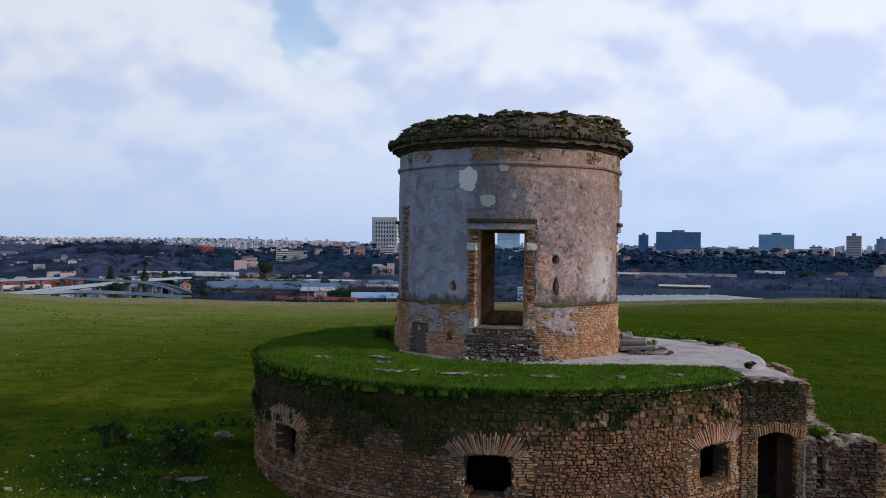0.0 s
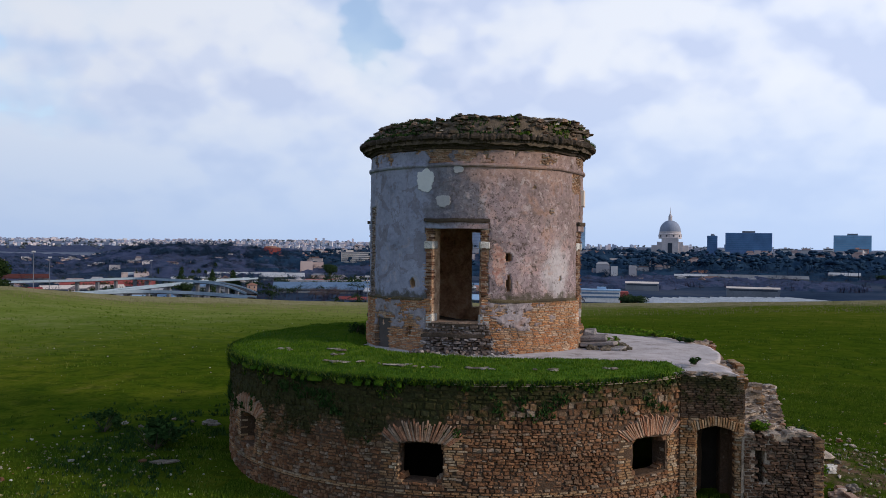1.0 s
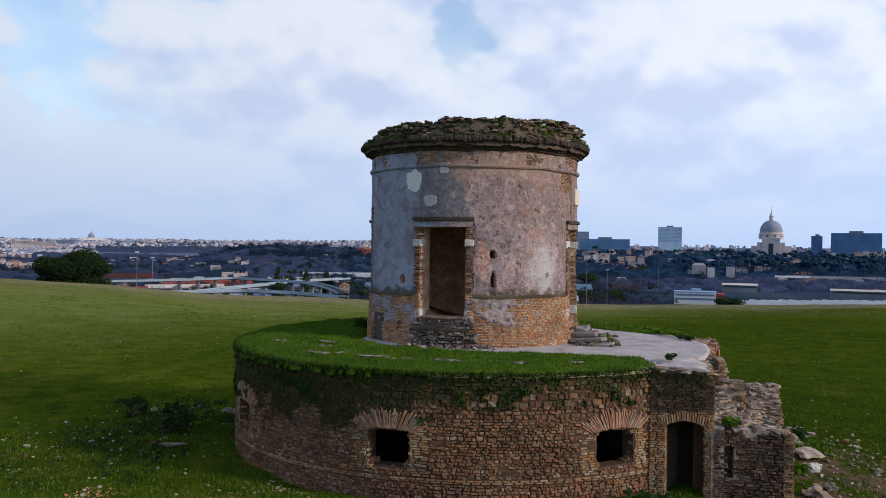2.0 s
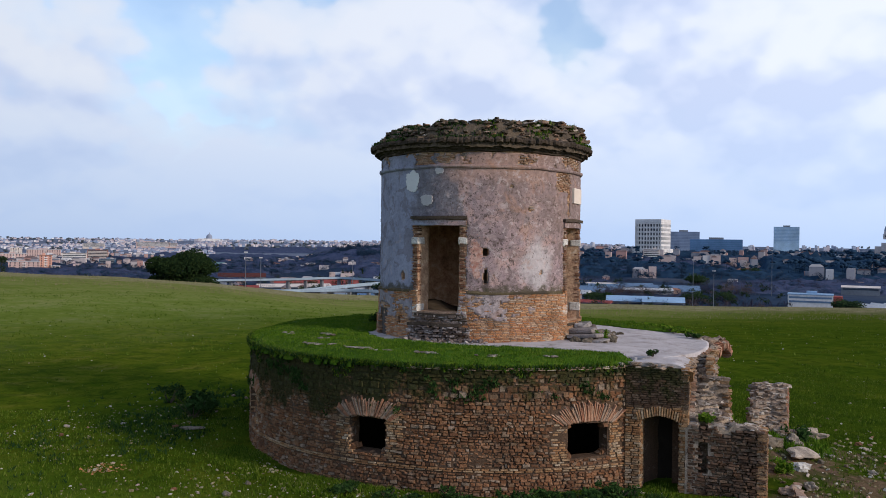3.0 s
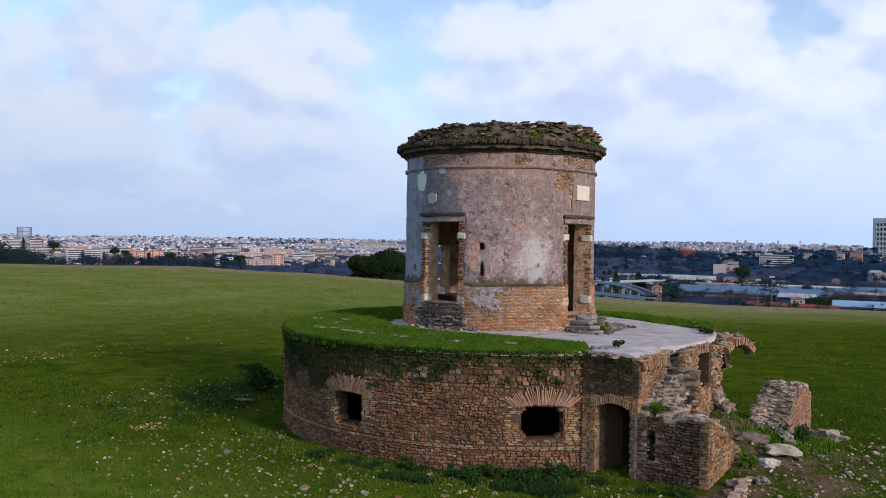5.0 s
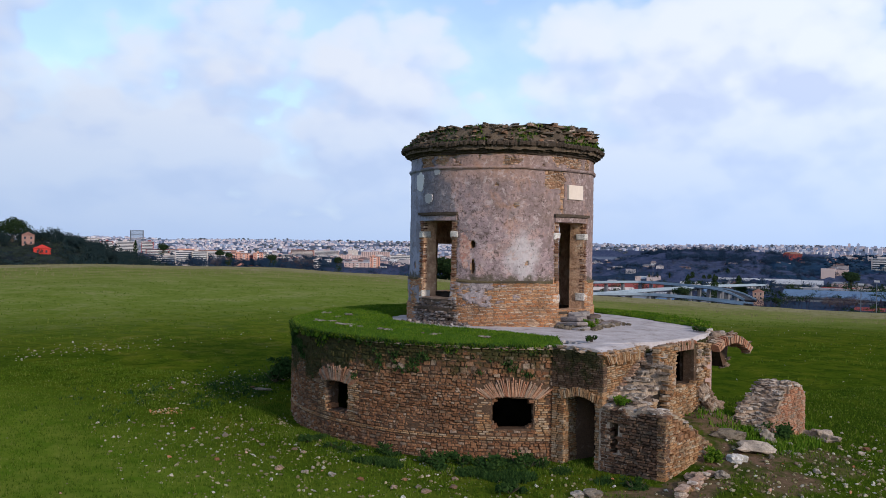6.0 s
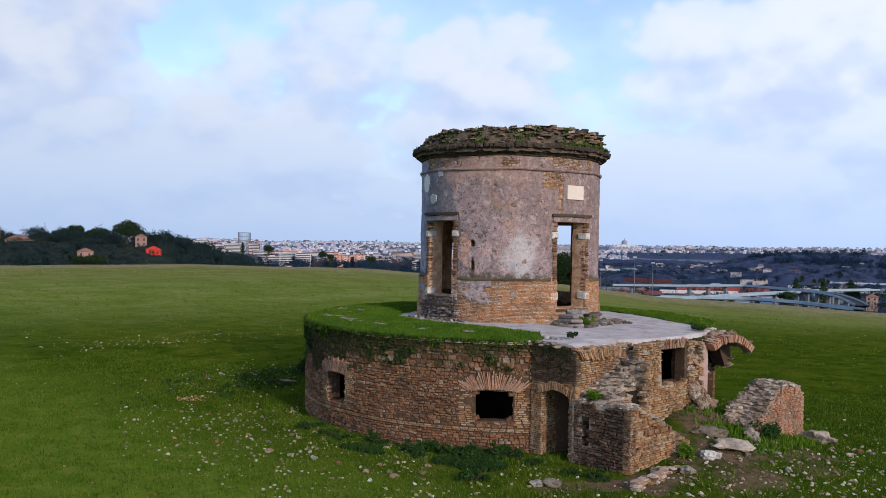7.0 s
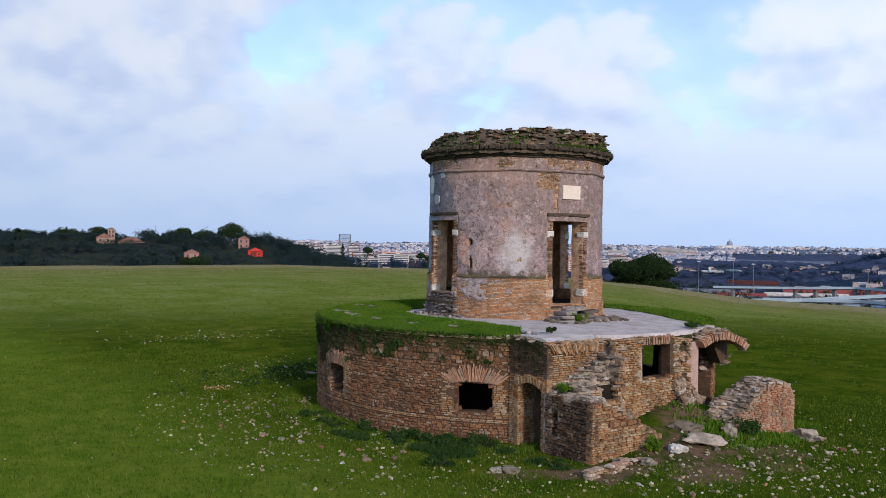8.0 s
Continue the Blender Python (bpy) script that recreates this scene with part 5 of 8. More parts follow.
b_back = courses_flat((STAIR_X + 0.03, -4.55, 0.4), (0.0, 1, 0), 1.58, 2.7, 0.21, 0.075, 0.012, 0.24, lambda s, z: z + 0.4 < stair_z(8.0, -4.55 + s) - 0.03 + ragged(s, z, 5) and not (0.58 < s < 1.30 and 1.55 < z + 0.4 < 1.86 - 0.3 * (s - 0.95) ** 2), 46, 0.05, 0.40)
pieces("stone", BLOCKS, b_front, M_MOSSBRICK, annexe)
pieces("stone", BLOCKS, b_lumps, M_TUFALUMP, annexe)
pieces("brick", BRICKS, b_side, M_RUINBRICK, annexe, 300, "brickwork")
pieces("stone", BLOCKS, b_back, M_RUINBRICK, annexe, 300, "stonework")
# small hole under the stair, its back painted near black as shade
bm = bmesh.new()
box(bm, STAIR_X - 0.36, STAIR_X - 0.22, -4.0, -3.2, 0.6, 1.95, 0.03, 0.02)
part("hole_back", bm, M_SHADEBLACK, annexe, "back of the stair hole, painted near black as shade")
M_STAIR = masonry("stair_rubble", [(0.0, (0.22, 0.16, 0.12)), (0.4, (0.36, 0.29, 0.23)), (0.75, (0.46, 0.39, 0.32)), (1.0, (0.60, 0.54, 0.47))], dirt=0.6)
steps_rub = []
rnd = random.Random(17)
for k in range(560):
    x, y = rnd.uniform(7.02, 8.95), rnd.uniform(-5.2, -1.6)
    if not buttress_keep(x, y) or (x > STAIR_X + 0.1 and rnd.random() < 0.7):
        continue
    s = rnd.uniform(0.14, 0.40)
    steps_rub.append(Matrix.Translation((x, y, buttress_top(x, y) + 0.0)) @ Euler((rnd.gauss(0, 0.06), rnd.gauss(0, 0.06), rnd.choice((0, 1.57)) + rnd.gauss(0, 0.3))).to_matrix().to_4x4() @ Matrix.Diagonal((s, s * 0.75, s * 0.42, 1)))
pieces("tumbled_brick", BLOCKS, [m @ Matrix.Diagonal((0.9, 0.8, 0.62, 1)) for m in steps_rub[::2]], M_STAIR, annexe)
pieces("rubble_stone", SLABS, steps_rub[1::2], M_STAIR, annexe)

# broken vault that still hangs out from the drum over the east doorway
A0 = Vector((7.62, 0.55, 0))
AU = Vector((0.20, 0.98, 0)).normalized()
AN = Vector((AU.y, -AU.x, 0))


def arch_piece(s0, z0, th0, th1, ri, ro, n):
    out = []
    rnd = random.Random(77)
    for k in range(n):
        t = radians(th0 + (th1 - th0) * (k + 0.5) / n)
        for d in (0.0, 0.34, 0.68):
            if k > n - 6 and d > 0.3 * rnd.random():
                continue
            rr = (ri + ro) / 2 + rnd.uniform(-0.015, 0.015)
            p = A0 + AU * (s0 + math.cos(t) * rr) + Vector((0, 0, z0 + math.sin(t) * rr)) - AN * (d + 0.13 + rnd.uniform(-0.03, 0.03))
            m = Matrix(((AU.x, AN.x, 0), (AU.y, AN.y, 0), (0, 0, 1))).to_4x4()
            out.append(Matrix.Translation(p) @ m @ Matrix.Rotation(math.pi / 2 - t, 4, "Y") @ Matrix.Diagonal((abs(th1 - th0) / n * math.pi / 180 * ri * 0.92, 0.31, (ro - ri) * rnd.uniform(0.9, 1.06), 1)))
    return out


pieces("arch_brick", BRICKS, arch_piece(1.63, 1.52, 124, 46, 1.44, 1.74, 30), M_ARCHBRICK, annexe)
fill = []
rnd = random.Random(23)
for k in range(90):
    t = radians(rnd.uniform(52, 122))
    rr = rnd.uniform(1.66, 1.80)
    p = A0 + AU * (1.63 + math.cos(t) * rr) + Vector((0, 0, min(1.52 + math.sin(t) * rr, 3.28))) - AN * rnd.uniform(0.05, 0.95)
    s = rnd.uniform(0.14, 0.34)
    fill.append(Matrix.Translation(p) @ Euler((rnd.gauss(0, 0.2), rnd.gauss(0, 0.2), rnd.uniform(0, 6.3))).to_matrix().to_4x4() @ Matrix.Diagonal((s, s * 0.8, s, 1)))
for k in range(34):
    p = polar(7.30 + rnd.uniform(-0.12, 0.10), 25.5 + rnd.uniform(-1.0, 1.5), rnd.uniform(1.75, 2.35))
    s = rnd.uniform(0.14, 0.30)
    fill.append(Matrix.Translation(p) @ Euler((rnd.gauss(0, 0.3), rnd.gauss(0, 0.3), rnd.uniform(0, 6.3))).to_matrix().to_4x4() @ Matrix.Diagonal((s, s, s, 1)))
for k in range(16):
    s = rnd.uniform(0.16, 0.30)
    p = Vector((7.20 + rnd.uniform(-0.15, 0.12), 3.30 + rnd.uniform(-0.10, 0.12), rnd.uniform(1.98, 2.36)))
    fill.append(Matrix.Translation(p) @ Euler((rnd.gauss(0, 0.3), rnd.gauss(0, 0.3), rnd.uniform(0, 6.3))).to_matrix().to_4x4() @ Matrix.Diagonal((s, s, s, 1)))
pieces("rubble_stone", SLABS, fill, M_RUBBLE, annexe)
# broken haunch: the dark mortar colour paints in the vault's shade
bm = bmesh.new()
prof = [(2.45, 3.04), (3.72, 3.02), (3.60, 2.86), (3.46, 2.72), (3.38, 2.5), (3.36, 2.1), (3.0, 2.05), (2.75, 2.4)]
near, far = [[bm.verts.new((x + 0.04 * noise.noise(Vector((y * 4, z * 4, x))), y, z)) for y, z in prof] for x in (7.28, 6.85)]
bm.faces.new(near)
bm.faces.new(list(reversed(far)))
for k in range(len(prof)):
    j = (k + 1) % len(prof)
    bm.faces.new((near[k], far[k], far[j], near[j]))
part("vault_haunch", bm, M_MORTAR, annexe, "broken haunch of the vault, coloured dark as shade")
# pillar between the east window and the doorway, with a thicker foot, and a plastered jamb set back beside it
bm = bmesh.new()
for z0, z1, g in ((0.3, 1.25, 0.10), (1.25, 3.1, 0.0)):
    box(bm, 7.15 - g, 7.58 + g, -0.12 - g, 0.72 + g, z0, z1, 0.05, 0.03)
part("pillar", bm, M_MORTAR, annexe)
bm = bmesh.new()
box(bm, 7.05, 7.50, 0.74, 1.44, 0.4, 2.92, 0.04, 0.02)
part("plastered_jamb", bm, M_PINKJAMB, annexe, "pinkish plastered door jamb")
pil = courses_flat((7.63, -0.10, 0.6), (0.12, 1, 0), 0.82, 2.6, 0.22, 0.066, 0.012, 0.2, lambda s, z: noise.noise(Vector((s * 3, z * 3, 9))) > (-0.35 if z < 0.9 else -0.02), 47, 0.06, 0.32)
pil += courses_flat((7.62, -2.95, 0.7), (0.0, 1, 0), 2.85, 1.25, 0.22, 0.066, 0.012, 0.2, lambda s, z: z < 1.20 + 0.12 * noise.noise(Vector((s * 2, 0, 0))), 48, 0.06, 0.34)
pil += courses_flat((7.60, -2.95, 1.9), (0.02, 1, 0), 1.45, 1.3, 0.20, 0.066, 0.012, 0.2, lambda s, z: s < 1.15 + 0.22 * noise.noise(Vector((0, z * 3, 2))) + 0.12 * z, 49, 0.07, 0.36)
pil += courses_flat((STAIR_X, -2.97, 0.5), (-1, 0.0, 0), 0.45, 2.3, 0.20, 0.07, 0.012, 0.2, lambda s, z: z + 0.5 < 2.66, 57, 0.06, 0.36)
back_pier = courses_ring(7.50, 25.4, 28.8, 0.5, 1.95, 0.20, 0.062, 0.010, 0.3, lambda a, z: True, 50, 0.03, 0.2)
pieces("brick", BRICKS, pil + back_pier, M_RUINBRICK, annexe)
foot_rub = []
rnd = random.Random(29)
for k in range(60):
    x, y = 7.75 + rnd.uniform(-0.1, 0.30), rnd.uniform(0.0, 0.9)
    s = rnd.uniform(0.15, 0.36)
    foot_rub.append(Matrix.Translation((x, y, land(x, y) + rnd.uniform(0.0, 0.75) * (1 - (x - 7.65) / 0.5))) @ Euler((rnd.gauss(0, 0.4), rnd.gauss(0, 0.4), rnd.uniform(0, 6.3))).to_matrix().to_4x4() @ Matrix.Diagonal((s, s, s, 1)))
for k in range(46):
    s = rnd.uniform(0.12, 0.28)
    p = Vector((7.58 + rnd.uniform(-0.05, 0.06), rnd.uniform(-0.02, 0.72), rnd.uniform(1.7, 3.1)))
    foot_rub.append(Matrix.Translation(p) @ Euler((rnd.gauss(0, 0.3), rnd.gauss(0, 0.3), rnd.uniform(0, 6.3))).to_matrix().to_4x4() @ Matrix.Diagonal((s * 0.7, s, s * 0.8, 1)))
pieces("rubble_stone", ROCKS, foot_rub, M_RUBBLE, annexe)
# back wall inside the annexe doorway, painted near black as shade
bm = bmesh.new()
box(bm, 5.5, 6.7, -4.12, -4.0, -0.3, 2.4)
part("back_wall", bm, M_SHADEBLACK, annexe)

# ---------------------------------------------------------------- freestanding wall fragment
fragment = thing("wall_fragment", "leaning fragment of fallen rubble wall with a brick face", "ruin")
FA, FB = Vector((9.74, 0.12, 0)), Vector((10.02, 3.02, 0))
FU = (FB - FA).normalized()
FN = Vector((FU.y, -FU.x, 0))


def frag_sd(x, y):
    q = Vector((x, y, 0)) - FA
    return q.dot(FU), -q.dot(FN)


def frag_top(x, y):
    s, d = frag_sd(x, y)
    z = float(np.interp(s, (-0.3, 0.0, 0.6, 1.3, 1.9, 2.6, 2.9), (0.45, 0.72, 1.22, 1.62, 1.92, 1.74, 1.40)))
    z += 0.22 * smooth(0.4, 1.0, d) * (1 - smooth(0.4, 1.2, s)) - 0.30 * smooth(1.0, 1.25, d)
    z = 0.6 * z + 0.4 * round(z / 0.15) * 0.15
    return z + 0.09 * noise.noise(Vector((x * 3, y * 3, 5)))


def frag_keep(x, y):
    s, d = frag_sd(x, y)
    return -0.25 < s < 2.86 + 0.1 * noise.noise(Vector((0, d * 3, 1))) and 0.05 < d < 1.10 + 0.15 * noise.noise(Vector((s * 2, 0, 0)))


heap("rubble_core", 8.2, 10.8, -0.3, 3.4, 0.08, frag_top, frag_keep, M_RUBBLE, fragment)
f_face = courses_flat((FA.x, FA.y, 0.1), FU, 2.88, 2.0, 0.23, 0.058, 0.009, 0.2, lambda s, z: z + 0.1 < frag_top(FA.x + FU.x * s - FN.x * 0.1, FA.y + FU.y * s - FN.y * 0.1) - 0.10 - 0.16 * noise.noise(Vector((s * 3, z * 2, 0))), 51, 0.03, 0.25)
f_end = courses_flat((FB.x, FB.y, 0.2), -FN, 1.1, 2.0, 0.23, 0.068, 0.012, 0.2, lambda s, z: z + 0.2 < 1.45 - 0.2 * s, 52, 0.03, 0.25)
pieces("brick", BRICKS, f_face + f_end, M_ARCHBRICK, fragment, 300, "brickwork")
f_rub = []
rnd = random.Random(61)
for k in range(640):
    x, y = rnd.uniform(8.4, 10.2), rnd.uniform(-0.3, 3.3)
    if frag_keep(x, y):
        s = rnd.uniform(0.13, 0.32)
        f_rub.append(Matrix.Translation((x, y, frag_top(x, y) - 0.01)) @ Euler((rnd.gauss(0, 0.09), rnd.gauss(0, 0.09), rnd.uniform(0, 6.3))).to_matrix().to_4x4() @ Matrix.Diagonal((s, s * 0.8, s * 0.6, 1)))
pieces("rubble_stone", SLABS, f_rub[::2], M_RUBBLE, fragment)
pieces("tumbled_brick", BLOCKS[:6], [m @ Matrix.Diagonal((0.9, 0.8, 0.45, 1)) for m in f_rub[1::2]], M_STAIR, fragment)
f_south = courses_flat((8.72, 0.02, 0.3), (1, 0.02, 0), 1.06, 1.2, 0.20, 0.085, 0.014, 0.2, lambda s, z: z + 0.3 < frag_top(8.72 + s, 0.10) - 0.02, 55, 0.07, 0.45)
pieces("stone", BLOCKS, f_south, M_STAIR, fragment)


# ---------------------------------------------------------------- loose stones
def loose(name, kinds, x, y, sx, sy, sz, material, label, turn=0.0, z=None, group="", tilt=0.0):
    me = kinds[int(abs(x * 7 + y * 13)) % len(kinds)].copy()
    me.name = name
    me.materials.clear()
    me.materials.append(material)
    ob = new(name, me)
    zz = land(x, y) if z is None else z
    ob.matrix_basis = Matrix.Translation((x, y, zz + sz * 0.18)) @ Euler((radians(tilt), radians(tilt * 0.4), radians(turn))).to_matrix().to_4x4() @ Matrix.Diagonal((sx, sy, sz, 1))
    return tagged(ob, label, "rock", group)


loose("low_wall_stub", ROCKS, 10.60, 2.72, 1.15, 0.50, 0.62, M_RUBBLE, "low grey stub of rubble wall in the grass", -8)
loose("boulder", ROCKS, 9.29, -1.38, 0.95, 0.42, 0.50, M_ROCK, "pale grey boulder lying on the rubble mound", 40)
loose("fallen_slab", SLABS, 10.03, -1.90, 1.25, 0.62, 0.8, M_RUBBLE, "large pale fallen slab lying on trampled earth", 60, tilt=12)
loose("white_block", ROCKS, 9.93, -2.92, 0.52, 0.36, 0.40, M_MARBLE, "white marble block lying on trampled earth", 20)
loose("boulder", ROCKS, 9.95, -0.45, 0.42, 0.38, 0.60, M_ROCK, "small pale boulder beside a shrub", 10)
loose("orange_block", ROCKS, 9.55, -4.78, 0.55, 0.36, 0.34, M_ARCHBRICK, "orange chunk of fallen brickwork", 10)
loose("boulder", ROCKS, 10.06, -4.32, 0.44, 0.32, 0.34, M_ROCK, "small grey boulder on trampled earth", 80)
loose("boulder", ROCKS, 9.62, -5.62, 0.62, 0.26, 0.24, M_RUINBRICK, "long chunk of fallen brickwork at the wall foot", -50)
loose("boulder", ROCKS, 8.10, -7.45, 0.50, 0.38, 0.32, M_ROCK, "grey lump of rubble in the weeds", 30)
loose("boulder", ROCKS, 7.75, -7.70, 0.38, 0.30, 0.26, M_ROCK, "grey lump of rubble in the weeds", 110)
loose("boulder", ROCKS, -8.9, 1.0, 0.55, 0.36, 0.36, M_ROCK, "grey boulder in dark grass beside the drum", 20)
loose("fallen_slab", SLABS, -8.4, -4.1, 0.80, 0.40, 0.30, M_ROCK, "pale fallen slab in dark grass beside the drum", 20)
buried = thing("buried_wall_top", "low line of bricks from a buried wall in trampled earth", "wall")
line = courses_flat((9.86, -6.5, 0.05), (-0.03, 1, 0), 2.3, 0.26, 0.24, 0.075, 0.012, 0.22, lambda s, z: noise.noise(Vector((s * 2, 0, 6))) > -0.25, 58, 0.08, 0.4)
pieces("brick", BLOCKS, [Matrix.Translation((0, 0, land(9.8, -6.5 + 0.1 * k / 4) - 0.05)) @ m for k, m in enumerate(line)], M_PALEBRICK, buried)
rnd = random.Random(91)
for k in range(46):
    zone = rnd.random()
    if zone < 0.5:
        a, r = rnd.uniform(-122, -58), rnd.uniform(8.0, 11.5)
        x, y = polar(r, a)[:2]
    elif zone < 0.85:
        x, y = rnd.uniform(9.5, 14.5), rnd.uniform(-7.0, 3.0)
    else:
        x, y = rnd.uniform(-14, -8.5), rnd.uniform(-6, 4)
    s = rnd.uniform(0.12, 0.25)
    loose("stone", ROCKS, x, y, s, s * rnd.uniform(0.6, 0.95), s * rnd.uniform(0.6, 0.9), rnd.choice((M_ROCK, M_ROCK, M_RUBBLE, M_RUBBLE, M_STONE)), "fallen building stone lying in the grass", rnd.uniform(0, 180), None, "fallen stones")
M_STEP = masonry("mossy_step_stone", [(0.0, (0.13, 0.11, 0.075)), (1.0, (0.24, 0.20, 0.15))], dirt=0.5)
# broken steps before the east door of the tower
for sx, sy, x, y, z, turn in ((1.0, 0.50, 4.05, -1.45, 3.40, -24), (1.05, 0.48, 3.78, -1.25, 3.53, -18), (0.9, 0.46, 3.62, -0.95, 3.66, -12), (1.0, 0.46, 4.10, 0.05, 3.40, 62), (0.85, 0.42, 3.85, -0.25, 3.54, 74), (0.9, 0.44, 4.00, 0.95, 3.40, 84), (0.75, 0.40, 3.66, 0.25, 3.67, 88), (0.8, 0.36, 3.60, -0.45, 3.78, 80)):
    bm = bmesh.new()
    box(bm, -sx / 2, sx / 2, -sy / 2, sy / 2, -0.05, 0.08, 0.028, 0.04)
    ob = part("stone_step", bm, M_FOOT)
    ob.matrix_basis = pose(x, y, z, 3, -3, turn)
    tagged(ob, "worn, displaced stone step before the tower door", "step", "steps before the tower door")
rnd = random.Random(93)
heap_mats = []
for k in range(70):
    x, y = rnd.uniform(3.45, 4.7), rnd.uniform(-1.8, 1.3)
    s = rnd.uniform(0.08, 0.26)
    heap_mats.append(Matrix.Translation((x, y, 3.40 + s * 0.12)) @ Euler((0, 0, rnd.uniform(0, 6))).to_matrix().to_4x4() @ Matrix.Diagonal((s, s, s, 1)))
step_rubble = thing("step_rubble", "small heap of rubble round the broken steps", "rubble")
pieces("rubble_stone", ROCKS, heap_mats, M_STEP, step_rubble)


def scatter(name, label, n, seed, where, sizes, material, kinds, ground=land):
    rnd = random.Random(seed)
    data = []
    for me in kinds:
        co = np.empty(len(me.vertices) * 3)
        me.vertices.foreach_get("co", co)
        data.append((co.reshape(-1, 3), [tuple(p.vertices) for p in me.polygons]))
    verts, faces, c = [], [], 0
    for k in range(n):
        x, y = where(rnd)
        if math.hypot(x, y) < 7.75 or (6.9 < x < 9.2 and -5.4 < y < -1.5):
            continue
        s = sizes[0] + (sizes[1] - sizes[0]) * rnd.random() ** 2.2
        m = np.array(Matrix.Translation((x, y, ground(x, y) + s * 0.12)) @ Euler((rnd.uniform(-0.4, 0.4), rnd.uniform(-0.4, 0.4), rnd.uniform(0, 6.3))).to_matrix().to_4x4() @ Matrix.Diagonal((s, s * rnd.uniform(0.5, 1), s * rnd.uniform(0.5, 0.9), 1)))
        co, fs = data[k % len(data)]
        verts.append(co @ m[:3, :3].T + m[:3, 3])
        faces.extend([tuple(i + c for i in f) for f in fs])
        c += len(co)
    ob = raw(name, np.concatenate(verts), faces, material, None, "", "stuff")
    return tagged(ob, label, "stones")


def ring_spot(a0, a1, r0, r1):
    return lambda rnd: polar(r0 + (r1 - r0) * rnd.random() ** 1.6, rnd.uniform(a0, a1))[:2]


M_PALE = masonry("pale_pebble", [(0.0, (0.16, 0.135, 0.07)), (0.45, (0.33, 0.29, 0.16)), (0.72, (0.46, 0.41, 0.28)), (0.95, (0.68, 0.65, 0.57)), (1.0, (0.50, 0.17, 0.07))], dirt=0.12)
scatter("pebbles", "pale stones and shards strewn at the drum's foot", 1500, 101, ring_spot(-128, -40, 7.8, 14.0), (0.025, 0.15), M_PALE, PEBBLES)
scatter("pebbles", "pale stones and shards strewn over trampled earth", 1500, 102, lambda r: (r.gauss(12.4, 2.4), r.gauss(-3.5, 3.8)), (0.025, 0.16), M_PALE, PEBBLES)
scatter("pebbles", "pale stones strewn in dark grass beside the drum", 480, 103, lambda r: (r.gauss(-10.6, 2.2), r.gauss(-4.2, 2.2)), (0.03, 0.12), M_PALE, PEBBLES)
scatter("pebbles", "pale stones and flowers dotted over the pasture", 1000, 104, lambda r: (r.uniform(-45, 30), r.uniform(-18, 60)), (0.03, 0.11), M_PALE, PEBBLES)
scatter("pebbles", "pale shards lying in short grass", 160, 105, lambda r: (r.gauss(-26.5, 1.6), r.gauss(-2.0, 3.0)), (0.04, 0.16), M_PALE, PEBBLES)


scatter("tile_shards", "orange shards of broken tile lying in the grass", 70, 106, lambda r: (r.gauss(-8.2, 0.30), r.gauss(-8.6, 0.22)), (0.05, 0.13), M_BRICK, PEBBLES)


# ---------------------------------------------------------------- grass, weeds and shrubs
def blades(name, label, spots, size, material, seed, lean=0.5, per=3, wide=0.30):
    """Tufts of pointed blades at many spots, one joined mesh."""
    rng = np.random.default_rng(seed)
    p = np.repeat(np.asarray(spots, float), per, axis=0)
    n = len(p)
    p[:, :2] += rng.normal(0, size * 0.35, (n, 2))
    h = size * rng.uniform(0.5, 1.25, n)
    w = h * wide
    a = rng.uniform(0, 2 * np.pi, n)
    la, ll = rng.uniform(0, 2 * np.pi, n), h * lean * rng.uniform(0.2, 1.3, n)
    d = np.stack([np.cos(a) * w / 2, np.sin(a) * w / 2, np.zeros(n)], 1)
    tip = p + np.stack([np.cos(la) * ll, np.sin(la) * ll, h], 1)
    base = p - np.array([0, 0, size * 0.08])
    verts = np.stack([base - d, base + d, tip], 1).reshape(-1, 3)
    me = bpy.data.meshes.new(name)
    me.vertices.add(3 * n)
    me.vertices.foreach_set("co", verts.ravel())
    me.loops.add(3 * n)
    me.loops.foreach_set("vertex_index", np.arange(3 * n))
    me.polygons.add(n)
    me.polygons.foreach_set("loop_start", np.arange(0, 3 * n, 3))
    me.polygons.foreach_set("loop_total", np.full(n, 3))
    me.update(calc_edges=True)
    ob = link(name, me, material, None, "", "stuff")
    return tagged(ob, label, "grass")


def field_spots(n, seed, r0, r1, a0, a1, patch=0.0, falloff=1.0):
    rnd = random.Random(seed)
    out = []
    while len(out) < n:
        r, a = r0 + (r1 - r0) * rnd.random() ** falloff, rnd.uniform(a0, a1)
        p = polar(r, a)
        if 6.9 < p.x < 9.2 and -5.4 < p.y < -1.5:
            continue
        earth = min(math.hypot(p.x - 9.9, p.y + 2.8) / 2.0, math.hypot(p.x - 8.3, p.y + 0.6) / 1.6, math.hypot(p.x - 9.8, p.y + 5.4) / 1.2, math.hypot(p.x - 9.1, p.y + 6.5) / 0.9)
        if earth + 1.3 * noise.noise(p * 0.9) < 0.8 and rnd.random() < 0.85:
            continue
        if patch and noise.noise(p * 0.35) + 0.5 * noise.noise(p * 1.1) < patch:
            continue
        out.append((p.x, p.y, land(p.x, p.y)))
    return out


blades("grass", "short green pasture grass near the ruin", field_spots(70000, 1, 7.7, 24, -170, 60, 0.0, 0.8), 0.075, M_GRASS, 1)
blades("grass", "taller tufts of pasture grass", field_spots(5000, 2, 7.7, 40, -180, 180, 0.12, 0.7), 0.11, M_GRASS, 2)
blades("grass", "rank green grass along the drum's foot", field_spots(7000, 3, 7.6, 9.0, -180, -38, -0.1, 1.6), 0.10, M_GRASS, 3)
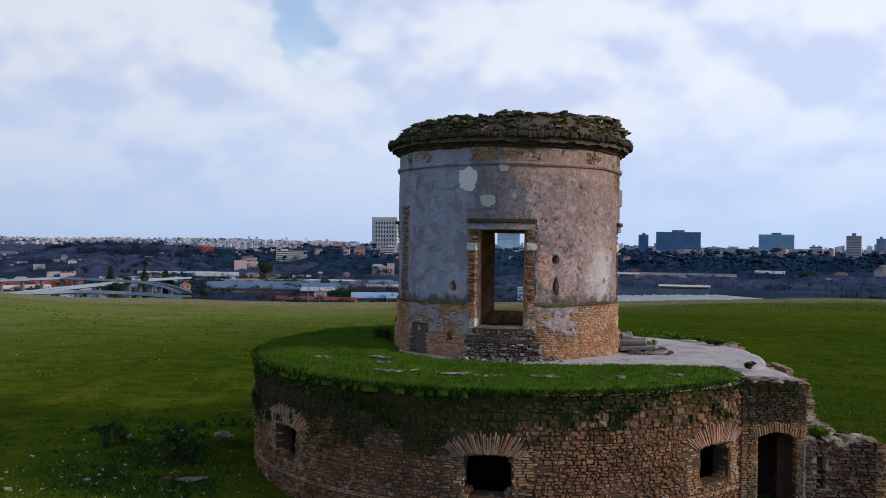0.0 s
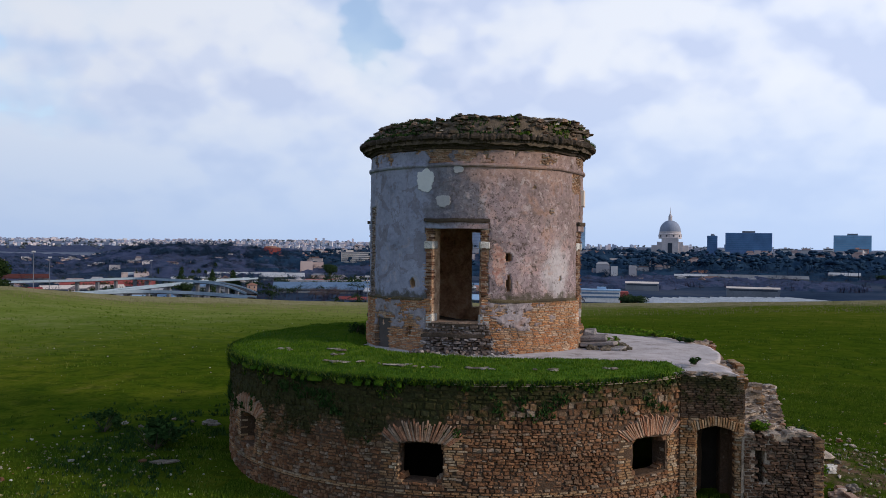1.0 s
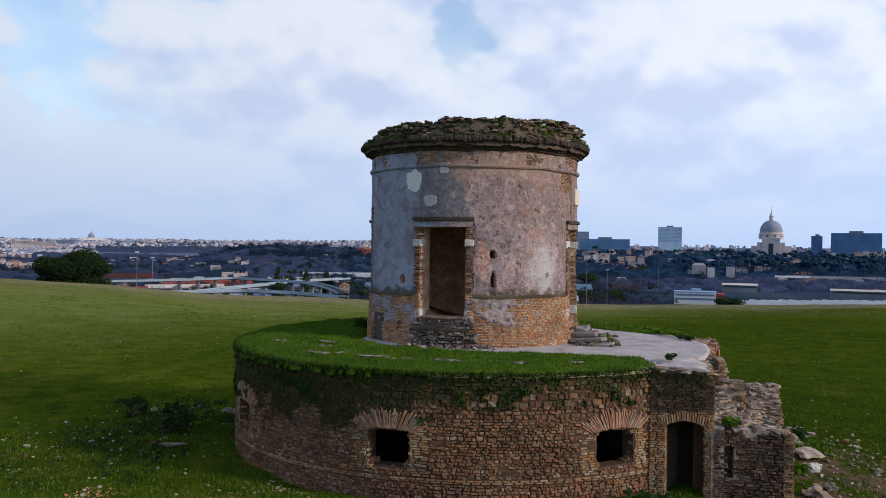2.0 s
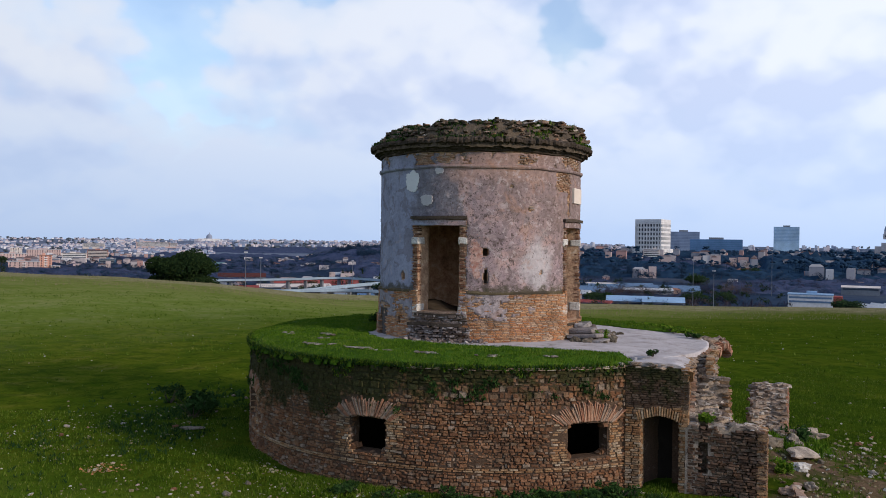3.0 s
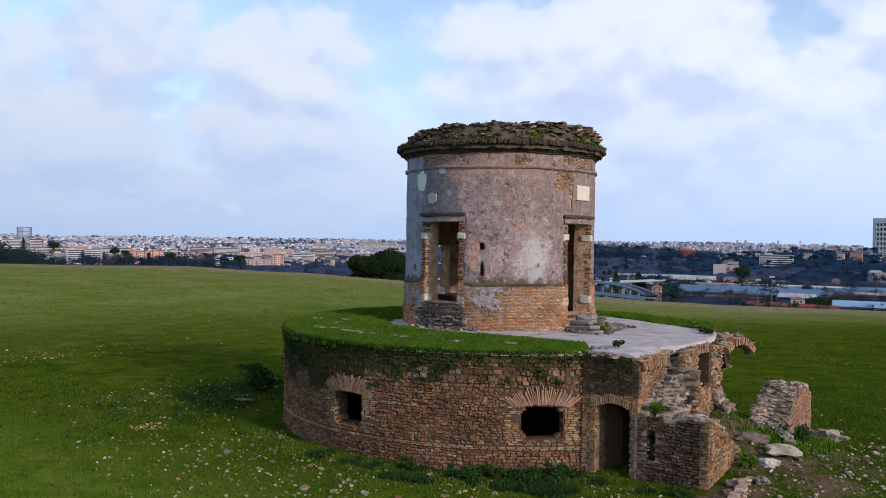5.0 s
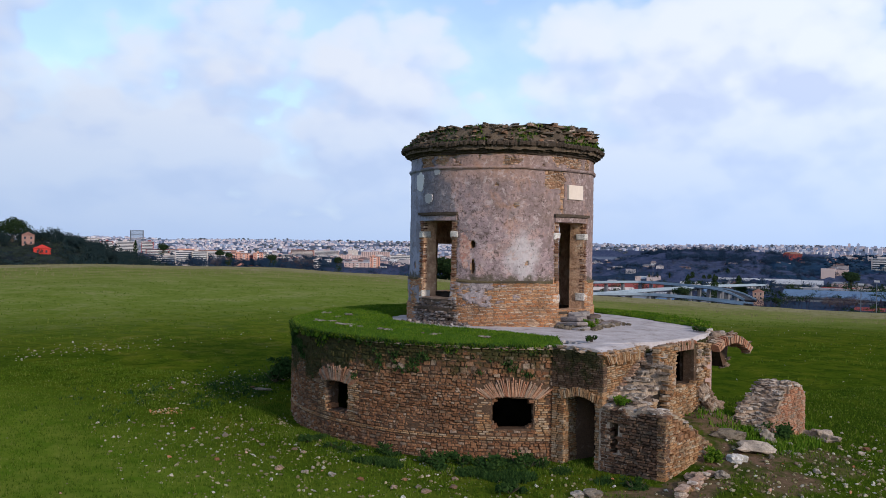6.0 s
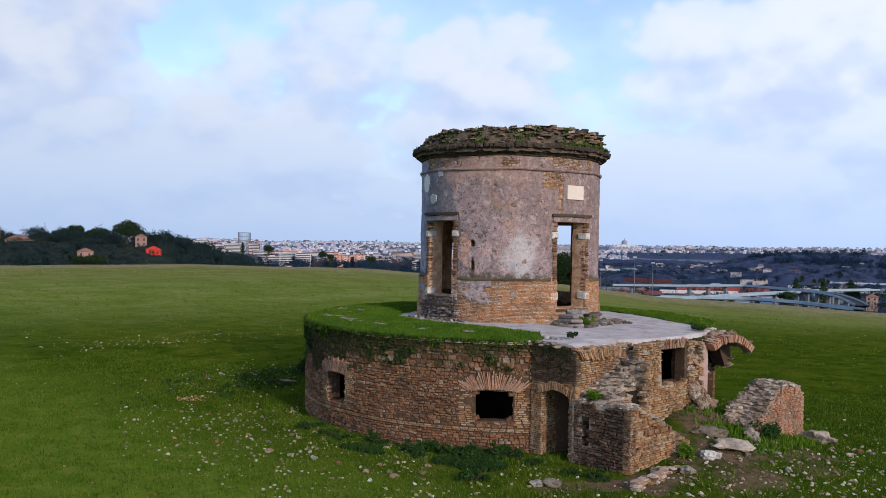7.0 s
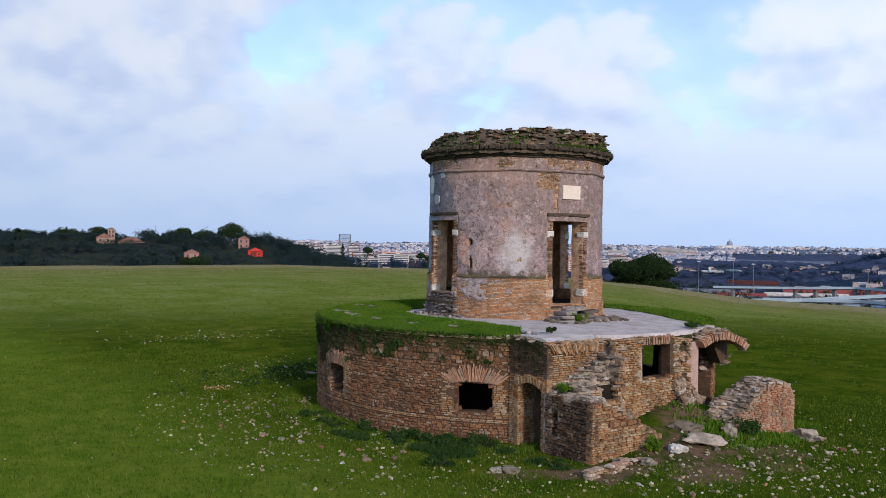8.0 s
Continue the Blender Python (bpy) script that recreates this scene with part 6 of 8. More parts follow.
blades("rank_weeds", "dark rank weeds along the drum's foot", field_spots(2200, 8, 7.65, 10.2, -100, -38, 0.28, 1.5), 0.115, M_SHRUB, 21, 0.9, 4, 0.55)
blades("grass", "lush tufts on the mound beside the ruin", field_spots(3500, 6, 7.7, 11.0, -8, 30, 0.0, 1.0), 0.15, M_LUSH, 6)
blades("dry_grass", "thin dry stalks on the brow of the hill", [(p[0], p[1], p[2]) for p in field_spots(9000, 4, 100, 152, 50, 180, 0.0, 0.7)], 0.30, leaf_material("dry_stalks", [(0.2, (0.12, 0.115, 0.045)), (0.6, (0.19, 0.165, 0.085)), (0.95, (0.26, 0.215, 0.13))]), 4, 0.3, 2, 0.20)
blades("grass", "tufts scattered over the far pasture", field_spots(9000, 5, 24, 95, 40, 185, 0.05, 0.9), 0.14, M_GRASS, 5, 0.5, 3, 0.35)

# dark weeds west of the drum, added to deepen its shade on the grass
rnd = random.Random(207)
spots = []
while len(spots) < 1100:
    x, y = -7.6 - abs(rnd.gauss(0, 3.0)), rnd.gauss(-2.0, 3.6)
    if math.hypot(x, y) > 7.65 and noise.noise(Vector((x * 0.5, y * 0.5, 3))) + 0.6 * noise.noise(Vector((x * 1.6, y * 1.6, 8))) > -0.05:
        spots.append((x, y, land(x, y)))
blades("rank_weeds", "dark rank weeds in the grass west of the drum", spots, 0.115, M_SHRUB, 22, 0.8, 4, 0.5)
rnd = random.Random(7)
spots = []
while len(spots) < 30000:
    r, a = math.sqrt(rnd.uniform(3.35 ** 2, 7.62 ** 2)), rnd.uniform(-180, 180)
    if lawn_ok(r, a):
        p = polar(r, a)
        spots.append((p.x, p.y, lawn_z(r, a)))
slab_mats = []
rng2 = random.Random(44)
for a, r, w in ((-118, 6.9, 0.55), (-111, 6.6, 0.30), (-104, 6.6, 0.7), (-97, 6.75, 0.35), (-86, 6.7, 0.65), (-130, 5.6, 0.6), (-127, 5.9, 0.4), (-72, 6.8, 0.5), (-141, 6.4, 0.5), (-58, 6.9, 0.45)):
    for k in range(5):
        p = polar(r + rng2.uniform(-0.12, 0.12), a + rng2.uniform(-3, 3))
        q = w * rng2.uniform(0.4, 1.0)
        q *= 0.65
        slab_mats.append(Matrix.Translation((p.x, p.y, lawn_z(r, a) + 0.02)) @ Matrix.Rotation(rng2.uniform(0, 6), 4, "Z") @ Matrix.Diagonal((q, q * 0.6, 0.16, 1)))
flat_stones = thing("bared_stones", "pale flat stones showing through the terrace turf", "stones")
pieces("flat_stone", SLABS, slab_mats, M_ROCK, flat_stones)
blades("terrace_grass", "lush green grass on the terrace", spots, 0.055, M_LUSH, 7)
spots = []
while len(spots) < 3400:
    a = -41 - 139 * rnd.random() ** 0.7
    r, drop = 7.50 + rnd.uniform(0, 0.07), rnd.random() ** 2.2
    n = noise.noise(Vector((a * 0.16, 0, 5))) + 0.5 * noise.noise(Vector((a * 0.5, 0, 9)))
    depth = (0.08 + 0.40 * max(0.0, n + 0.05)) * (0.8 + 0.9 * smooth(-80, -115, a))
    p = polar(r, a)
    spots.append((p.x, p.y, 3.24 - depth * drop))
blades("trailing_grass", "green turf hanging over the drum's rim", spots[::2], 0.085, M_GRASS, 18, 0.9, 3, 0.4)
spots = spots[1::2]
blades("trailing_weeds", "dark weeds trailing over the drum's rim", spots, 0.085, M_SHRUB, 8, 0.9, 3, 0.5)
spots = []
while len(spots) < 800:
    a, z = rnd.uniform(-175, -42), rnd.uniform(1.7, 3.1)
    if noise.noise(Vector((a * 0.11, z * 1.3, 21))) + 0.5 * noise.noise(Vector((a * 0.5, z * 4, 8))) > 0.22 + 0.22 * (3.1 - z) and not near_window(a, z, 1.0, 0.1):
        p = polar(7.53, a)
        spots.append((p.x, p.y, z))
blades("wall_weeds", "small dark weeds rooted in the wall joints", spots, 0.10, M_SHRUB, 9, 1.0, 3, 0.5)
spots = []
while len(spots) < 4600:
    a, r = rnd.uniform(-180, 180), rnd.uniform(2.8, 3.66)
    if noise.noise(Vector((a * 0.06, r * 1.5, 31))) > -0.02 - (0.15 if a < -105 else 0.0):
        p = polar(r, a)
        spots.append((p.x, p.y, roof_z(r, a) + 0.02))
extra = [(p[0], p[1], p[2]) for p in spots if -70 < math.degrees(math.atan2(p[1], p[0])) < 25]
blades("roof_weeds", "yellow-green tufts on the tower's wall top", extra, 0.10, M_GRASS, 12, 0.5, 2, 0.4)
blades("roof_weeds", "moss and weeds on the tower's wall top", spots, 0.075, M_SHRUB, 10, 0.6, 3, 0.5)


def shrub(x, y, w, h, seed, label, z=None, material=None, n=900):
    """Stems from one root and a ragged mass of small leaves."""
    z = land(x, y) if z is None else z
    rng = random.Random(seed)
    root = thing("shrub", label, "shrub", at=(x, y, z))
    bm = bmesh.new()
    for k in range(9):
        t = rng.uniform(0, 6.28)
        tip = Vector((math.cos(t) * w * 0.35, math.sin(t) * w * 0.35, h * rng.uniform(0.5, 0.85)))
        base = Vector((rng.uniform(-0.04, 0.04), rng.uniform(-0.04, 0.04), -0.03))
        made = bmesh.ops.create_cone(bm, segments=5, radius1=0.012 + h * 0.01, radius2=0.004, depth=(tip - base).length)["verts"]
        bmesh.ops.transform(bm, matrix=Matrix.Translation((tip + base) / 2) @ (tip - base).to_track_quat("Z", "Y").to_matrix().to_4x4(), verts=made)
    me = bpy.data.meshes.new("stem")
    bm.to_mesh(me)
    bm.free()
    ob = link("stem", me, M_DARK)
    ob.parent = root
    lobes = [Vector((rng.uniform(-0.36, 0.36) * w, rng.uniform(-0.36, 0.36) * w, h * rng.uniform(0.15, 0.75))) for _ in range(7)]
    verts, faces = [], []
    while len(faces) < n:
        lob = lobes[rng.randrange(len(lobes))]
        v = Vector((rng.gauss(0, 1), rng.gauss(0, 1), rng.gauss(0, 1))) * 0.5
        c = Vector((lob.x + v.x * w * 0.20, lob.y + v.y * w * 0.20, lob.z + v.z * h * 0.30))
        if noise.noise(c * (2.2 / w) + Vector((seed, 0, 0))) < -0.12 or c.z < 0.0:
            continue
        s = rng.uniform(0.03, 0.07) * (0.6 + 0.5 * w)
        u = Vector((rng.gauss(0, 1), rng.gauss(0, 1), rng.gauss(0, 0.6))).normalized()
        q = u.orthogonal().normalized()
        i = len(verts)
        verts += [c - u * s, c + q * s * 0.5, c + u * s, c - q * s * 0.5]
        faces.append((i, i + 1, i + 2, i + 3))
    ob = raw("foliage", verts, faces, material or M_SHRUB)
    ob.parent = root
    return root


shrub(-12.2, 0.0, 1.10, 0.72, 1, "dark evergreen shrub alone in the grass")
shrub(-9.3, -2.7, 1.7, 0.80, 2, "dark bramble shrub beside the stone drum", n=1400)
shrub(3.45, -7.75, 0.95, 0.42, 3, "low green weeds at the drum's foot", material=M_SHRUB)
shrub(4.60, -7.10, 0.85, 0.40, 4, "low green weeds at the drum's foot", material=M_SHRUB)
shrub(5.45, -6.35, 0.75, 0.36, 5, "low green weeds at the drum's foot", material=M_SHRUB)
shrub(6.35, -8.60, 0.75, 0.28, 6, "low green weeds among fallen stones", material=M_SHRUB)
shrub(8.60, -6.30, 0.75, 0.28, 7, "low green weeds among fallen stones", material=M_SHRUB)
shrub(9.95, 0.20, 0.85, 0.50, 8, "dark shrub at the foot of the wall fragment")
shrub(9.45, -3.25, 0.55, 0.35, 9, "small green weed at the wall's foot", material=M_LUSH)
shrub(7.45, -4.85, 0.50, 0.26, 10, "green weeds growing on broken masonry", z=1.85, material=M_LUSH)
shrub(4.15, -0.85, 0.45, 0.32, 11, "small green weed among the broken steps", z=3.40, material=M_LUSH)
shrub(6.05, -4.05, 0.30, 0.14, 13, "small dark weed at the terrace edge", z=3.38)
shrub(6.95, 1.75, 0.50, 0.16, 14, "small dark weed on the terrace pavement", z=3.36)
shrub(-3.9, 0.4, 0.6, 0.4, 15, "dark weed against the tower's foot", z=3.45)

rnd = random.Random(203)
for k in range(11):
    a, r = -96 + 5.0 * k + rnd.uniform(-2, 2), rnd.uniform(7.85, 8.6)
    p = polar(r, a)
    shrub(p.x, p.y, rnd.uniform(0.40, 0.65), rnd.uniform(0.22, 0.36), 40 + k, "small dark weed tuft at the drum's foot", n=330)
for k, (x, y, w) in enumerate(((5.2, 4.4, 0.8), (5.7, 3.9, 0.9), (6.2, 3.3, 0.8), (6.7, 2.7, 0.6), (4.7, 4.9, 0.7))):
    shrub(x, y, w, 0.17, 60 + k, "low green tuft on the pavement's edge", z=3.36, material=M_LUSH, n=420)

# ---------------------------------------------------------------- the plain and the city
def tone(name, col, rough=0.85, spread=0.35):
    k = Mat(name, rough)
    stain = k.noise(0.05, 6, 0.6)
    fine = k.noise(0.6, 4, 0.6)
    dark = tuple(c * (1 - spread) for c in col)
    return k.done(k.ramp(k.math("ADD", k.math("MULTIPLY", stain, 0.6), k.math("MULTIPLY", fine, 0.4)), [(0.35, dark), (0.65, col)]))


PAINT = {n: tone("render_" + n, c) for n, c in {
    "cream": (0.70, 0.62, 0.56), "salmon": (0.70, 0.38, 0.28), "red": (0.33, 0.085, 0.075), "scarlet": (0.72, 0.07, 0.05), "brick": (0.36, 0.19, 0.16), "pinkish": (0.62, 0.46, 0.42), "bluish": (0.05, 0.13, 0.24),
    "brown": (0.20, 0.16, 0.15), "orange": (0.50, 0.34, 0.27), "pink": (0.40, 0.24, 0.20), "white": (0.52, 0.53, 0.55), "blue": (0.15, 0.23, 0.35), "skyblue": (0.32, 0.47, 0.66),
    "grey": (0.22, 0.23, 0.25), "teal": (0.16, 0.26, 0.27), "rust": (0.10, 0.035, 0.03), "grey_slab": (0.26, 0.33, 0.46), "dark_slab": (0.14, 0.24, 0.44), "glass_tower": (0.46, 0.64, 0.80),
    "blue_slab": (0.22, 0.46, 0.68), "pink_slab": (0.54, 0.49, 0.51), "terracotta": (0.32, 0.17, 0.125), "stone": (0.80, 0.78, 0.76), "dome": (0.30, 0.34, 0.43), "pale_stone": (0.62, 0.57, 0.57), "steel": (0.20, 0.22, 0.25), "steelblue": (0.19, 0.25, 0.37), "midblue": (0.10, 0.22, 0.38), "railing": (0.36, 0.45, 0.53)}.items()}
M_GLAZE = tone("far_glazing", (0.045, 0.06, 0.085), 0.35)
M_TARMAC = tone("tarmac", (0.06, 0.06, 0.065))


def far_root(name, x, y, turn, label, category, group=""):
    ob = thing(name, label, category, group)
    ob.matrix_basis = pose(x, y, land(x, y) - 1.0, 0, 0, turn)
    return ob


def limb(name, bm, material, root, label=""):
    me = bpy.data.meshes.new(name)
    bmesh.ops.recalc_face_normals(bm, faces=bm.faces)
    bm.to_mesh(me)
    bm.free()
    me.materials.append(material)
    ob = new(name, me)
    ob.parent = root
    return tagged(ob, label)


def office_block(x, y, w, top, turn, d, paint):
    words = {"grey_slab": "plain grey-blue office slab far off above trees", "dark_slab": "dark blue glass office slab far off above trees", "glass_tower": "pale blue glass office tower far off", "blue_slab": "light blue glass office block above dark pines", "pink_slab": "pinkish concrete tower block above dark pines"}
    root = far_root("office_block", x, y, turn, words[paint], "building")
    h = top - root.location.z
    wall = limb("wall", box(bmesh.new(), -w / 2, w / 2, -d / 2, d / 2, 0, h, 0.3), PAINT[paint], root)
    for k in range(11):
        z = h - 3.2 - k * 4.0
        if z < h * 0.3:
            break
        limb("window_band", box(bmesh.new(), -w / 2 + 1.0, w / 2 - 1.0, -d / 2 - 0.25, -d / 2 + 0.2, z, z + 1.7), PAINT[{"grey_slab": "steelblue", "dark_slab": "midblue", "glass_tower": "skyblue", "blue_slab": "skyblue", "pink_slab": "steel"}[paint]], wall)
    limb("roof_plant", box(bmesh.new(), -w * 0.14, w * 0.14, -d * 0.3, d * 0.3, h - 0.1, h + 4.0, 0.2), PAINT["steel"], root)


WINDOW = bpy.data.meshes.new("far_window")
bm = box(bmesh.new(), -0.75, 0.75, -0.12, 0.12, -0.95, 0.95)
bm.to_mesh(WINDOW)
bm.free()
WINDOW.materials.append(M_GLAZE)


def flats(x, y, w, top, turn, d, paint, style="bands"):
    words = {"cream": "cream apartment block with white balcony bands", "salmon": "salmon-pink rendered apartment block", "red": "dark red rendered apartment block", "brick": "long reddish-brown apartment block", "pinkish": "pale pink apartment block with stepped storeys", "bluish": "dark blue glazed office building", "brown": "long low brown apartment terrace"}
    root = far_root("apartment_block", x, y, turn, words[paint], "building")
    h = top - root.location.z
    wall = limb("wall", box(bmesh.new(), -w / 2, w / 2, -d / 2, d / 2, 0, h, 0.2), PAINT[paint], root)
    limb("roof", box(bmesh.new(), -w / 2 - 0.6, w / 2 + 0.6, -d / 2 - 0.6, d / 2 + 0.6, h - 0.05, h + 0.7), PAINT["terracotta" if paint in ("salmon", "brick", "brown") else "white"], root)
    rnd = random.Random(int(x))
    if w > 12:
        c = rnd.uniform(-0.25, 0.25) * w
        limb("stair_head", box(bmesh.new(), c - w * 0.12, c + w * 0.12, -d * 0.3, d * 0.3, h + 0.65, h + 3.2, 0.1), PAINT[paint], root)
    for k in range(8):
        z = h - 3.2 - k * 3.3
        if z < h * 0.25:
            break
        if style == "column":
            n = max(2, int(w / 5.5))
            for i in range(n):
                c = -w / 2 + (i + 0.5) * w / n
                if n > 2 and i == n // 2:
                    limb("balcony", box(bmesh.new(), c - 2.4, c + 2.4, -d / 2 - 1.4, -d / 2 + 0.05, z - 0.3, z + 1.1), PAINT["stone"], wall)
                ob = new("window", WINDOW)
                ob.parent = wall
                ob.matrix_basis = pose(c, -d / 2, z + 1.7)
        else:
            limb("window_band", box(bmesh.new(), -w / 2 + 1.6, w / 2 - 1.6, -d / 2 - 0.15, -d / 2 + 0.1, z + 1.1, z + 2.5), M_GLAZE, wall)
            a = rnd.uniform(-0.49, -0.44) * w
            limb("balcony", box(bmesh.new(), a, a + w * rnd.uniform(0.86, 0.97), -d / 2 - 1.4, -d / 2 + 0.05, z - 0.35, z + 1.05), PAINT["steel" if paint == "bluish" else "cream" if paint in ("brick", "brown") else "stone"], wall)


def hip(w, d, h0, h1):
    bm = bmesh.new()
    e, r = 0.5, max(0.0, w / 2 - d / 2) * 0.9
    low = [bm.verts.new(p) for p in ((-w / 2 - e, -d / 2 - e, h0), (w / 2 + e, -d / 2 - e, h0), (w / 2 + e, d / 2 + e, h0), (-w / 2 - e, d / 2 + e, h0))]
    a, b = bm.verts.new((-r - 0.01, 0, h1)), bm.verts.new((r + 0.01, 0, h1))
    for f in ((low[0], low[1], b, a), (low[1], low[2], b), (low[2], low[3], a, b), (low[3], low[0], a), tuple(low)):
        bm.faces.new(f)
    return bm


def house(x, y, w, top, turn, d, paint):
    words = {"orange": "ochre farmhouse with a terracotta hipped roof among trees", "pink": "tall pink tower house among dark trees", "cream": "cream rendered house with a low tiled roof", "red": "red-brown rendered house among trees", "scarlet": "low bright red sheeted building among trees"}
    root = far_root("house", x, y, turn, words[paint], "house")
    h = top - root.location.z
    eave = h - min(3.0, d * 0.25)
    wall = limb("wall", box(bmesh.new(), -w / 2, w / 2, -d / 2, d / 2, 0, eave, 0.1), PAINT[paint], root)
    limb("roof", hip(w, d, eave - 0.02, h), PAINT["scarlet" if paint == "scarlet" else "terracotta"], root)
    n = max(2, int(w / 4))
    for k in range(n):
        for z in (eave - 2.6, eave - 5.8):
            c = -w / 2 + (k + 0.5) * w / n
            limb("window", box(bmesh.new(), c - 0.55, c + 0.55, -d / 2 - 0.08, -d / 2 + 0.1, z, z + 1.6), M_GLAZE, wall)


def shed(x, y, w, top, turn, d, paint):
    words = {"blue": "long industrial shed with a blue-grey metal roof", "white": "long low white industrial building", "cream": "long low cream building", "skyblue": "shed with a pale blue metal roof", "grey": "low grey industrial shed", "teal": "station building with a teal roof", "rust": "dark rust-red open shed beside the railway", "red": "long low shed with a faded red roof"}
    root = far_root("industrial_shed", x, y, turn, words[paint], "shed")
    h = top - root.location.z
    rise = min(5.0, d * 0.16)
    limb("wall", box(bmesh.new(), -w / 2, w / 2, -d / 2, d / 2, 0, h - rise, 0.1), PAINT["steel"], root)
    bm = bmesh.new()
    bays = max(1, int(w / 26))
    for k in range(bays):
        x0, x1 = -w / 2 + w * k / bays - 0.4, -w / 2 + w * (k + 1) / bays + 0.4
        v = [bm.verts.new(p) for p in ((x0, -d / 2 - 0.6, h - rise), (x1, -d / 2 - 0.6, h - rise), (x1, d / 2 + 0.6, h - rise), (x0, d / 2 + 0.6, h - rise), (x0, 0, h), (x1, 0, h))]
        for f in ((0, 1, 5, 4), (2, 3, 4, 5), (0, 4, 3), (1, 2, 5), (3, 2, 1, 0)):
            bm.faces.new([v[i] for i in f])
    limb("roof", bm, PAINT[paint], root)
    limb("window_band", box(bmesh.new(), -w * 0.46, w * 0.46, -d / 2 - 0.12, -d / 2 + 0.1, h - rise - 2.4, h - rise - 1.0), M_GLAZE, root)


def depot(x, y):
    """A long white two-storey depot with blue window bands and a red end bay."""
    root = far_root("depot", x, y, -6, "long white depot with blue bands and a red end", "building")
    h = -29.5 - root.location.z
    limb("wall", box(bmesh.new(), -20, 14, -9, 9, 0, h, 0.2), PAINT["stone"], root)
    limb("end_bay", box(bmesh.new(), 14.05, 21, -9, 9, 0, h - 0.6, 0.2), PAINT["red"], root, "red rendered end bay")
    limb("roof", box(bmesh.new(), -20.5, 14.4, -9.5, 9.5, h, h + 0.9, 0.1), PAINT["skyblue"], root, "pale blue metal roof")
    for z in (h - 2.9, h - 6.2):
        limb("window_band", box(bmesh.new(), -19, 13, -9.2, -8.9, z, z + 1.5), PAINT["blue"], root)
    limb("roof_plant", box(bmesh.new(), -6, 2, -3, 3, h + 0.8, h + 3.0, 0.1), PAINT["skyblue"], root)


def far_leaves(rng, centre, radius, n, size, verts, faces, squash=0.8):
    """Small leaf clumps in a ragged ball."""
    for k in range(n):
        v = Vector((rng.gauss(0, 1), rng.gauss(0, 1), rng.gauss(0, 1))).normalized() * radius * rng.random() ** 0.35
        c = centre + Vector((v.x, v.y, v.z * squash))
        u = Vector((rng.gauss(0, 1), rng.gauss(0, 1), rng.gauss(0, 0.7))).normalized() * size * rng.uniform(0.6, 1.4)
        q = u.orthogonal().normalized() * size * rng.uniform(0.4, 0.9)
        i = len(verts)
        verts += [c - u, c + q, c + u, c - q]
        faces.append((i, i + 1, i + 2, i + 3))


def stick(bm, a, b, r0, r1, seg=6):
    made = bmesh.ops.create_cone(bm, segments=seg, radius1=r0, radius2=r1, depth=(b - a).length)["verts"]
    bmesh.ops.transform(bm, matrix=Matrix.Translation((a + b) / 2) @ (b - a).to_track_quat("Z", "Y").to_matrix().to_4x4(), verts=made)


M_BARK = simple("bark", [(0.3, (0.05, 0.038, 0.03)), (0.7, (0.10, 0.08, 0.065))], 1.0)
M_TWIG = leaf_material("bare_twigs", [(0.2, (0.040, 0.032, 0.034)), (0.6, (0.075, 0.060, 0.062)), (0.95, (0.12, 0.095, 0.09))])
# evergreens far off: the navy tint is painted haze
M_FARWOOD = leaf_material("hazed_evergreens", [(0.15, (0.024, 0.050, 0.094)), (0.5, (0.034, 0.064, 0.114)), (0.8, (0.046, 0.080, 0.132)), (1.0, (0.064, 0.096, 0.144))], 4.5)
M_RIDGE = leaf_material("ridge_evergreens", [(0.15, (0.016, 0.030, 0.034)), (0.5, (0.026, 0.046, 0.048)), (0.8, (0.040, 0.062, 0.058)), (1.0, (0.064, 0.084, 0.066))], 2.6)
M_RIDGESCRUB = leaf_material("ridge_scrub", [(0.15, (0.022, 0.034, 0.036)), (0.45, (0.036, 0.046, 0.054)), (0.75, (0.056, 0.076, 0.042)), (1.0, (0.092, 0.112, 0.058))], 2.6)
# paler blue tint stands for haze over the trees
M_HAZYTREE = leaf_material("haze_tinted_trees", [(0.15, (0.045, 0.058, 0.072)), (0.5, (0.068, 0.080, 0.098)), (1.0, (0.105, 0.112, 0.125))], 3.0)
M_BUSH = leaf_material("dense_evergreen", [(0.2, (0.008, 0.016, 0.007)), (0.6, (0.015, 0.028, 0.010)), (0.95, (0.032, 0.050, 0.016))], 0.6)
# hazy and bare woods: haze painted into both colours
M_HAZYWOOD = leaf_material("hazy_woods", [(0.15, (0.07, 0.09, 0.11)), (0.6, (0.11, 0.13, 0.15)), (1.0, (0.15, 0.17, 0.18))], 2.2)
M_FARTWIG = leaf_material("hazed_bare_woods", [(0.15, (0.032, 0.034, 0.058)), (0.5, (0.047, 0.046, 0.074)), (0.85, (0.064, 0.060, 0.088)), (1.0, (0.085, 0.078, 0.102))], 3.5)


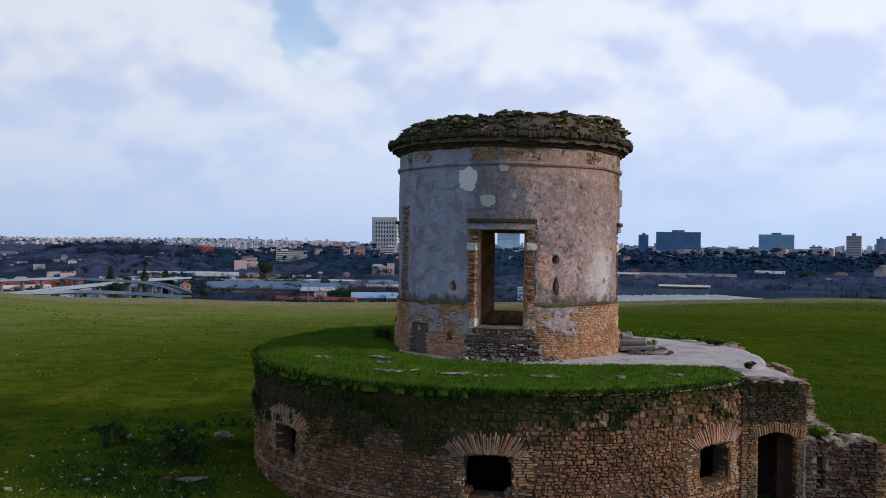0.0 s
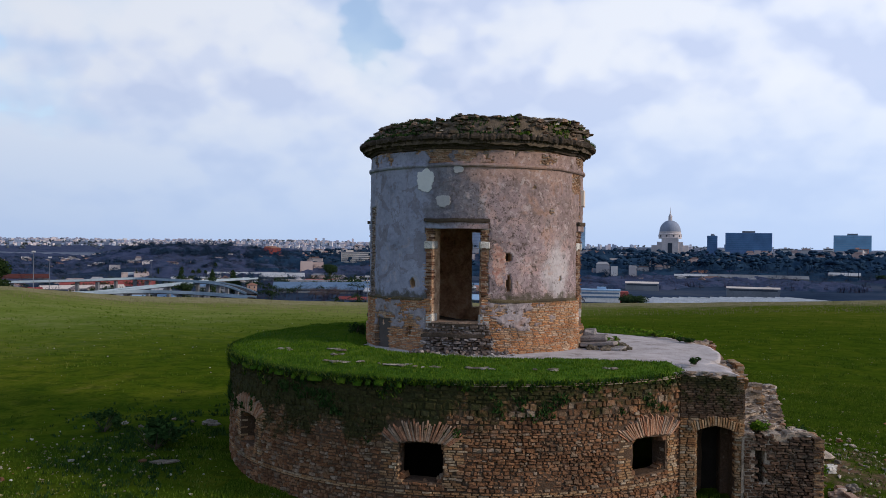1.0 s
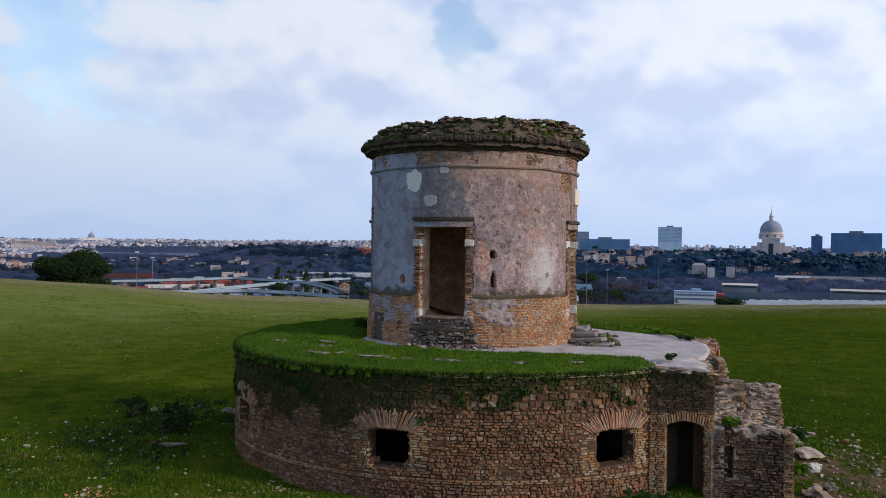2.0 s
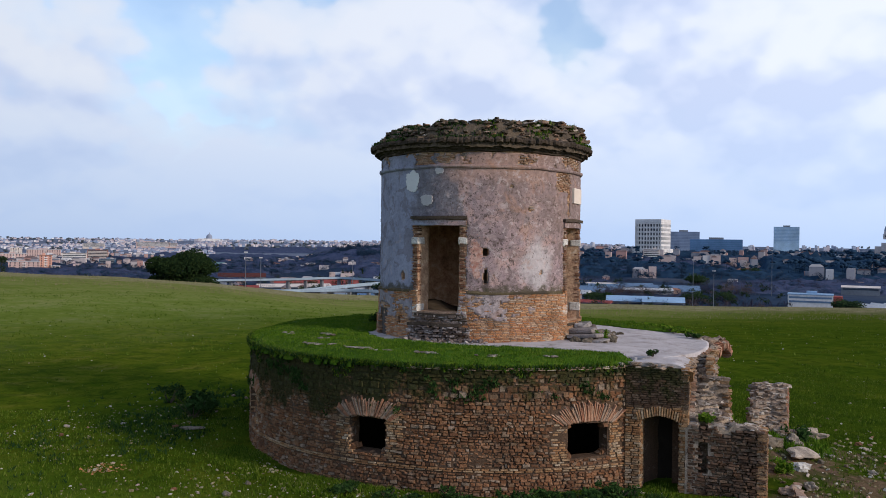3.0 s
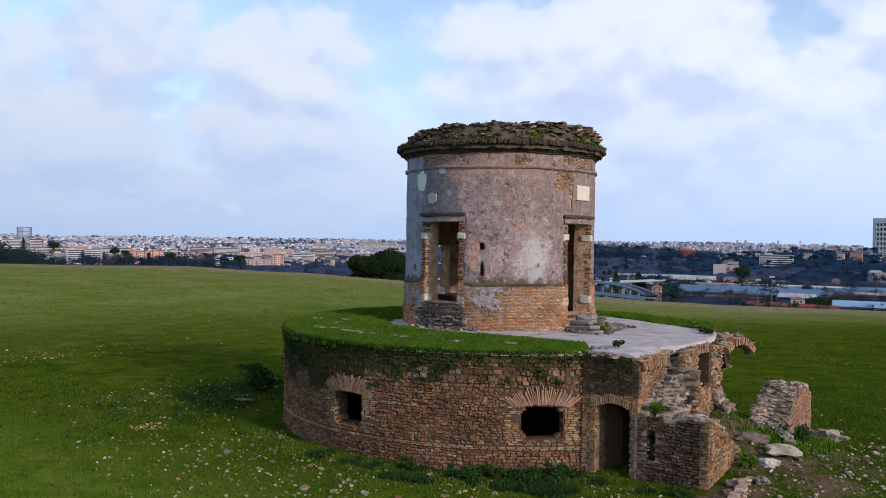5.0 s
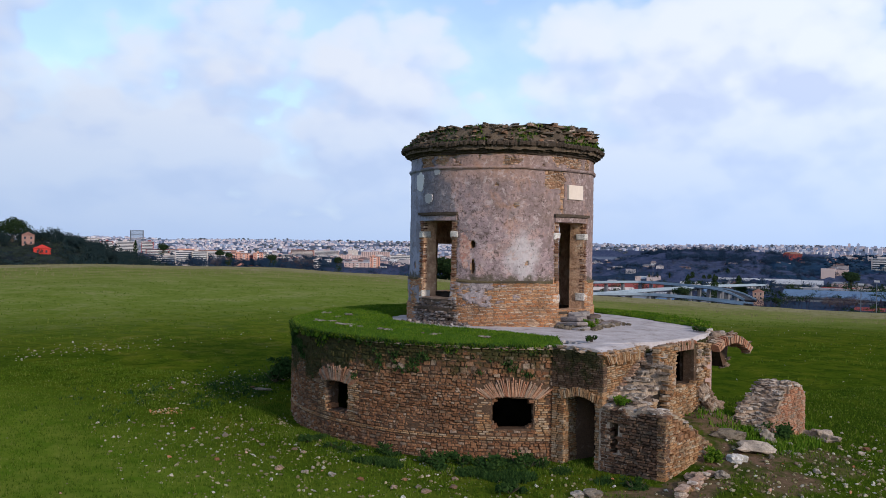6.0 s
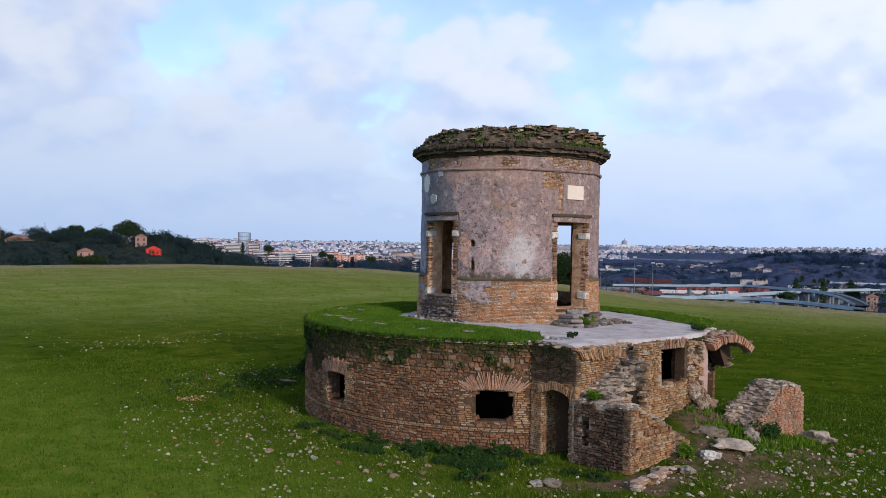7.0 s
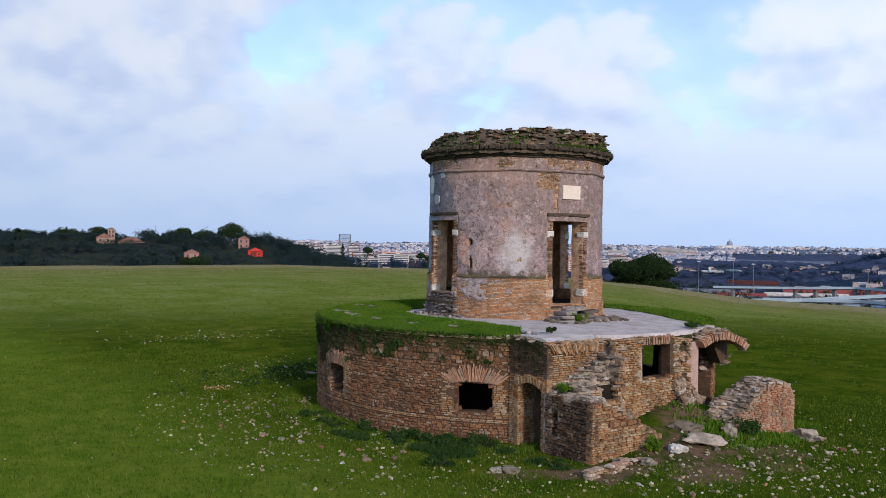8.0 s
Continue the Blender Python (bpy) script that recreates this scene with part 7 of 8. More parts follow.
def tree(x, y, w, top, turn, label="dark evergreen tree with a broad rounded crown"):
    root = far_root("tree", x, y, 0, label, "tree")
    h = top - root.location.z
    rng = random.Random(int(x * 3 + y))
    bm = bmesh.new()
    fork = h - min(w * 0.55, h * 0.6)
    stick(bm, Vector((0, 0, 0)), Vector((0, 0, fork)), w * 0.05 + 0.12, w * 0.035 + 0.06, 8)
    knots = []
    for k in range(9):
        t = 2 * math.pi * k / 9 + rng.uniform(-0.3, 0.3)
        q = w * rng.uniform(0.12, 0.36)
        tip = Vector((math.cos(t) * q, math.sin(t) * q, fork + (h - fork) * rng.uniform(0.25, 0.8) * (1 - 0.5 * q / w)))
        stick(bm, Vector((0, 0, fork * 0.9)), tip, w * 0.02 + 0.04, 0.03)
        knots.append(tip)
    knots.append(Vector((0, 0, h - w * 0.16)))
    limb("trunk", bm, M_BARK, root)
    verts, faces = [], []
    for tip in knots:
        far_leaves(rng, tip, w * rng.uniform(0.16, 0.25), 150, w * 0.028 + 0.05, verts, faces, 0.75)
    far_leaves(rng, Vector((0, 0, fork + (h - fork) * 0.45)), w * 0.42, 420, w * 0.03 + 0.05, verts, faces, min(1.0, (h - fork) / w))
    low = fork - w * 0.1
    while low > h * 0.2 and h > w:
        far_leaves(rng, Vector((rng.uniform(-0.1, 0.1) * w, rng.uniform(-0.1, 0.1) * w, low)), w * rng.uniform(0.34, 0.46), 300, w * 0.03 + 0.05, verts, faces, 0.8)
        low -= w * 0.3
    ob = raw("crown", verts, faces, M_PINE)
    ob.parent = root


def brow_bush(x, y, w, top):
    """A broad, dense evergreen: several trunks under one low dome of foliage."""
    root = far_root("evergreen_bush", x, y, 0, "broad dense dark evergreen bush on the hill's brow", "bush")
    h = top - root.location.z
    rng = random.Random(31)
    bm = bmesh.new()
    lobes = []
    for k in range(26):
        t, q = rng.uniform(0, 6.28), w * 0.36 * math.sqrt(rng.random())
        dome = h * (0.42 + 0.50 * math.sqrt(max(0.0, 1 - (q / (w * 0.47)) ** 2)))
        tip = Vector((math.cos(t) * q, math.sin(t) * q, dome * rng.uniform(0.72, 0.88)))
        lobes.append(tip)
        if k % 3 == 0:
            stick(bm, Vector((tip.x * 0.2, tip.y * 0.2, 0)), tip, 0.28, 0.08)
    limb("trunk", bm, M_BARK, root)
    verts, faces = [], []
    for tip in lobes:
        far_leaves(rng, tip, w * rng.uniform(0.11, 0.16), 620, 0.32, verts, faces, 0.75)
        far_leaves(rng, Vector((tip.x * 1.1, tip.y * 1.1, tip.z * 0.45)), w * 0.14, 380, 0.36, verts, faces, 0.9)
    ob = raw("crown", verts, faces, M_BUSH)
    ob.parent = root


def cypress(x, y, w, top, turn):
    root = far_root("cypress", x, y, 0, "slender dark cypress tree in the plain", "tree", "cypresses in the plain")
    h = top - root.location.z
    rng = random.Random(int(x * 5 + y))
    bm = bmesh.new()
    stick(bm, Vector((0, 0, 0)), Vector((0, 0, h * 0.9)), 0.3, 0.05)
    limb("trunk", bm, M_BARK, root)
    verts, faces = [], []
    for k in range(16):
        s = (k + 0.5) / 16
        far_leaves(rng, Vector((0, 0, h * (0.12 + 0.86 * s))), w * 0.5 * min(1, 3.2 * (1 - s)) * (0.8 + 0.2 * rng.random()), 60, w * 0.09, verts, faces, 1.5)
    ob = raw("crown", verts, faces, M_PINE)
    ob.parent = root


def bare_tree(x, y, w, top, turn):
    root = far_root("bare_tree", x, y, 0, "leafless winter tree with fine grey-brown twigs", "tree", "leafless trees in the plain")
    h = top - root.location.z
    rng = random.Random(int(x * 7 + y))
    bm = bmesh.new()
    stick(bm, Vector((0, 0, 0)), Vector((0, 0, h * 0.5)), 0.3, 0.18)
    verts, faces = [], []
    for k in range(11):
        t = 2 * math.pi * k / 11 + rng.uniform(-0.3, 0.3)
        q = w * rng.uniform(0.18, 0.46)
        tip = Vector((math.cos(t) * q, math.sin(t) * q, h * rng.uniform(0.55, 0.92) - q * 0.25))
        stick(bm, Vector((0, 0, h * rng.uniform(0.25, 0.5))), tip, 0.13, 0.04, 5)
        for j in range(70):
            c = tip + Vector((rng.gauss(0, 1), rng.gauss(0, 1), rng.gauss(0, 0.7))) * w * 0.10
            u = (Vector((c.x, c.y, 0)) * 0.3 + Vector((rng.gauss(0, 1), rng.gauss(0, 1), abs(rng.gauss(1.0, 0.8))))).normalized() * w * rng.uniform(0.06, 0.13)
            s = u.orthogonal().normalized() * w * 0.007
            i = len(verts)
            verts += [c - s, c + s, c + u]
            faces.append((i, i + 1, i + 2))
    limb("trunk", bm, M_BARK, root)
    ob = raw("twig_crown", verts, faces, M_TWIG)
    ob.parent = root


def mast(x, y, w, top, turn):
    root = far_root("lamp_mast", x, y, turn, "tall slim steel lighting mast", "mast", "lighting masts")
    h = top - root.location.z
    bm = bmesh.new()
    stick(bm, Vector((0, 0, 0)), Vector((0, 0, h)), 0.20, 0.11, 8)
    pole = limb("pole", bm, PAINT["steel"], root)
    limb("lamp_head", box(bmesh.new(), -0.9, 0.9, -0.3, 0.3, h - 0.1, h + 0.6, 0.08), PAINT["white"], pole)


def square_palace():
    """White cubic palace with six storeys of nine arches on each side."""
    root = far_root("arcaded_palace", -119, 1683, 4.5 - 21, "white cubic palace with rows of round arches", "building")
    base, h, s = 6.5 - root.location.z, 63.0 - root.location.z, 52.0
    # dark box stands in for the shade behind the arches
    limb("core", box(bmesh.new(), -s / 2 + 3.0, s / 2 - 3.0, -s / 2 + 3.0, s / 2 - 3.0, 0, h - 1), M_GLAZE, root, "core box behind the arches, coloured dark as shade")
    limb("attic", box(bmesh.new(), -s / 2, s / 2, -s / 2, s / 2, h - 6.5, h, 0.2), PAINT["stone"], root)
    limb("podium", box(bmesh.new(), -s / 2 - 4, s / 2 + 4, -s / 2 - 4, s / 2 + 4, 0, base, 0.3), PAINT["stone"], root)
    cw, ch = s / 9, (h - 6.5 - base) / 6
    ow, oh = cw * 0.30, ch * 0.52
    bm, cx, z0 = bmesh.new(), 0.0, 0.0
    arc = [(cx + ow, z0 + 0.6)] + [(cx + ow * math.cos(t), z0 + oh + ow * math.sin(t)) for t in [math.pi * k / 8 for k in range(9)]] + [(cx - ow, z0 + 0.6)]
    rows = []
    for yy in (-s / 2, -s / 2 + 3.0):
        rows.append([bm.verts.new((p[0], yy, p[1])) for p in arc])
    for k in range(len(arc) - 1):
        bm.faces.new((rows[0][k], rows[0][k + 1], rows[1][k + 1], rows[1][k]))
    yy = -s / 2
    c = [bm.verts.new((cx + a * cw / 2, yy, z0 + b)) for a, b in ((1, 0), (1, ch), (0, ch), (-1, ch), (-1, 0), (-1, 0.6), (1, 0.6))]
    f = rows[0]
    bm.faces.new([c[6], c[1], c[2]] + list(reversed(f[:6])))
    bm.faces.new([c[2], c[3], c[5]] + list(reversed(f[5:])))
    bm.faces.new((c[0], c[6], f[0], f[-1], c[5], c[4]))
    me = bpy.data.meshes.new("arch_bay")
    bm.to_mesh(me)
    bm.free()
    me.materials.append(PAINT["stone"])
    for k in range(4):
        for i in range(9):
            for j in range(6):
                ob = new("arch_bay", me)
                ob.parent = root
                ob.matrix_basis = Matrix.Rotation(math.pi / 2 * k, 4, "Z") @ Matrix.Translation((-s / 2 + (i + 0.5) * cw, 0, base + j * ch))


def domed_church():
    root = far_root("domed_church", 289, 1588, -10, "pale stone church with a large grey dome and lantern", "church")
    z = lambda v: v - root.location.z
    limb("nave", box(bmesh.new(), -23, 23, -22, 24, 0, z(22), 0.3), PAINT["pale_stone"], root)
    limb("transept", box(bmesh.new(), -15, 15, -27, 28, 0, z(30), 0.3), PAINT["pale_stone"], root)
    limb("portal", box(bmesh.new(), -4, 4, -27.6, -26.8, 0, z(20), 0.1), M_GLAZE, root, "dark tall portal")
    for sx in (-1, 1):
        limb("side_chapel", box(bmesh.new(), sx * 27 - 6, sx * 27 + 6, -12, 16, 0, z(16), 0.3), PAINT["pale_stone"], root)

    def turned(name, prof, paint, n=32, label=""):
        bm = bmesh.new()
        rings = [[bm.verts.new((r * math.cos(2 * math.pi * k / n), r * math.sin(2 * math.pi * k / n), zz)) for k in range(n)] for r, zz in prof]
        for a, b in zip(rings, rings[1:]):
            for k in range(n):
                bm.faces.new((a[k], a[(k + 1) % n], b[(k + 1) % n], b[k]))
        bm.faces.new(rings[-1])
        limb(name, bm, PAINT[paint], root, label)

    turned("drum", [(20.5, z(28)), (20.5, z(36)), (21.2, z(36.5)), (19.5, z(38)), (19.5, z(41))], "pale_stone")
    turned("dome", [(19.2 * math.cos(radians(t)), z(41) + 21 * math.sin(radians(t))) for t in range(0, 84, 6)], "dome", 32, "smooth grey lead dome")
    turned("lantern", [(3.4, z(61)), (3.4, z(68)), (4.0, z(68.6)), (2.4, z(71)), (0.9, z(75)), (0.35, z(80)), (0.15, z(87))], "pale_stone", 16)
    for k in range(10):
        t = 2 * math.pi * k / 10
        c = Vector((20.6 * math.cos(t), 20.6 * math.sin(t), 0))
        bm = bmesh.new()
        box(bm, -1.2, 1.2, -0.3, 0.3, z(31.5), z(34.5), 0, 0, Matrix.Translation(c) @ Matrix.Rotation(t + math.pi / 2, 4, "Z"))
        limb("window", bm, M_GLAZE, root)


def gas_holder():
    root = far_root("gas_holder", -1934, 1186, 0, "tall open lattice frame of an old gas holder", "gas holder")
    h = 29 - root.location.z
    for k in range(20):
        t = 2 * math.pi * k / 20
        bm = bmesh.new()
        stick(bm, Vector((16 * math.cos(t), 16 * math.sin(t), 0)), Vector((16 * math.cos(t), 16 * math.sin(t), h)), 0.5, 0.5, 5)
        limb("column", bm, PAINT["steel"], root)
    for j in range(5):
        bm = bmesh.new()
        for k in range(20):
            a, b = 2 * math.pi * k / 20, 2 * math.pi * (k + 1) / 20
            zz = h * (0.4 + 0.15 * j) - 0.4
            stick(bm, Vector((16 * math.cos(a), 16 * math.sin(a), zz)), Vector((16 * math.cos(b), 16 * math.sin(b), zz)), 0.35, 0.35, 4)
        limb("ring_girder", bm, PAINT["steel"], root)


def far_dome():
    root = far_root("domed_basilica", -2343, 3571, 34, "hazy far basilica with a high dome", "church")
    h = 34 - root.location.z
    limb("nave", box(bmesh.new(), -50, 50, -20, 20, 0, h - 8), PAINT["stone"], root)
    bm = bmesh.new()
    bmesh.ops.create_uvsphere(bm, u_segments=16, v_segments=10, radius=14)
    bmesh.ops.translate(bm, vec=(0, 0, h), verts=bm.verts)
    stick(bm, Vector((0, 0, 0)), Vector((0, 0, h)), 14, 14, 16)
    stick(bm, Vector((0, 0, h + 13)), Vector((0, 0, h + 25)), 2.5, 0.4, 8)
    limb("dome", bm, PAINT["dome"], root)


def road_deck(points, width, label, z0):
    root = thing("viaduct", label, "viaduct", "road viaducts in the plain", at=(points[0][0], points[0][1], land(points[0][0], points[0][1])))
    line, pts = [], [Vector((p[0], p[1], p[2])) for p in points]
    for k in range(len(pts) - 1):
        a, b, c, d = pts[max(k - 1, 0)], pts[k], pts[k + 1], pts[min(k + 2, len(pts) - 1)]
        for s in [i / 10 for i in range(10)]:
            line.append(0.5 * ((2 * b) + (c - a) * s + (2 * a - 5 * b + 4 * c - d) * s * s + (3 * b - a - 3 * c + d) * s ** 3))
    line.append(pts[-1])

    def ribbon(name, o0, o1, up0, up1, paint):
        verts, faces = [], []
        for k, p in enumerate(line):
            t = (line[min(k + 1, len(line) - 1)] - line[max(k - 1, 0)]).normalized()
            n = Vector((t.y, -t.x, 0)).normalized()
            verts += [p + n * o + Vector((0, 0, u)) for o, u in ((o0, up0), (o1, up0), (o1, up1), (o0, up1))]
        for k in range(len(line) - 1):
            for s in range(4):
                i, j = k * 4 + s, k * 4 + (s + 1) % 4
                faces.append((i, j, j + 4, i + 4))
        ob = raw(name, verts, faces, paint, root)
        ob.matrix_parent_inverse = pose(*root.location).inverted()

    ribbon("deck", -width / 2, width / 2, -0.9, 0.0, M_TARMAC)
    ribbon("parapet", -width / 2 - 0.3, -width / 2 + 0.1, -0.5, 0.9, PAINT["railing"])
    ribbon("parapet", width / 2 - 0.1, width / 2 + 0.3, -0.5, 0.9, PAINT["railing"])
    for p in line[3::7]:
        g = land(p.x, p.y)
        if p.z - g > 2.5:
            bm = bmesh.new()
            box(bm, p.x - 1.2, p.x + 1.2, p.y - 1.2, p.y + 1.2, g - 1, p.z - 1.3, 0.2)
            part("pier", bm, PAINT["grey"], root)


def joined_boxes(name, label, spots, material, kind="stuff", roofs=False):
    """Many small far blocks, one mesh."""
    verts, faces = [], []
    for x, y, z, w, d, h, t in spots:
        m = pose(x, y, z, 0, 0, t)
        i = len(verts)
        if roofs:
            loc = ((-w / 2, -d / 2, 0), (w / 2, -d / 2, 0), (w / 2, d / 2, 0), (-w / 2, d / 2, 0), (-w * 0.3, 0, h), (w * 0.3, 0, h))
            fs = ((0, 1, 5, 4), (1, 2, 5), (2, 3, 4, 5), (3, 0, 4))
        else:
            loc = [(a * w / 2, b * d / 2, c * h) for c in (0, 1) for a, b in ((-1, -1), (1, -1), (1, 1), (-1, 1))]
            fs = ((4, 5, 6, 7), (0, 1, 5, 4), (1, 2, 6, 5), (2, 3, 7, 6), (3, 0, 4, 7))
        verts += [m @ Vector(p) for p in loc]
        faces += [tuple(i + k for k in f) for f in fs]
    ob = raw(name, verts, faces, material, None, "", kind)
    return tagged(ob, label, "buildings")


def island_paint(name, stops):
    k = Mat(name, 0.85)
    col = k.ramp(k.pos.outputs["Random Per Island"], stops)
    return k.done(k.mix(k.math("MULTIPLY", k.noise(0.12, 4), 0.3), col, (0.2, 0.2, 0.22), "MULTIPLY"))


M_CITY = island_paint("city_walls", [(0.0, (0.30, 0.31, 0.36)), (0.3, (0.48, 0.46, 0.47)), (0.55, (0.55, 0.44, 0.41)), (0.75, (0.45, 0.27, 0.24)), (0.9, (0.62, 0.60, 0.60)), (1.0, (0.70, 0.70, 0.72))])
M_CITYROOF = island_paint("city_roofs", [(0.0, (0.14, 0.09, 0.08)), (0.4, (0.20, 0.14, 0.13)), (0.7, (0.20, 0.20, 0.22)), (1.0, (0.42, 0.41, 0.42))])


# walls and roofs beyond 2200 m are tinted bluish and pale as haze
M_HAZYCITY = island_paint("hazed_city_walls", [(0.0, (0.24, 0.31, 0.44)), (0.3, (0.36, 0.42, 0.55)), (0.5, (0.58, 0.48, 0.48)), (0.7, (0.66, 0.60, 0.62)), (0.88, (0.74, 0.72, 0.74)), (1.0, (0.84, 0.82, 0.80))])
M_HAZYROOF = island_paint("hazed_city_roofs", [(0.0, (0.22, 0.24, 0.33)), (0.6, (0.33, 0.32, 0.40)), (1.0, (0.40, 0.44, 0.54))])


def city(seed, n, a0, a1, r0, r1, hmin, hmax, dens=-0.1):
    rnd = random.Random(seed)
    walls, roofs = [], []
    while len(walls) < n:
        a, r = rnd.uniform(a0, a1), math.sqrt(rnd.uniform(r0 * r0, r1 * r1))
        p = polar(r, a)
        if r < 960 and 60 < p.x < 340 and p.y > 540:
            continue
        if noise.noise(p * 0.0035) + 0.4 * noise.noise(p * 0.012) < dens:
            continue
        w, d, h = rnd.uniform(7, 22) * (0.75 if r0 > 2200 else 1.0), rnd.uniform(7, 12), rnd.uniform(hmin, hmax)
        t = rnd.choice((0, 90)) + 40 * noise.noise(p * 0.002) + a
        z = land(p.x, p.y) - 1
        walls.append((p.x, p.y, z, w, d, h + 1, t))
        if rnd.random() < 0.6:
            roofs.append((p.x, p.y, z + h + 0.95, w + 1, d + 1, rnd.uniform(1.5, 3.5), t))
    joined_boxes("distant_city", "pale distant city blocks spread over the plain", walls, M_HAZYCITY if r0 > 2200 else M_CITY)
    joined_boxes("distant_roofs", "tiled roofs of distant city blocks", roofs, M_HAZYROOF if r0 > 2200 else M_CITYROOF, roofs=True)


ICO = []
for s in range(6):
    bm = bmesh.new()
    bmesh.ops.create_icosphere(bm, subdivisions=1, radius=1.0)
    rng = random.Random(s)
    for v in bm.verts:
        v.co *= rng.uniform(0.65, 1.2)
    bm.verts.ensure_lookup_table()
    ICO.append((np.array([v.co[:] for v in bm.verts]), np.array([[v.index for v in f.verts] for f in bm.faces])))
    bm.free()


def woods(name, label, n, seed, where, size, material, clumps=5):
    rnd = random.Random(seed)
    vs, fs, c = [], [], 0
    for k in range(n):
        x, y = where(rnd)
        s = size * rnd.uniform(0.6, 1.35)
        z = land(x, y)
        for j in range(clumps):
            co, f = ICO[rnd.randrange(6)]
            q = s * rnd.uniform(0.24, 0.42)
            off = np.array([x + rnd.gauss(0, 0.28) * s, y + rnd.gauss(0, 0.28) * s, z + s * rnd.uniform(0.35, 0.85)])
            vs.append(co * np.array([q, q, q * 0.8]) + off)
            fs.append(f + c)
            c += len(co)
    v, f = np.concatenate(vs), np.concatenate(fs)
    me = bpy.data.meshes.new(name)
    me.vertices.add(len(v))
    me.vertices.foreach_set("co", v.ravel())
    me.loops.add(3 * len(f))
    me.loops.foreach_set("vertex_index", f.ravel())
    me.polygons.add(len(f))
    me.polygons.foreach_set("loop_start", np.arange(0, 3 * len(f), 3))
    me.polygons.foreach_set("loop_total", np.full(len(f), 3))
    me.polygons.foreach_set("use_smooth", [True] * len(f))
    me.update(calc_edges=True)
    ob = link(name, me, material, None, "", "stuff")
    return tagged(ob, label, "woods")


def far_pines(name, label, n, seed, where, size, material):
    """Umbrella pines: a bare trunk and a flat crown of a few ragged lobes."""
    rnd = random.Random(seed)
    vs, fs, c = [], [], 0
    for k in range(n):
        x, y = where(rnd)
        s = size * rnd.uniform(0.6, 1.2)
        z = land(x, y)
        wide = s * rnd.uniform(0.22, 0.36)
        for j in range(7):
            co, f = ICO[rnd.randrange(6)]
            q = wide * (rnd.uniform(0.35, 0.62) if j else 0.06)
            t, d = rnd.uniform(0, 6.28), wide * 0.75 * math.sqrt(rnd.random()) if j else 0.0
            up = s * rnd.uniform(0.82, 0.97) - 0.25 * d if j else s * 0.42
            vs.append(co * np.array([q, q, q * 0.55 if j else s * 0.5]) + np.array([x + math.cos(t) * d, y + math.sin(t) * d, z + up]))
            fs.append(f + c)
            c += len(co)
    ob = raw(name, np.concatenate(vs), [tuple(int(i) for i in q) for q in np.concatenate(fs)], material, None, "", "stuff", True)
    return tagged(ob, label, "woods")


def leafy_woods(name, label, n, seed, where, size, material, per=70, leaf=1.0, loose=1.0):
    """Nearer woods: each tree a few lobes of small leaf clumps."""
    rng = np.random.default_rng(seed)
    rnd = random.Random(seed)
    cs = []
    for k in range(n):
        x, y = where(rnd)
        s = size * rnd.uniform(0.55, 1.35)
        lobes = rng.normal(0, 1, (5, 3)) * np.array([0.24, 0.24, 0.10]) * s + np.array([x, y, land(x, y) + s * 0.68])
        cs.append(lobes[rng.integers(0, 5, per)] + rng.normal(0, 1, (per, 3)) * np.array([0.15, 0.15, 0.13]) * s * loose)
    c = np.concatenate(cs)
    m = len(c)
    u = rng.normal(0, 1, (m, 3))
    u /= np.linalg.norm(u, axis=1)[:, None]
    q = np.cross(u, rng.normal(0, 1, (m, 3)))
    q /= np.linalg.norm(q, axis=1)[:, None]
    a = size * leaf * rng.uniform(0.03, 0.065, (m, 1))
    verts = np.stack([c - u * a, c + q * a * 0.7, c + u * a, c - q * a * 0.7], 1).reshape(-1, 3)
    me = bpy.data.meshes.new(name)
    me.vertices.add(4 * m)
    me.vertices.foreach_set("co", verts.ravel())
    me.loops.add(4 * m)
    me.loops.foreach_set("vertex_index", np.arange(4 * m))
    me.polygons.add(m)
    me.polygons.foreach_set("loop_start", np.arange(0, 4 * m, 4))
    me.polygons.foreach_set("loop_total", np.full(m, 4))
    me.update(calc_edges=True)
    ob = link(name, me, material, None, "", "stuff")
    return tagged(ob, label, "woods")


def canopy_material(name, stops):
    k = Mat(name, 0.95)
    k.b.inputs["Specular IOR Level"].default_value = 0.0
    crowns = k.noise(0.10, 5, 0.75, 0.3)
    stand = k.noise(0.012, 4, 0.6)
    col = k.ramp(k.math("ADD", k.math("MULTIPLY", crowns, 0.65), k.math("MULTIPLY", stand, 0.35)), stops)
    return k.done(col)


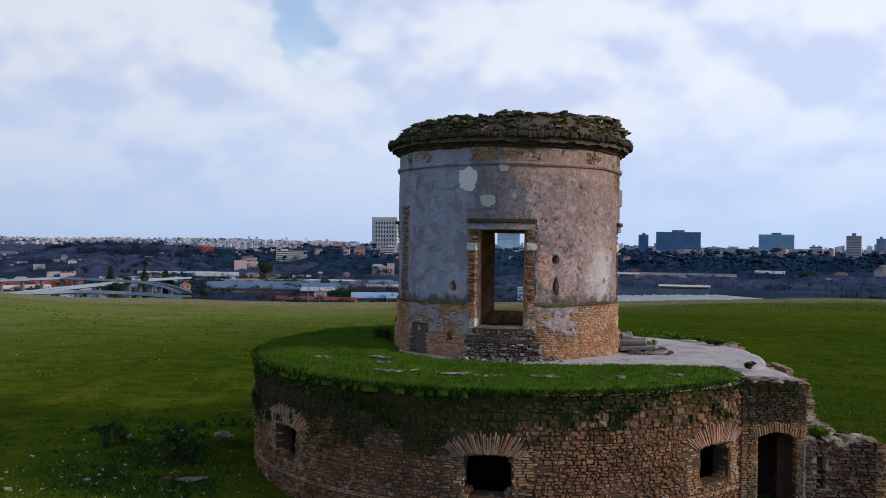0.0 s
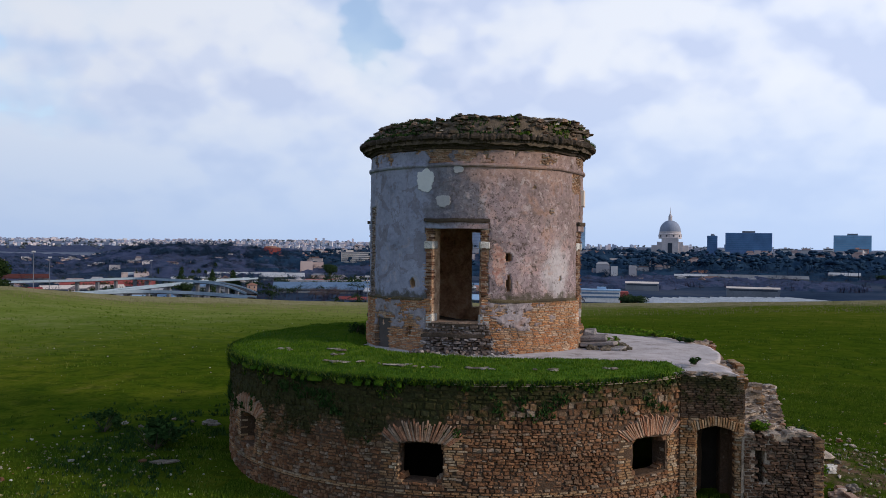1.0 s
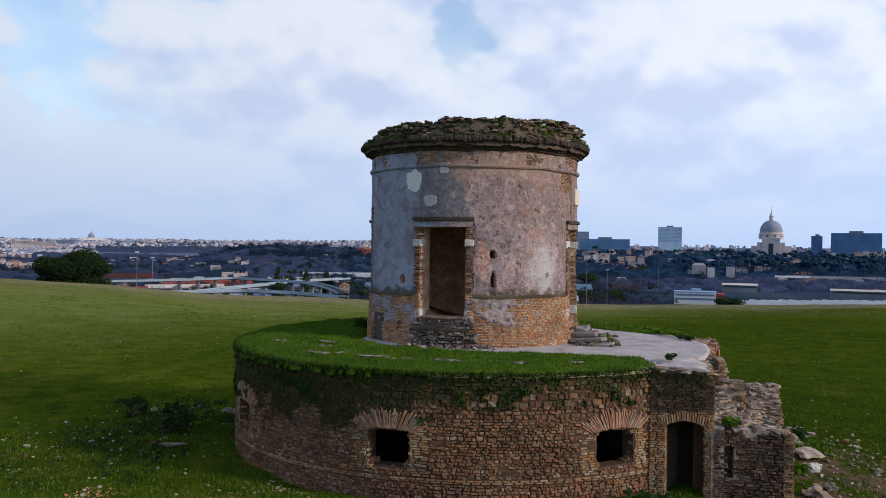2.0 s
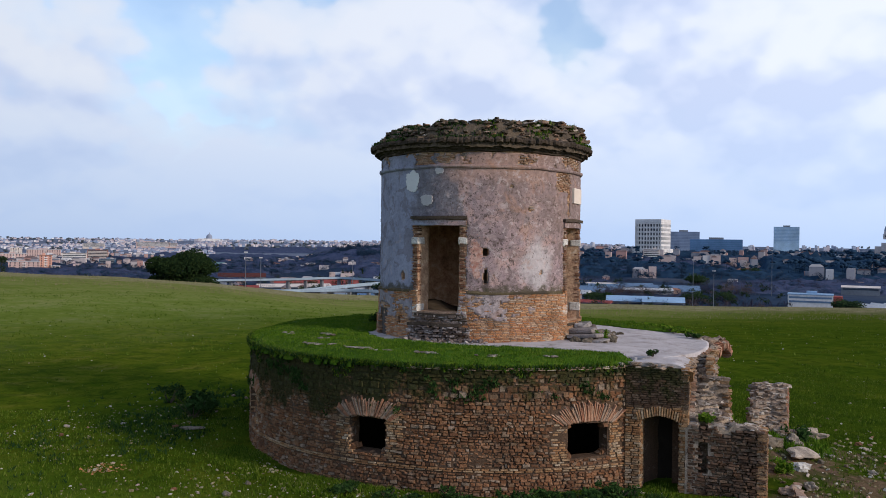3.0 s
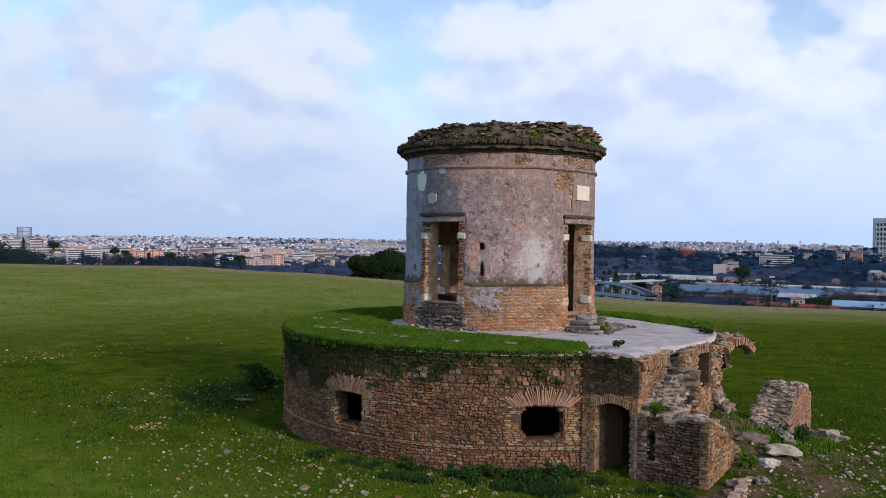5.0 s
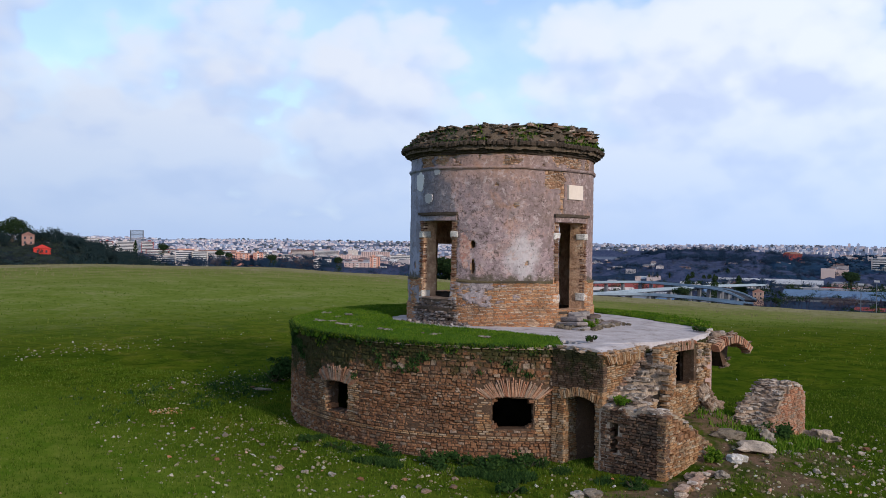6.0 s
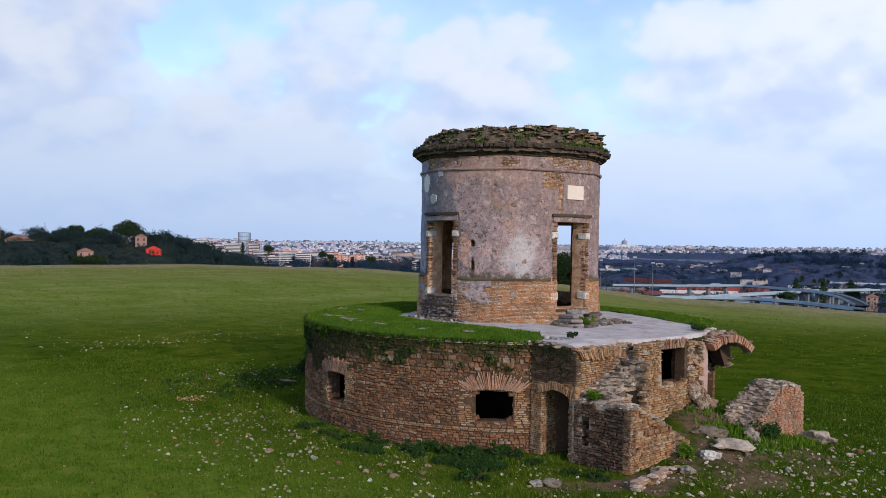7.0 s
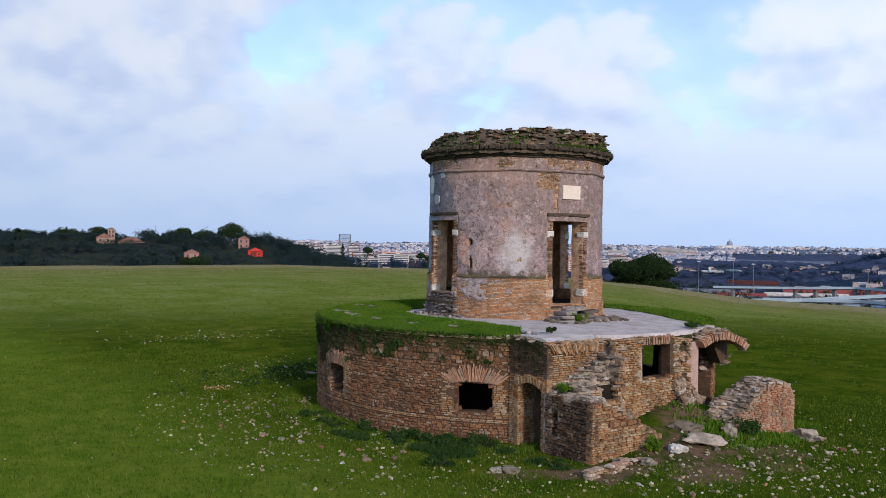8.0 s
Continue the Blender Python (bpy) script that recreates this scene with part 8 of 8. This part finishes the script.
def canopy(name, label, a0, a1, r0, r1, da, dr, tall, dens, scale, seed, material, thin=0.0):
    """Closed woods seen from afar: a heaving roof of crowns with clearings where the stand thins out."""
    rng = np.random.default_rng(int(seed * 10 + r0))
    na, nr = int((a1 - a0) / da), int((r1 - r0) / dr)
    verts, faces = [], []
    for i in range(nr + 1):
        for j in range(na + 1):
            r = r0 + i * dr + rng.uniform(-0.4, 0.4) * dr
            p = polar(r, a0 + (j + rng.uniform(-0.4, 0.4)) * da)
            stand = noise.noise(p * scale + Vector((seed, 0, 0))) - dens - thin * (1 - smooth(700, 1200, r))
            if r < 960 and 70 < p.x < 330 and p.y > 560:
                stand = -1.0
            rise = tall * (1.0 - 2.2 * thin * (1 - smooth(700, 1300, r))) * (0.55 + 0.5 * noise.noise(p * 0.05) + rng.uniform(-0.25, 0.25))
            verts.append((p.x, p.y, land(p.x, p.y) - 3.0 + (max(rise, 0.5) + 3.0) * smooth(-0.10, 0.10, stand) * smooth(0.0, 3.0, min(i, nr - i)) * smooth(0.0, 3.0, min(j, na - j))))
    for i in range(nr):
        for j in range(na):
            q = i * (na + 1) + j
            faces.append((q, q + na + 1, q + na + 2, q + 1))
    ob = raw(name, verts, faces, material, None, "", "stuff", True)
    return tagged(ob, label, "woods")


def sector(a0, a1, r0, r1, dens=-9.0, scale=0.006, seed=0):
    def pick(rnd):
        while True:
            a, r = rnd.uniform(a0, a1), math.sqrt(rnd.uniform(r0 * r0, r1 * r1))
            p = polar(r, a)
            if r < 960 and 60 < p.x < 340 and p.y > 540:
                continue
            if noise.noise(p * scale + Vector((seed, 0, 0))) > dens:
                return p.x, p.y
    return pick


# both canopy colours hold a blue tint painted in as haze
M_EVERROOF = canopy_material("hazed_evergreen_canopy", [(0.30, (0.015, 0.034, 0.064)), (0.5, (0.022, 0.046, 0.084)), (0.7, (0.032, 0.062, 0.100))])
M_BAREROOF = canopy_material("hazed_bare_canopy", [(0.34, (0.022, 0.042, 0.078)), (0.44, (0.042, 0.058, 0.106)), (0.52, (0.070, 0.080, 0.136)), (0.60, (0.026, 0.048, 0.084)), (0.70, (0.098, 0.104, 0.150))])
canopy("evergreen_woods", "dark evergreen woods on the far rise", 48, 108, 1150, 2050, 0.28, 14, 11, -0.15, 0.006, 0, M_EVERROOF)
canopy("bare_woods", "leafless winter woods in the plain, tinted blue-grey as haze", 60, 138, 620, 2500, 0.36, 12, 8, -0.12, 0.005, 9, M_BAREROOF, 0.22)
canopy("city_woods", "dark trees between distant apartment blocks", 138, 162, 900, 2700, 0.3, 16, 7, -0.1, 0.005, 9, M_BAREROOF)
canopy("bare_woods", "woods in the middle distance, tinted blue-grey as haze", 98, 127, 1500, 3700, 0.25, 24, 10, -0.2, 0.002, 0, M_BAREROOF)
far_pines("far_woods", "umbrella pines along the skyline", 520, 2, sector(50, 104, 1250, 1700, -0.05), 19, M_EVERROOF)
GARDENS = ((-588, 163), (-594, 178), (-546, 245), (-515, 239), (-495, 186))


def off_gardens(spot):
    """Spots on the ridge that keep clear of the houses and the open ground below them."""
    def pick(rnd):
        while True:
            x, y = spot(rnd)
            r, a = math.hypot(x, y), math.degrees(math.atan2(y, x))
            if all(abs(a - math.degrees(math.atan2(g[1], g[0]))) > 0.9 or not -40 < r - math.hypot(*g) < 8 for g in GARDENS):
                return x, y
    return pick


far_pines("ridge_woods", "umbrella pines along the western ridge", 46, 36, off_gardens(sector(145, 186, 610, 720, -0.3, 0.02)), 11, M_RIDGE)
leafy_woods("ridge_woods", "dark evergreen woods on the western ridge", 900, 3, off_gardens(sector(146, 186, 600, 820, -0.35, 0.012)), 9.5, M_RIDGE, 220, 1.15, 0.7)
leafy_woods("ridge_woods", "dull green scrub on the ridge slope", 1500, 33, sector(144, 186, 380, 640, -0.5, 0.02), 5.5, M_RIDGESCRUB, 130)
leafy_woods("ridge_woods", "dark round trees on the ridge slope", 600, 34, off_gardens(sector(146, 186, 420, 640, -0.1, 0.02)), 7.5, M_RIDGE, 200, 1.15, 0.75)
leafy_woods("ridge_woods", "dark belt of trees where the ridge runs out", 420, 37, sector(144, 153.5, 430, 640, -0.6, 0.02), 8.5, M_RIDGE, 160, 1.2, 0.75)
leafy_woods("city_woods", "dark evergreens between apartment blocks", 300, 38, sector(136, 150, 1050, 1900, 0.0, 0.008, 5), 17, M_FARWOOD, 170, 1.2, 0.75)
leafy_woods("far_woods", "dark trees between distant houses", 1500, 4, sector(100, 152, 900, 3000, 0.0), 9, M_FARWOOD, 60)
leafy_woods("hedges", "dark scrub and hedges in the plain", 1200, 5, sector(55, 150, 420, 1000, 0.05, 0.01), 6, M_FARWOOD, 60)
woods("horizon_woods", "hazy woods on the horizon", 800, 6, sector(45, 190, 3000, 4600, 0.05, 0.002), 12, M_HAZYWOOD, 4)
pick = sector(60, 138, 600, 2500, -0.12, 0.005, 9)
rnd = random.Random(12)
spots = []
for k in range(5200):
    x, y = pick(rnd)
    spots.append((x, y, land(x, y)))
blades("bare_woods", "leafless grey-purple winter woods in the plain", spots, 7.0, M_FARTWIG, 13, 0.6, 6, 0.16)
canopy("evergreen_woods", "tall dark pine wood along the skyline", 46, 88, 1280, 1640, 0.28, 14, 20, -0.25, 0.006, 2, M_EVERROOF)
far_pines("far_woods", "tall umbrella pines along the skyline", 330, 78, sector(48, 87, 1220, 1500, -0.2), 25, M_EVERROOF)
leafy_woods("plain_trees", "dark green trees standing in the plain", 420, 74, sector(84, 132, 430, 980, -0.1, 0.009, 21), 8.5, M_PINE, 150, 1.2, 0.7)
leafy_woods("plain_trees", "dark trees between apartment blocks", 420, 75, sector(126, 152, 700, 1900, -0.1, 0.009, 22), 9, M_FARWOOD, 130, 1.2, 0.7)
leafy_woods("brown_trees", "leafless brown trees below the brow", 160, 76, sector(60, 100, 380, 700, 0.0, 0.01, 23), 7, M_TWIG, 130, 0.9, 0.8)
canopy("ridge_scrub", "dull green scrub covering the ridge slope", 142, 192, 330, 840, 0.5, 7, 3.0, -0.45, 0.02, 3, canopy_material("scrub_canopy", [(0.34, (0.012, 0.020, 0.022)), (0.46, (0.024, 0.030, 0.036)), (0.54, (0.032, 0.042, 0.026)), (0.62, (0.020, 0.026, 0.034)), (0.72, (0.060, 0.068, 0.034))]))
leafy_woods("far_woods", "trees in the plain, tinted paler and bluer as haze", 1500, 72, sector(60, 135, 650, 2300, -0.05, 0.006, 4), 9, M_HAZYTREE, 60)
leafy_woods("mixed_woods", "dark evergreen clumps in the plain, tinted navy as haze", 900, 82, sector(84, 132, 820, 2300, 0.10, 0.006, 33), 11, M_FARWOOD, 150, 1.2, 0.8)
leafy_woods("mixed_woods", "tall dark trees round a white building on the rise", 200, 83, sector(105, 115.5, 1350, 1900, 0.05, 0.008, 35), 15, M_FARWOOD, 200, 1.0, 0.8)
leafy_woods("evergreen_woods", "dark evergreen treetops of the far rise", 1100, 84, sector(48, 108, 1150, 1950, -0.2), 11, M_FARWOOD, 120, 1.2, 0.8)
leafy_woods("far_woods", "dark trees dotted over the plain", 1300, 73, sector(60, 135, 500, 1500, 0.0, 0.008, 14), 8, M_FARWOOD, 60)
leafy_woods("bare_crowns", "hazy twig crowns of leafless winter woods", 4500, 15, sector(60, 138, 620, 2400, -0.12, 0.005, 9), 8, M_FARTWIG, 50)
pick = sector(70, 150, 330, 620, 0.05, 0.012, 5)
spots = []
for k in range(500):
    x, y = pick(rnd)
    spots.append((x, y, land(x, y)))
blades("scrub", "brown winter scrub below the hill's brow", spots, 4.5, M_TWIG, 14, 0.6, 12, 0.10)
city(1, 330, 124, 156, 1500, 2700, 7, 15, 0.0)
city(6, 22, 100, 126, 1900, 2600, 7, 11, 0.2)
city(2, 2600, 123, 160, 2950, 4700, 4, 9, -0.2)
city(7, 1300, 96, 124, 3700, 4760, 5, 12, -0.1)
city(3, 170, 52, 104, 1150, 1900, 11, 19, 0.05)
city(4, 420, 45, 104, 2300, 4300, 12, 30, 0.0)
city(5, 30, 68, 128, 800, 1250, 4, 6, 0.15)
city(8, 60, 84, 128, 1250, 1900, 4, 7, 0.1)
square_palace()
domed_church()
gas_holder()
far_dome()
road_deck([(-267, 457, -24), (-246, 474, -24), (-230, 491, -24), (-207, 491, -24), (-185, 488, -24.5), (-152, 469, -25)], 7, "pale concrete road viaduct across the plain", 0)
road_deck([(-262, 440, -24), (-249, 480, -24), (-246, 519, -23.5), (-241, 558, -23), (-239, 595, -23), (-238, 637, -23), (-231, 729, -24)], 8, "white-railed concrete ramp climbing towards the sheds", 0)
road_deck([(-380, 570, -24), (-330, 604, -23), (-316, 618, -22.5), (-300, 634, -22), (-283, 629, -22), (-249, 608, -22), (-220, 587, -22), (-206, 575, -22.5), (-185, 542, -23), (-164, 508, -25)], 7, "grey-blue slip road curving over the plain", 0)
rnd = random.Random(77)
for k in range(20):
    p = polar(rnd.uniform(560, 980), rnd.uniform(92, 126))
    z = land(p.x, p.y)
    shed(p.x, p.y, rnd.uniform(18, 75), z + rnd.uniform(5.5, 8.5), math.degrees(math.atan2(p.y, p.x)) - 90 + rnd.uniform(-25, 25), rnd.uniform(12, 26), rnd.choice(("white", "blue", "skyblue", "red", "cream", "blue", "grey", "white")))
row = far_root("glasshouse_row", 105, 735, 0, "long pale glasshouse row in a field", "glasshouse", "glasshouse rows")
bm = bmesh.new()
v = [bm.verts.new(p) for p in ((-2.1, -34, 1.0), (2.1, -34, 1.0), (2.1, 34, 1.0), (-2.1, 34, 1.0), (0, -34, 3.6), (0, 34, 3.6))]
for f in ((0, 1, 4), (1, 2, 5, 4), (2, 3, 5), (3, 0, 4, 5)):
    bm.faces.new([v[i] for i in f])
limb("roof", bm, PAINT["stone"], row)
limb("base", box(bmesh.new(), -1.2, 1.2, -33.8, 33.8, 0, 1.05), PAINT["grey"], row)
for k in range(1, 19):
    x, y = 105 + 9.4 * k, 735 + 3.0 * k + 5 * math.sin(k * 1.9)
    copy_thing(row, pose(x, y, land(x, y) - 1.0, 0, 0, 24 + 3 * math.sin(k)))
row.matrix_basis = pose(105, 735, land(105, 735) - 1.0, 0, 0, 24)

# office blocks on the rise
office_block(-88, 2320, 82.1, 52.7, 2, 14, 'grey_slab')
office_block(-3, 1872, 105.5, 28.2, 0, 16, 'dark_slab')
office_block(181, 2566, 67.2, 73.2, -4, 24, 'glass_tower')
office_block(489, 1809, 91.5, 44.9, -15, 22, 'dark_slab')
office_block(430, 1875, 21.4, 39.4, -13, 18, 'dark_slab')
office_block(746, 1936, 75.6, 44.9, -21, 20, 'blue_slab')
office_block(637, 1330, 21.7, 32.8, -26, 18, 'pink_slab')
office_block(851, 1671, 16.9, 34.6, -27, 16, 'grey_slab')
office_block(511, 2215, 15.8, 44.5, -13, 14, 'dark_slab')
# flats
flats(-1305, 889, 30, -14.8, 55, 15, 'cream', 'bands')
flats(-1278, 904, 28, -13.2, 54, 15, 'cream', 'bands')
flats(-1360, 884, 43, -22.0, 57, 15, 'cream', 'bands')
flats(-1278, 997, 27, -17.0, 52, 15, 'salmon', 'column')
flats(-1278, 1019, 8, -20.1, 51, 15, 'red', 'column')
flats(-1259, 1020, 18, -15.5, 51, 15, 'salmon', 'column')
flats(-1270, 1051, 15, -17.8, 50, 15, 'cream', 'bands')
flats(-1059, 994, 31, -23.2, 47, 15, 'cream', 'bands')
flats(-958, 976, 42, -25.3, 44, 15, 'pinkish', 'column')
flats(-947, 1006, 17, -15.9, 43, 15, 'salmon', 'column')
flats(-928, 1005, 12, -31.1, 43, 15, 'cream', 'column')
flats(-1461, 1259, 41, -22.4, 49, 15, 'pinkish', 'bands')
flats(-1746, 1571, 62, -15.4, 48, 15, 'brick', 'bands')
flats(-1701, 1619, 68, -15.9, 46, 15, 'pinkish', 'bands')
flats(-1231, 1391, 46, -18.6, 41, 15, 'cream', 'bands')
flats(-1606, 1713, 78, -16.8, 43, 15, 'pinkish', 'column')
flats(-1333, 1581, 44, -13.7, 40, 15, 'brick', 'bands')
flats(-1096, 1323, 29, -27.3, 40, 15, 'bluish', 'bands')
flats(-1749, 1770, 29, -14.3, 45, 15, 'cream', 'column')
flats(-1459, 1466, 54, -23.4, 45, 15, 'pinkish', 'column')
flats(-1826, 977, 19, 1.2, 61, 15, 'cream', 'bands')
flats(-1815, 998, 33, 6.8, 61, 15, 'cream', 'bands')
flats(-1738, 991, 27, 1.1, 60, 15, 'red', 'bands')
flats(-1779, 1060, 40, 0.3, 59, 15, 'cream', 'bands')
flats(-1624, 908, 44, -10.3, 60, 15, 'cream', 'bands')
flats(-1635, 1026, 25, 1.5, 58, 15, 'red', 'bands')
flats(-1565, 1005, 47, -13.3, 57, 15, 'red', 'bands')
flats(-1801, 1280, 177, -18.1, 54, 15, 'salmon', 'bands')
flats(-2106, 2873, 121.8, 2.4, 36, 18, 'pinkish')
flats(-2127, 2851, 127.2, 5.6, 37, 18, 'pinkish')
flats(-654, 3014, 82.1, -13.4, 12, 16, 'cream')
flats(-259, 1390, 50.4, -4.0, 10, 16, 'cream')
flats(-115, 1598, 29.1, 5.4, 4, 14, 'cream')
flats(-185, 3456, 61.6, -3.2, 3, 14, 'pinkish')
flats(-54, 3212, 64.9, -10.6, 1, 14, 'cream')
flats(525, 2191, 45.7, 7.4, -14, 14, 'cream')
flats(620, 1979, 27.6, 13.6, -18, 12, 'cream')
flats(621, 1726, 18.4, 13.8, -20, 12, 'cream')
flats(667, 1687, 28.2, 13.3, -22, 12, 'salmon')
flats(764, 1767, 24.8, 16.8, -23, 12, 'cream')
flats(-2252, 2661, 77.5, -2.4, 40, 14, 'cream')
# houses
house(-586, 160, 9.6, 9.9, 74, 12, 'orange')
house(-592, 181, 17.5, 7.4, 72, 12, 'orange')
house(-606, 171, 4.6, 14.3, 74, 5, 'orange')
house(-546, 245, 7.5, 9.9, 65, 9, 'pink')
house(-495, 186, 9.0, 0.4, 68, 9, 'pink')
house(-513, 238, 9.8, 1.9, 64, 10, 'scarlet')
house(-807, 1456, 11.6, -31.6, 29, 8, 'cream')
house(-740, 1401, 16.8, -31.5, 27, 8, 'cream')
house(-848, 1520, 11.5, -31.6, 29, 8, 'cream')
house(-34, 813, 11.0, -30.2, 2, 8, 'orange')
house(-225, 705, 8.6, -26.5, 17, 9, 'orange')
house(-108, 693, 10.0, -31.1, 9, 8, 'cream')
house(40, 1301, 20.6, -19.6, -2, 10, 'cream')
house(263, 1215, 22.2, -21.8, -12, 10, 'cream')
house(-457, 1601, 22.7, 2.5, 16, 10, 'red')
house(-483, 1664, 28.3, 4.0, 16, 10, 'red')
house(272, 1234, 20.2, -21.1, -13, 8, 'cream')
house(538, 1156, 16.9, -20.4, -25, 10, 'cream')
# sheds
shed(-186, 809, 94.2, -29.6, 13, 60, 'blue')
shed(-88, 847, 151.8, -29.4, 6, 50, 'blue')
shed(-287, 1030, 54.8, -28.2, 16, 30, 'white')
shed(-199, 858, 69.3, -29.4, 13, 14, 'cream')
shed(-34, 651, 31.1, -30.4, 4, 22, 'skyblue')
depot(81, 738)
shed(-337, 927, 94.5, -30.9, 19, 30, 'white')
shed(-343, 1061, 95.6, -29.2, 17, 30, 'white')
shed(-456, 1049, 85.6, -30.9, 23, 30, 'white')
shed(303, 1123, 152.8, -24.0, -15, 24, 'grey')
shed(450, 1181, 39.3, -20.7, -21, 24, 'white')
shed(242, 860, 50.4, -29.2, -16, 10, 'cream')
shed(233, 1119, 41.2, -24.2, -12, 14, 'white')
shed(144, 942, 35.7, -28.5, -9, 12, 'cream')
shed(-1297, 3322, 154.0, -5.3, 21, 40, 'white')
shed(-923, 1400, 55.6, -31.0, 34, 30, 'teal')
shed(-563, 919, 57.8, -30.9, 32, 30, 'rust')
shed(-878, 1286, 47.5, -31.0, 35, 20, 'white')
shed(-134, 803, 70.0, -30.0, 9, 50, 'blue')
shed(-60, 661, 36.0, -30.7, 5, 24, 'skyblue')
shed(-199, 852, 62.0, -29.4, 13, 30, 'grey')
shed(-371, 781, 42.6, -31.0, 25, 24, 'red')
shed(-376, 804, 39.8, -30.9, 24, 24, 'red')
shed(-401, 781, 69.5, -31.0, 28, 20, 'red')
# cypress
cypress(-471, 1020, 3.0, -26.4, 20)
cypress(-461, 1024, 3.0, -26.3, 20)
cypress(-447, 1030, 3.0, -24.7, 20)
cypress(-421, 1041, 7.0, -23.8, 20)
cypress(-408, 1046, 6.0, -27.4, 20)
cypress(-401, 1048, 7.0, -27.3, 20)
cypress(-444, 1193, 5.0, -23.3, 20)
cypress(-415, 1150, 7.0, -20.4, 20)
cypress(-393, 1051, 6.0, -28.7, 20)
cypress(-228, 614, 7.5, -12.0, 20)
cypress(-248, 723, 9.0, -16.0, 20)
cypress(-243, 721, 8.0, -24.0, 20)
cypress(-320, 785, 7.0, -18.0, 20)
# trees
tree(-205, 500, 11.5, -18.0, 22)
tree(-198, 899, 20.0, -13.0, 12)
brow_bush(-127, 167, 21.0, 5.3)
tree(-94, 695, 19.0, -30.7, 8)
tree(-13, 722, 25.1, -30.5, 2)
tree(-142, 809, 16.6, -30.0, 10)
tree(-156, 836, 28.8, -30.0, 11)
tree(-147, 903, 16.3, -29.4, 9)
tree(-86, 699, 18.9, -30.7, 6)
tree(-327, 773, 13.8, -31.5, 23)
tree(11, 742, 21.7, -30.7, -0)
tree(480, 1137, 17.6, -22.1, -23)
tree(-577, 249, 22.5, 20.5, 66)
tree(-618, 166, 15.2, 14.9, 74)
tree(-609, 224, 20.5, 15.4, 69)
tree(-603, 238, 18.7, 14.0, 68)
tree(-643, 151, 22.8, 13.4, 76)
tree(-650, 120, 18.2, 11.5, 78)
tree(-597, 298, 20.0, 8.0, 63)
tree(-476, 184, 15.0, -2.6, 68)
tree(-472, 174, 12.0, -3.4, 68)
tree(-21, 1062, 34.6, -27.0, 1)
tree(45, 1261, 33.0, -21.1, -2)
tree(-201, 676, 8.9, -31.0, 16)
tree(98, 685, 26.4, -30.8, -8)
tree(1101, 2217, 69.8, -14.1, -26)
bare_tree(-991, 727, 19.9, -13.6, 45)
tree(-981, 740, 13.2, -10.2, 45)
tree(-944, 786, 17.4, -10.9, 45)
bare_tree(-908, 786, 23.5, -15.7, 45)
bare_tree(-883, 793, 28.8, -16.0, 45)
tree(-860, 837, 16.2, -13.9, 45)
bare_tree(-1127, 779, 14.7, -21.6, 45)
cypress(-1410, 858, 11.0, 6.0, 45)
tree(-1384, 899, 24.3, 0.6, 45)
tree(-1660, 1235, 27.6, -13.3, 45)
# bare trees
bare_tree(-77, 778, 22.1, -29.4, 6)
bare_tree(-58, 789, 24.5, -29.2, 5)
bare_tree(-88, 786, 30.1, -29.2, 7)
bare_tree(-69, 809, 23.2, -29.3, 5)
bare_tree(23, 882, 33.0, -28.7, -1)
bare_tree(1, 783, 5.3, -29.5, -0)
bare_tree(-172, 720, 14.1, -30.0, 14)
bare_tree(-151, 715, 16.0, -29.9, 12)
bare_tree(-160, 697, 13.9, -30.1, 12)
# masts
mast(-209, 335, 0.2, 1.7, 30)
mast(-253, 560, 0.5, -6.0, 23)
mast(168, 358, 0.2, -5.8, -24)
mast(-10, 572, 0.3, -1.0, 2)
mast(4, 472, 0.3, -5.7, 0)
mast(-53.9, 295.9, 0.2, -5.4, 12)
mast(-51.2, 306.7, 0.2, -4.5, 11)
mast(55, 871, 0.5, 6.0, -3)
mast(-264, 386, 0.3, -1.1, 35)
mast(-229, 384, 0.3, -1.7, 32)
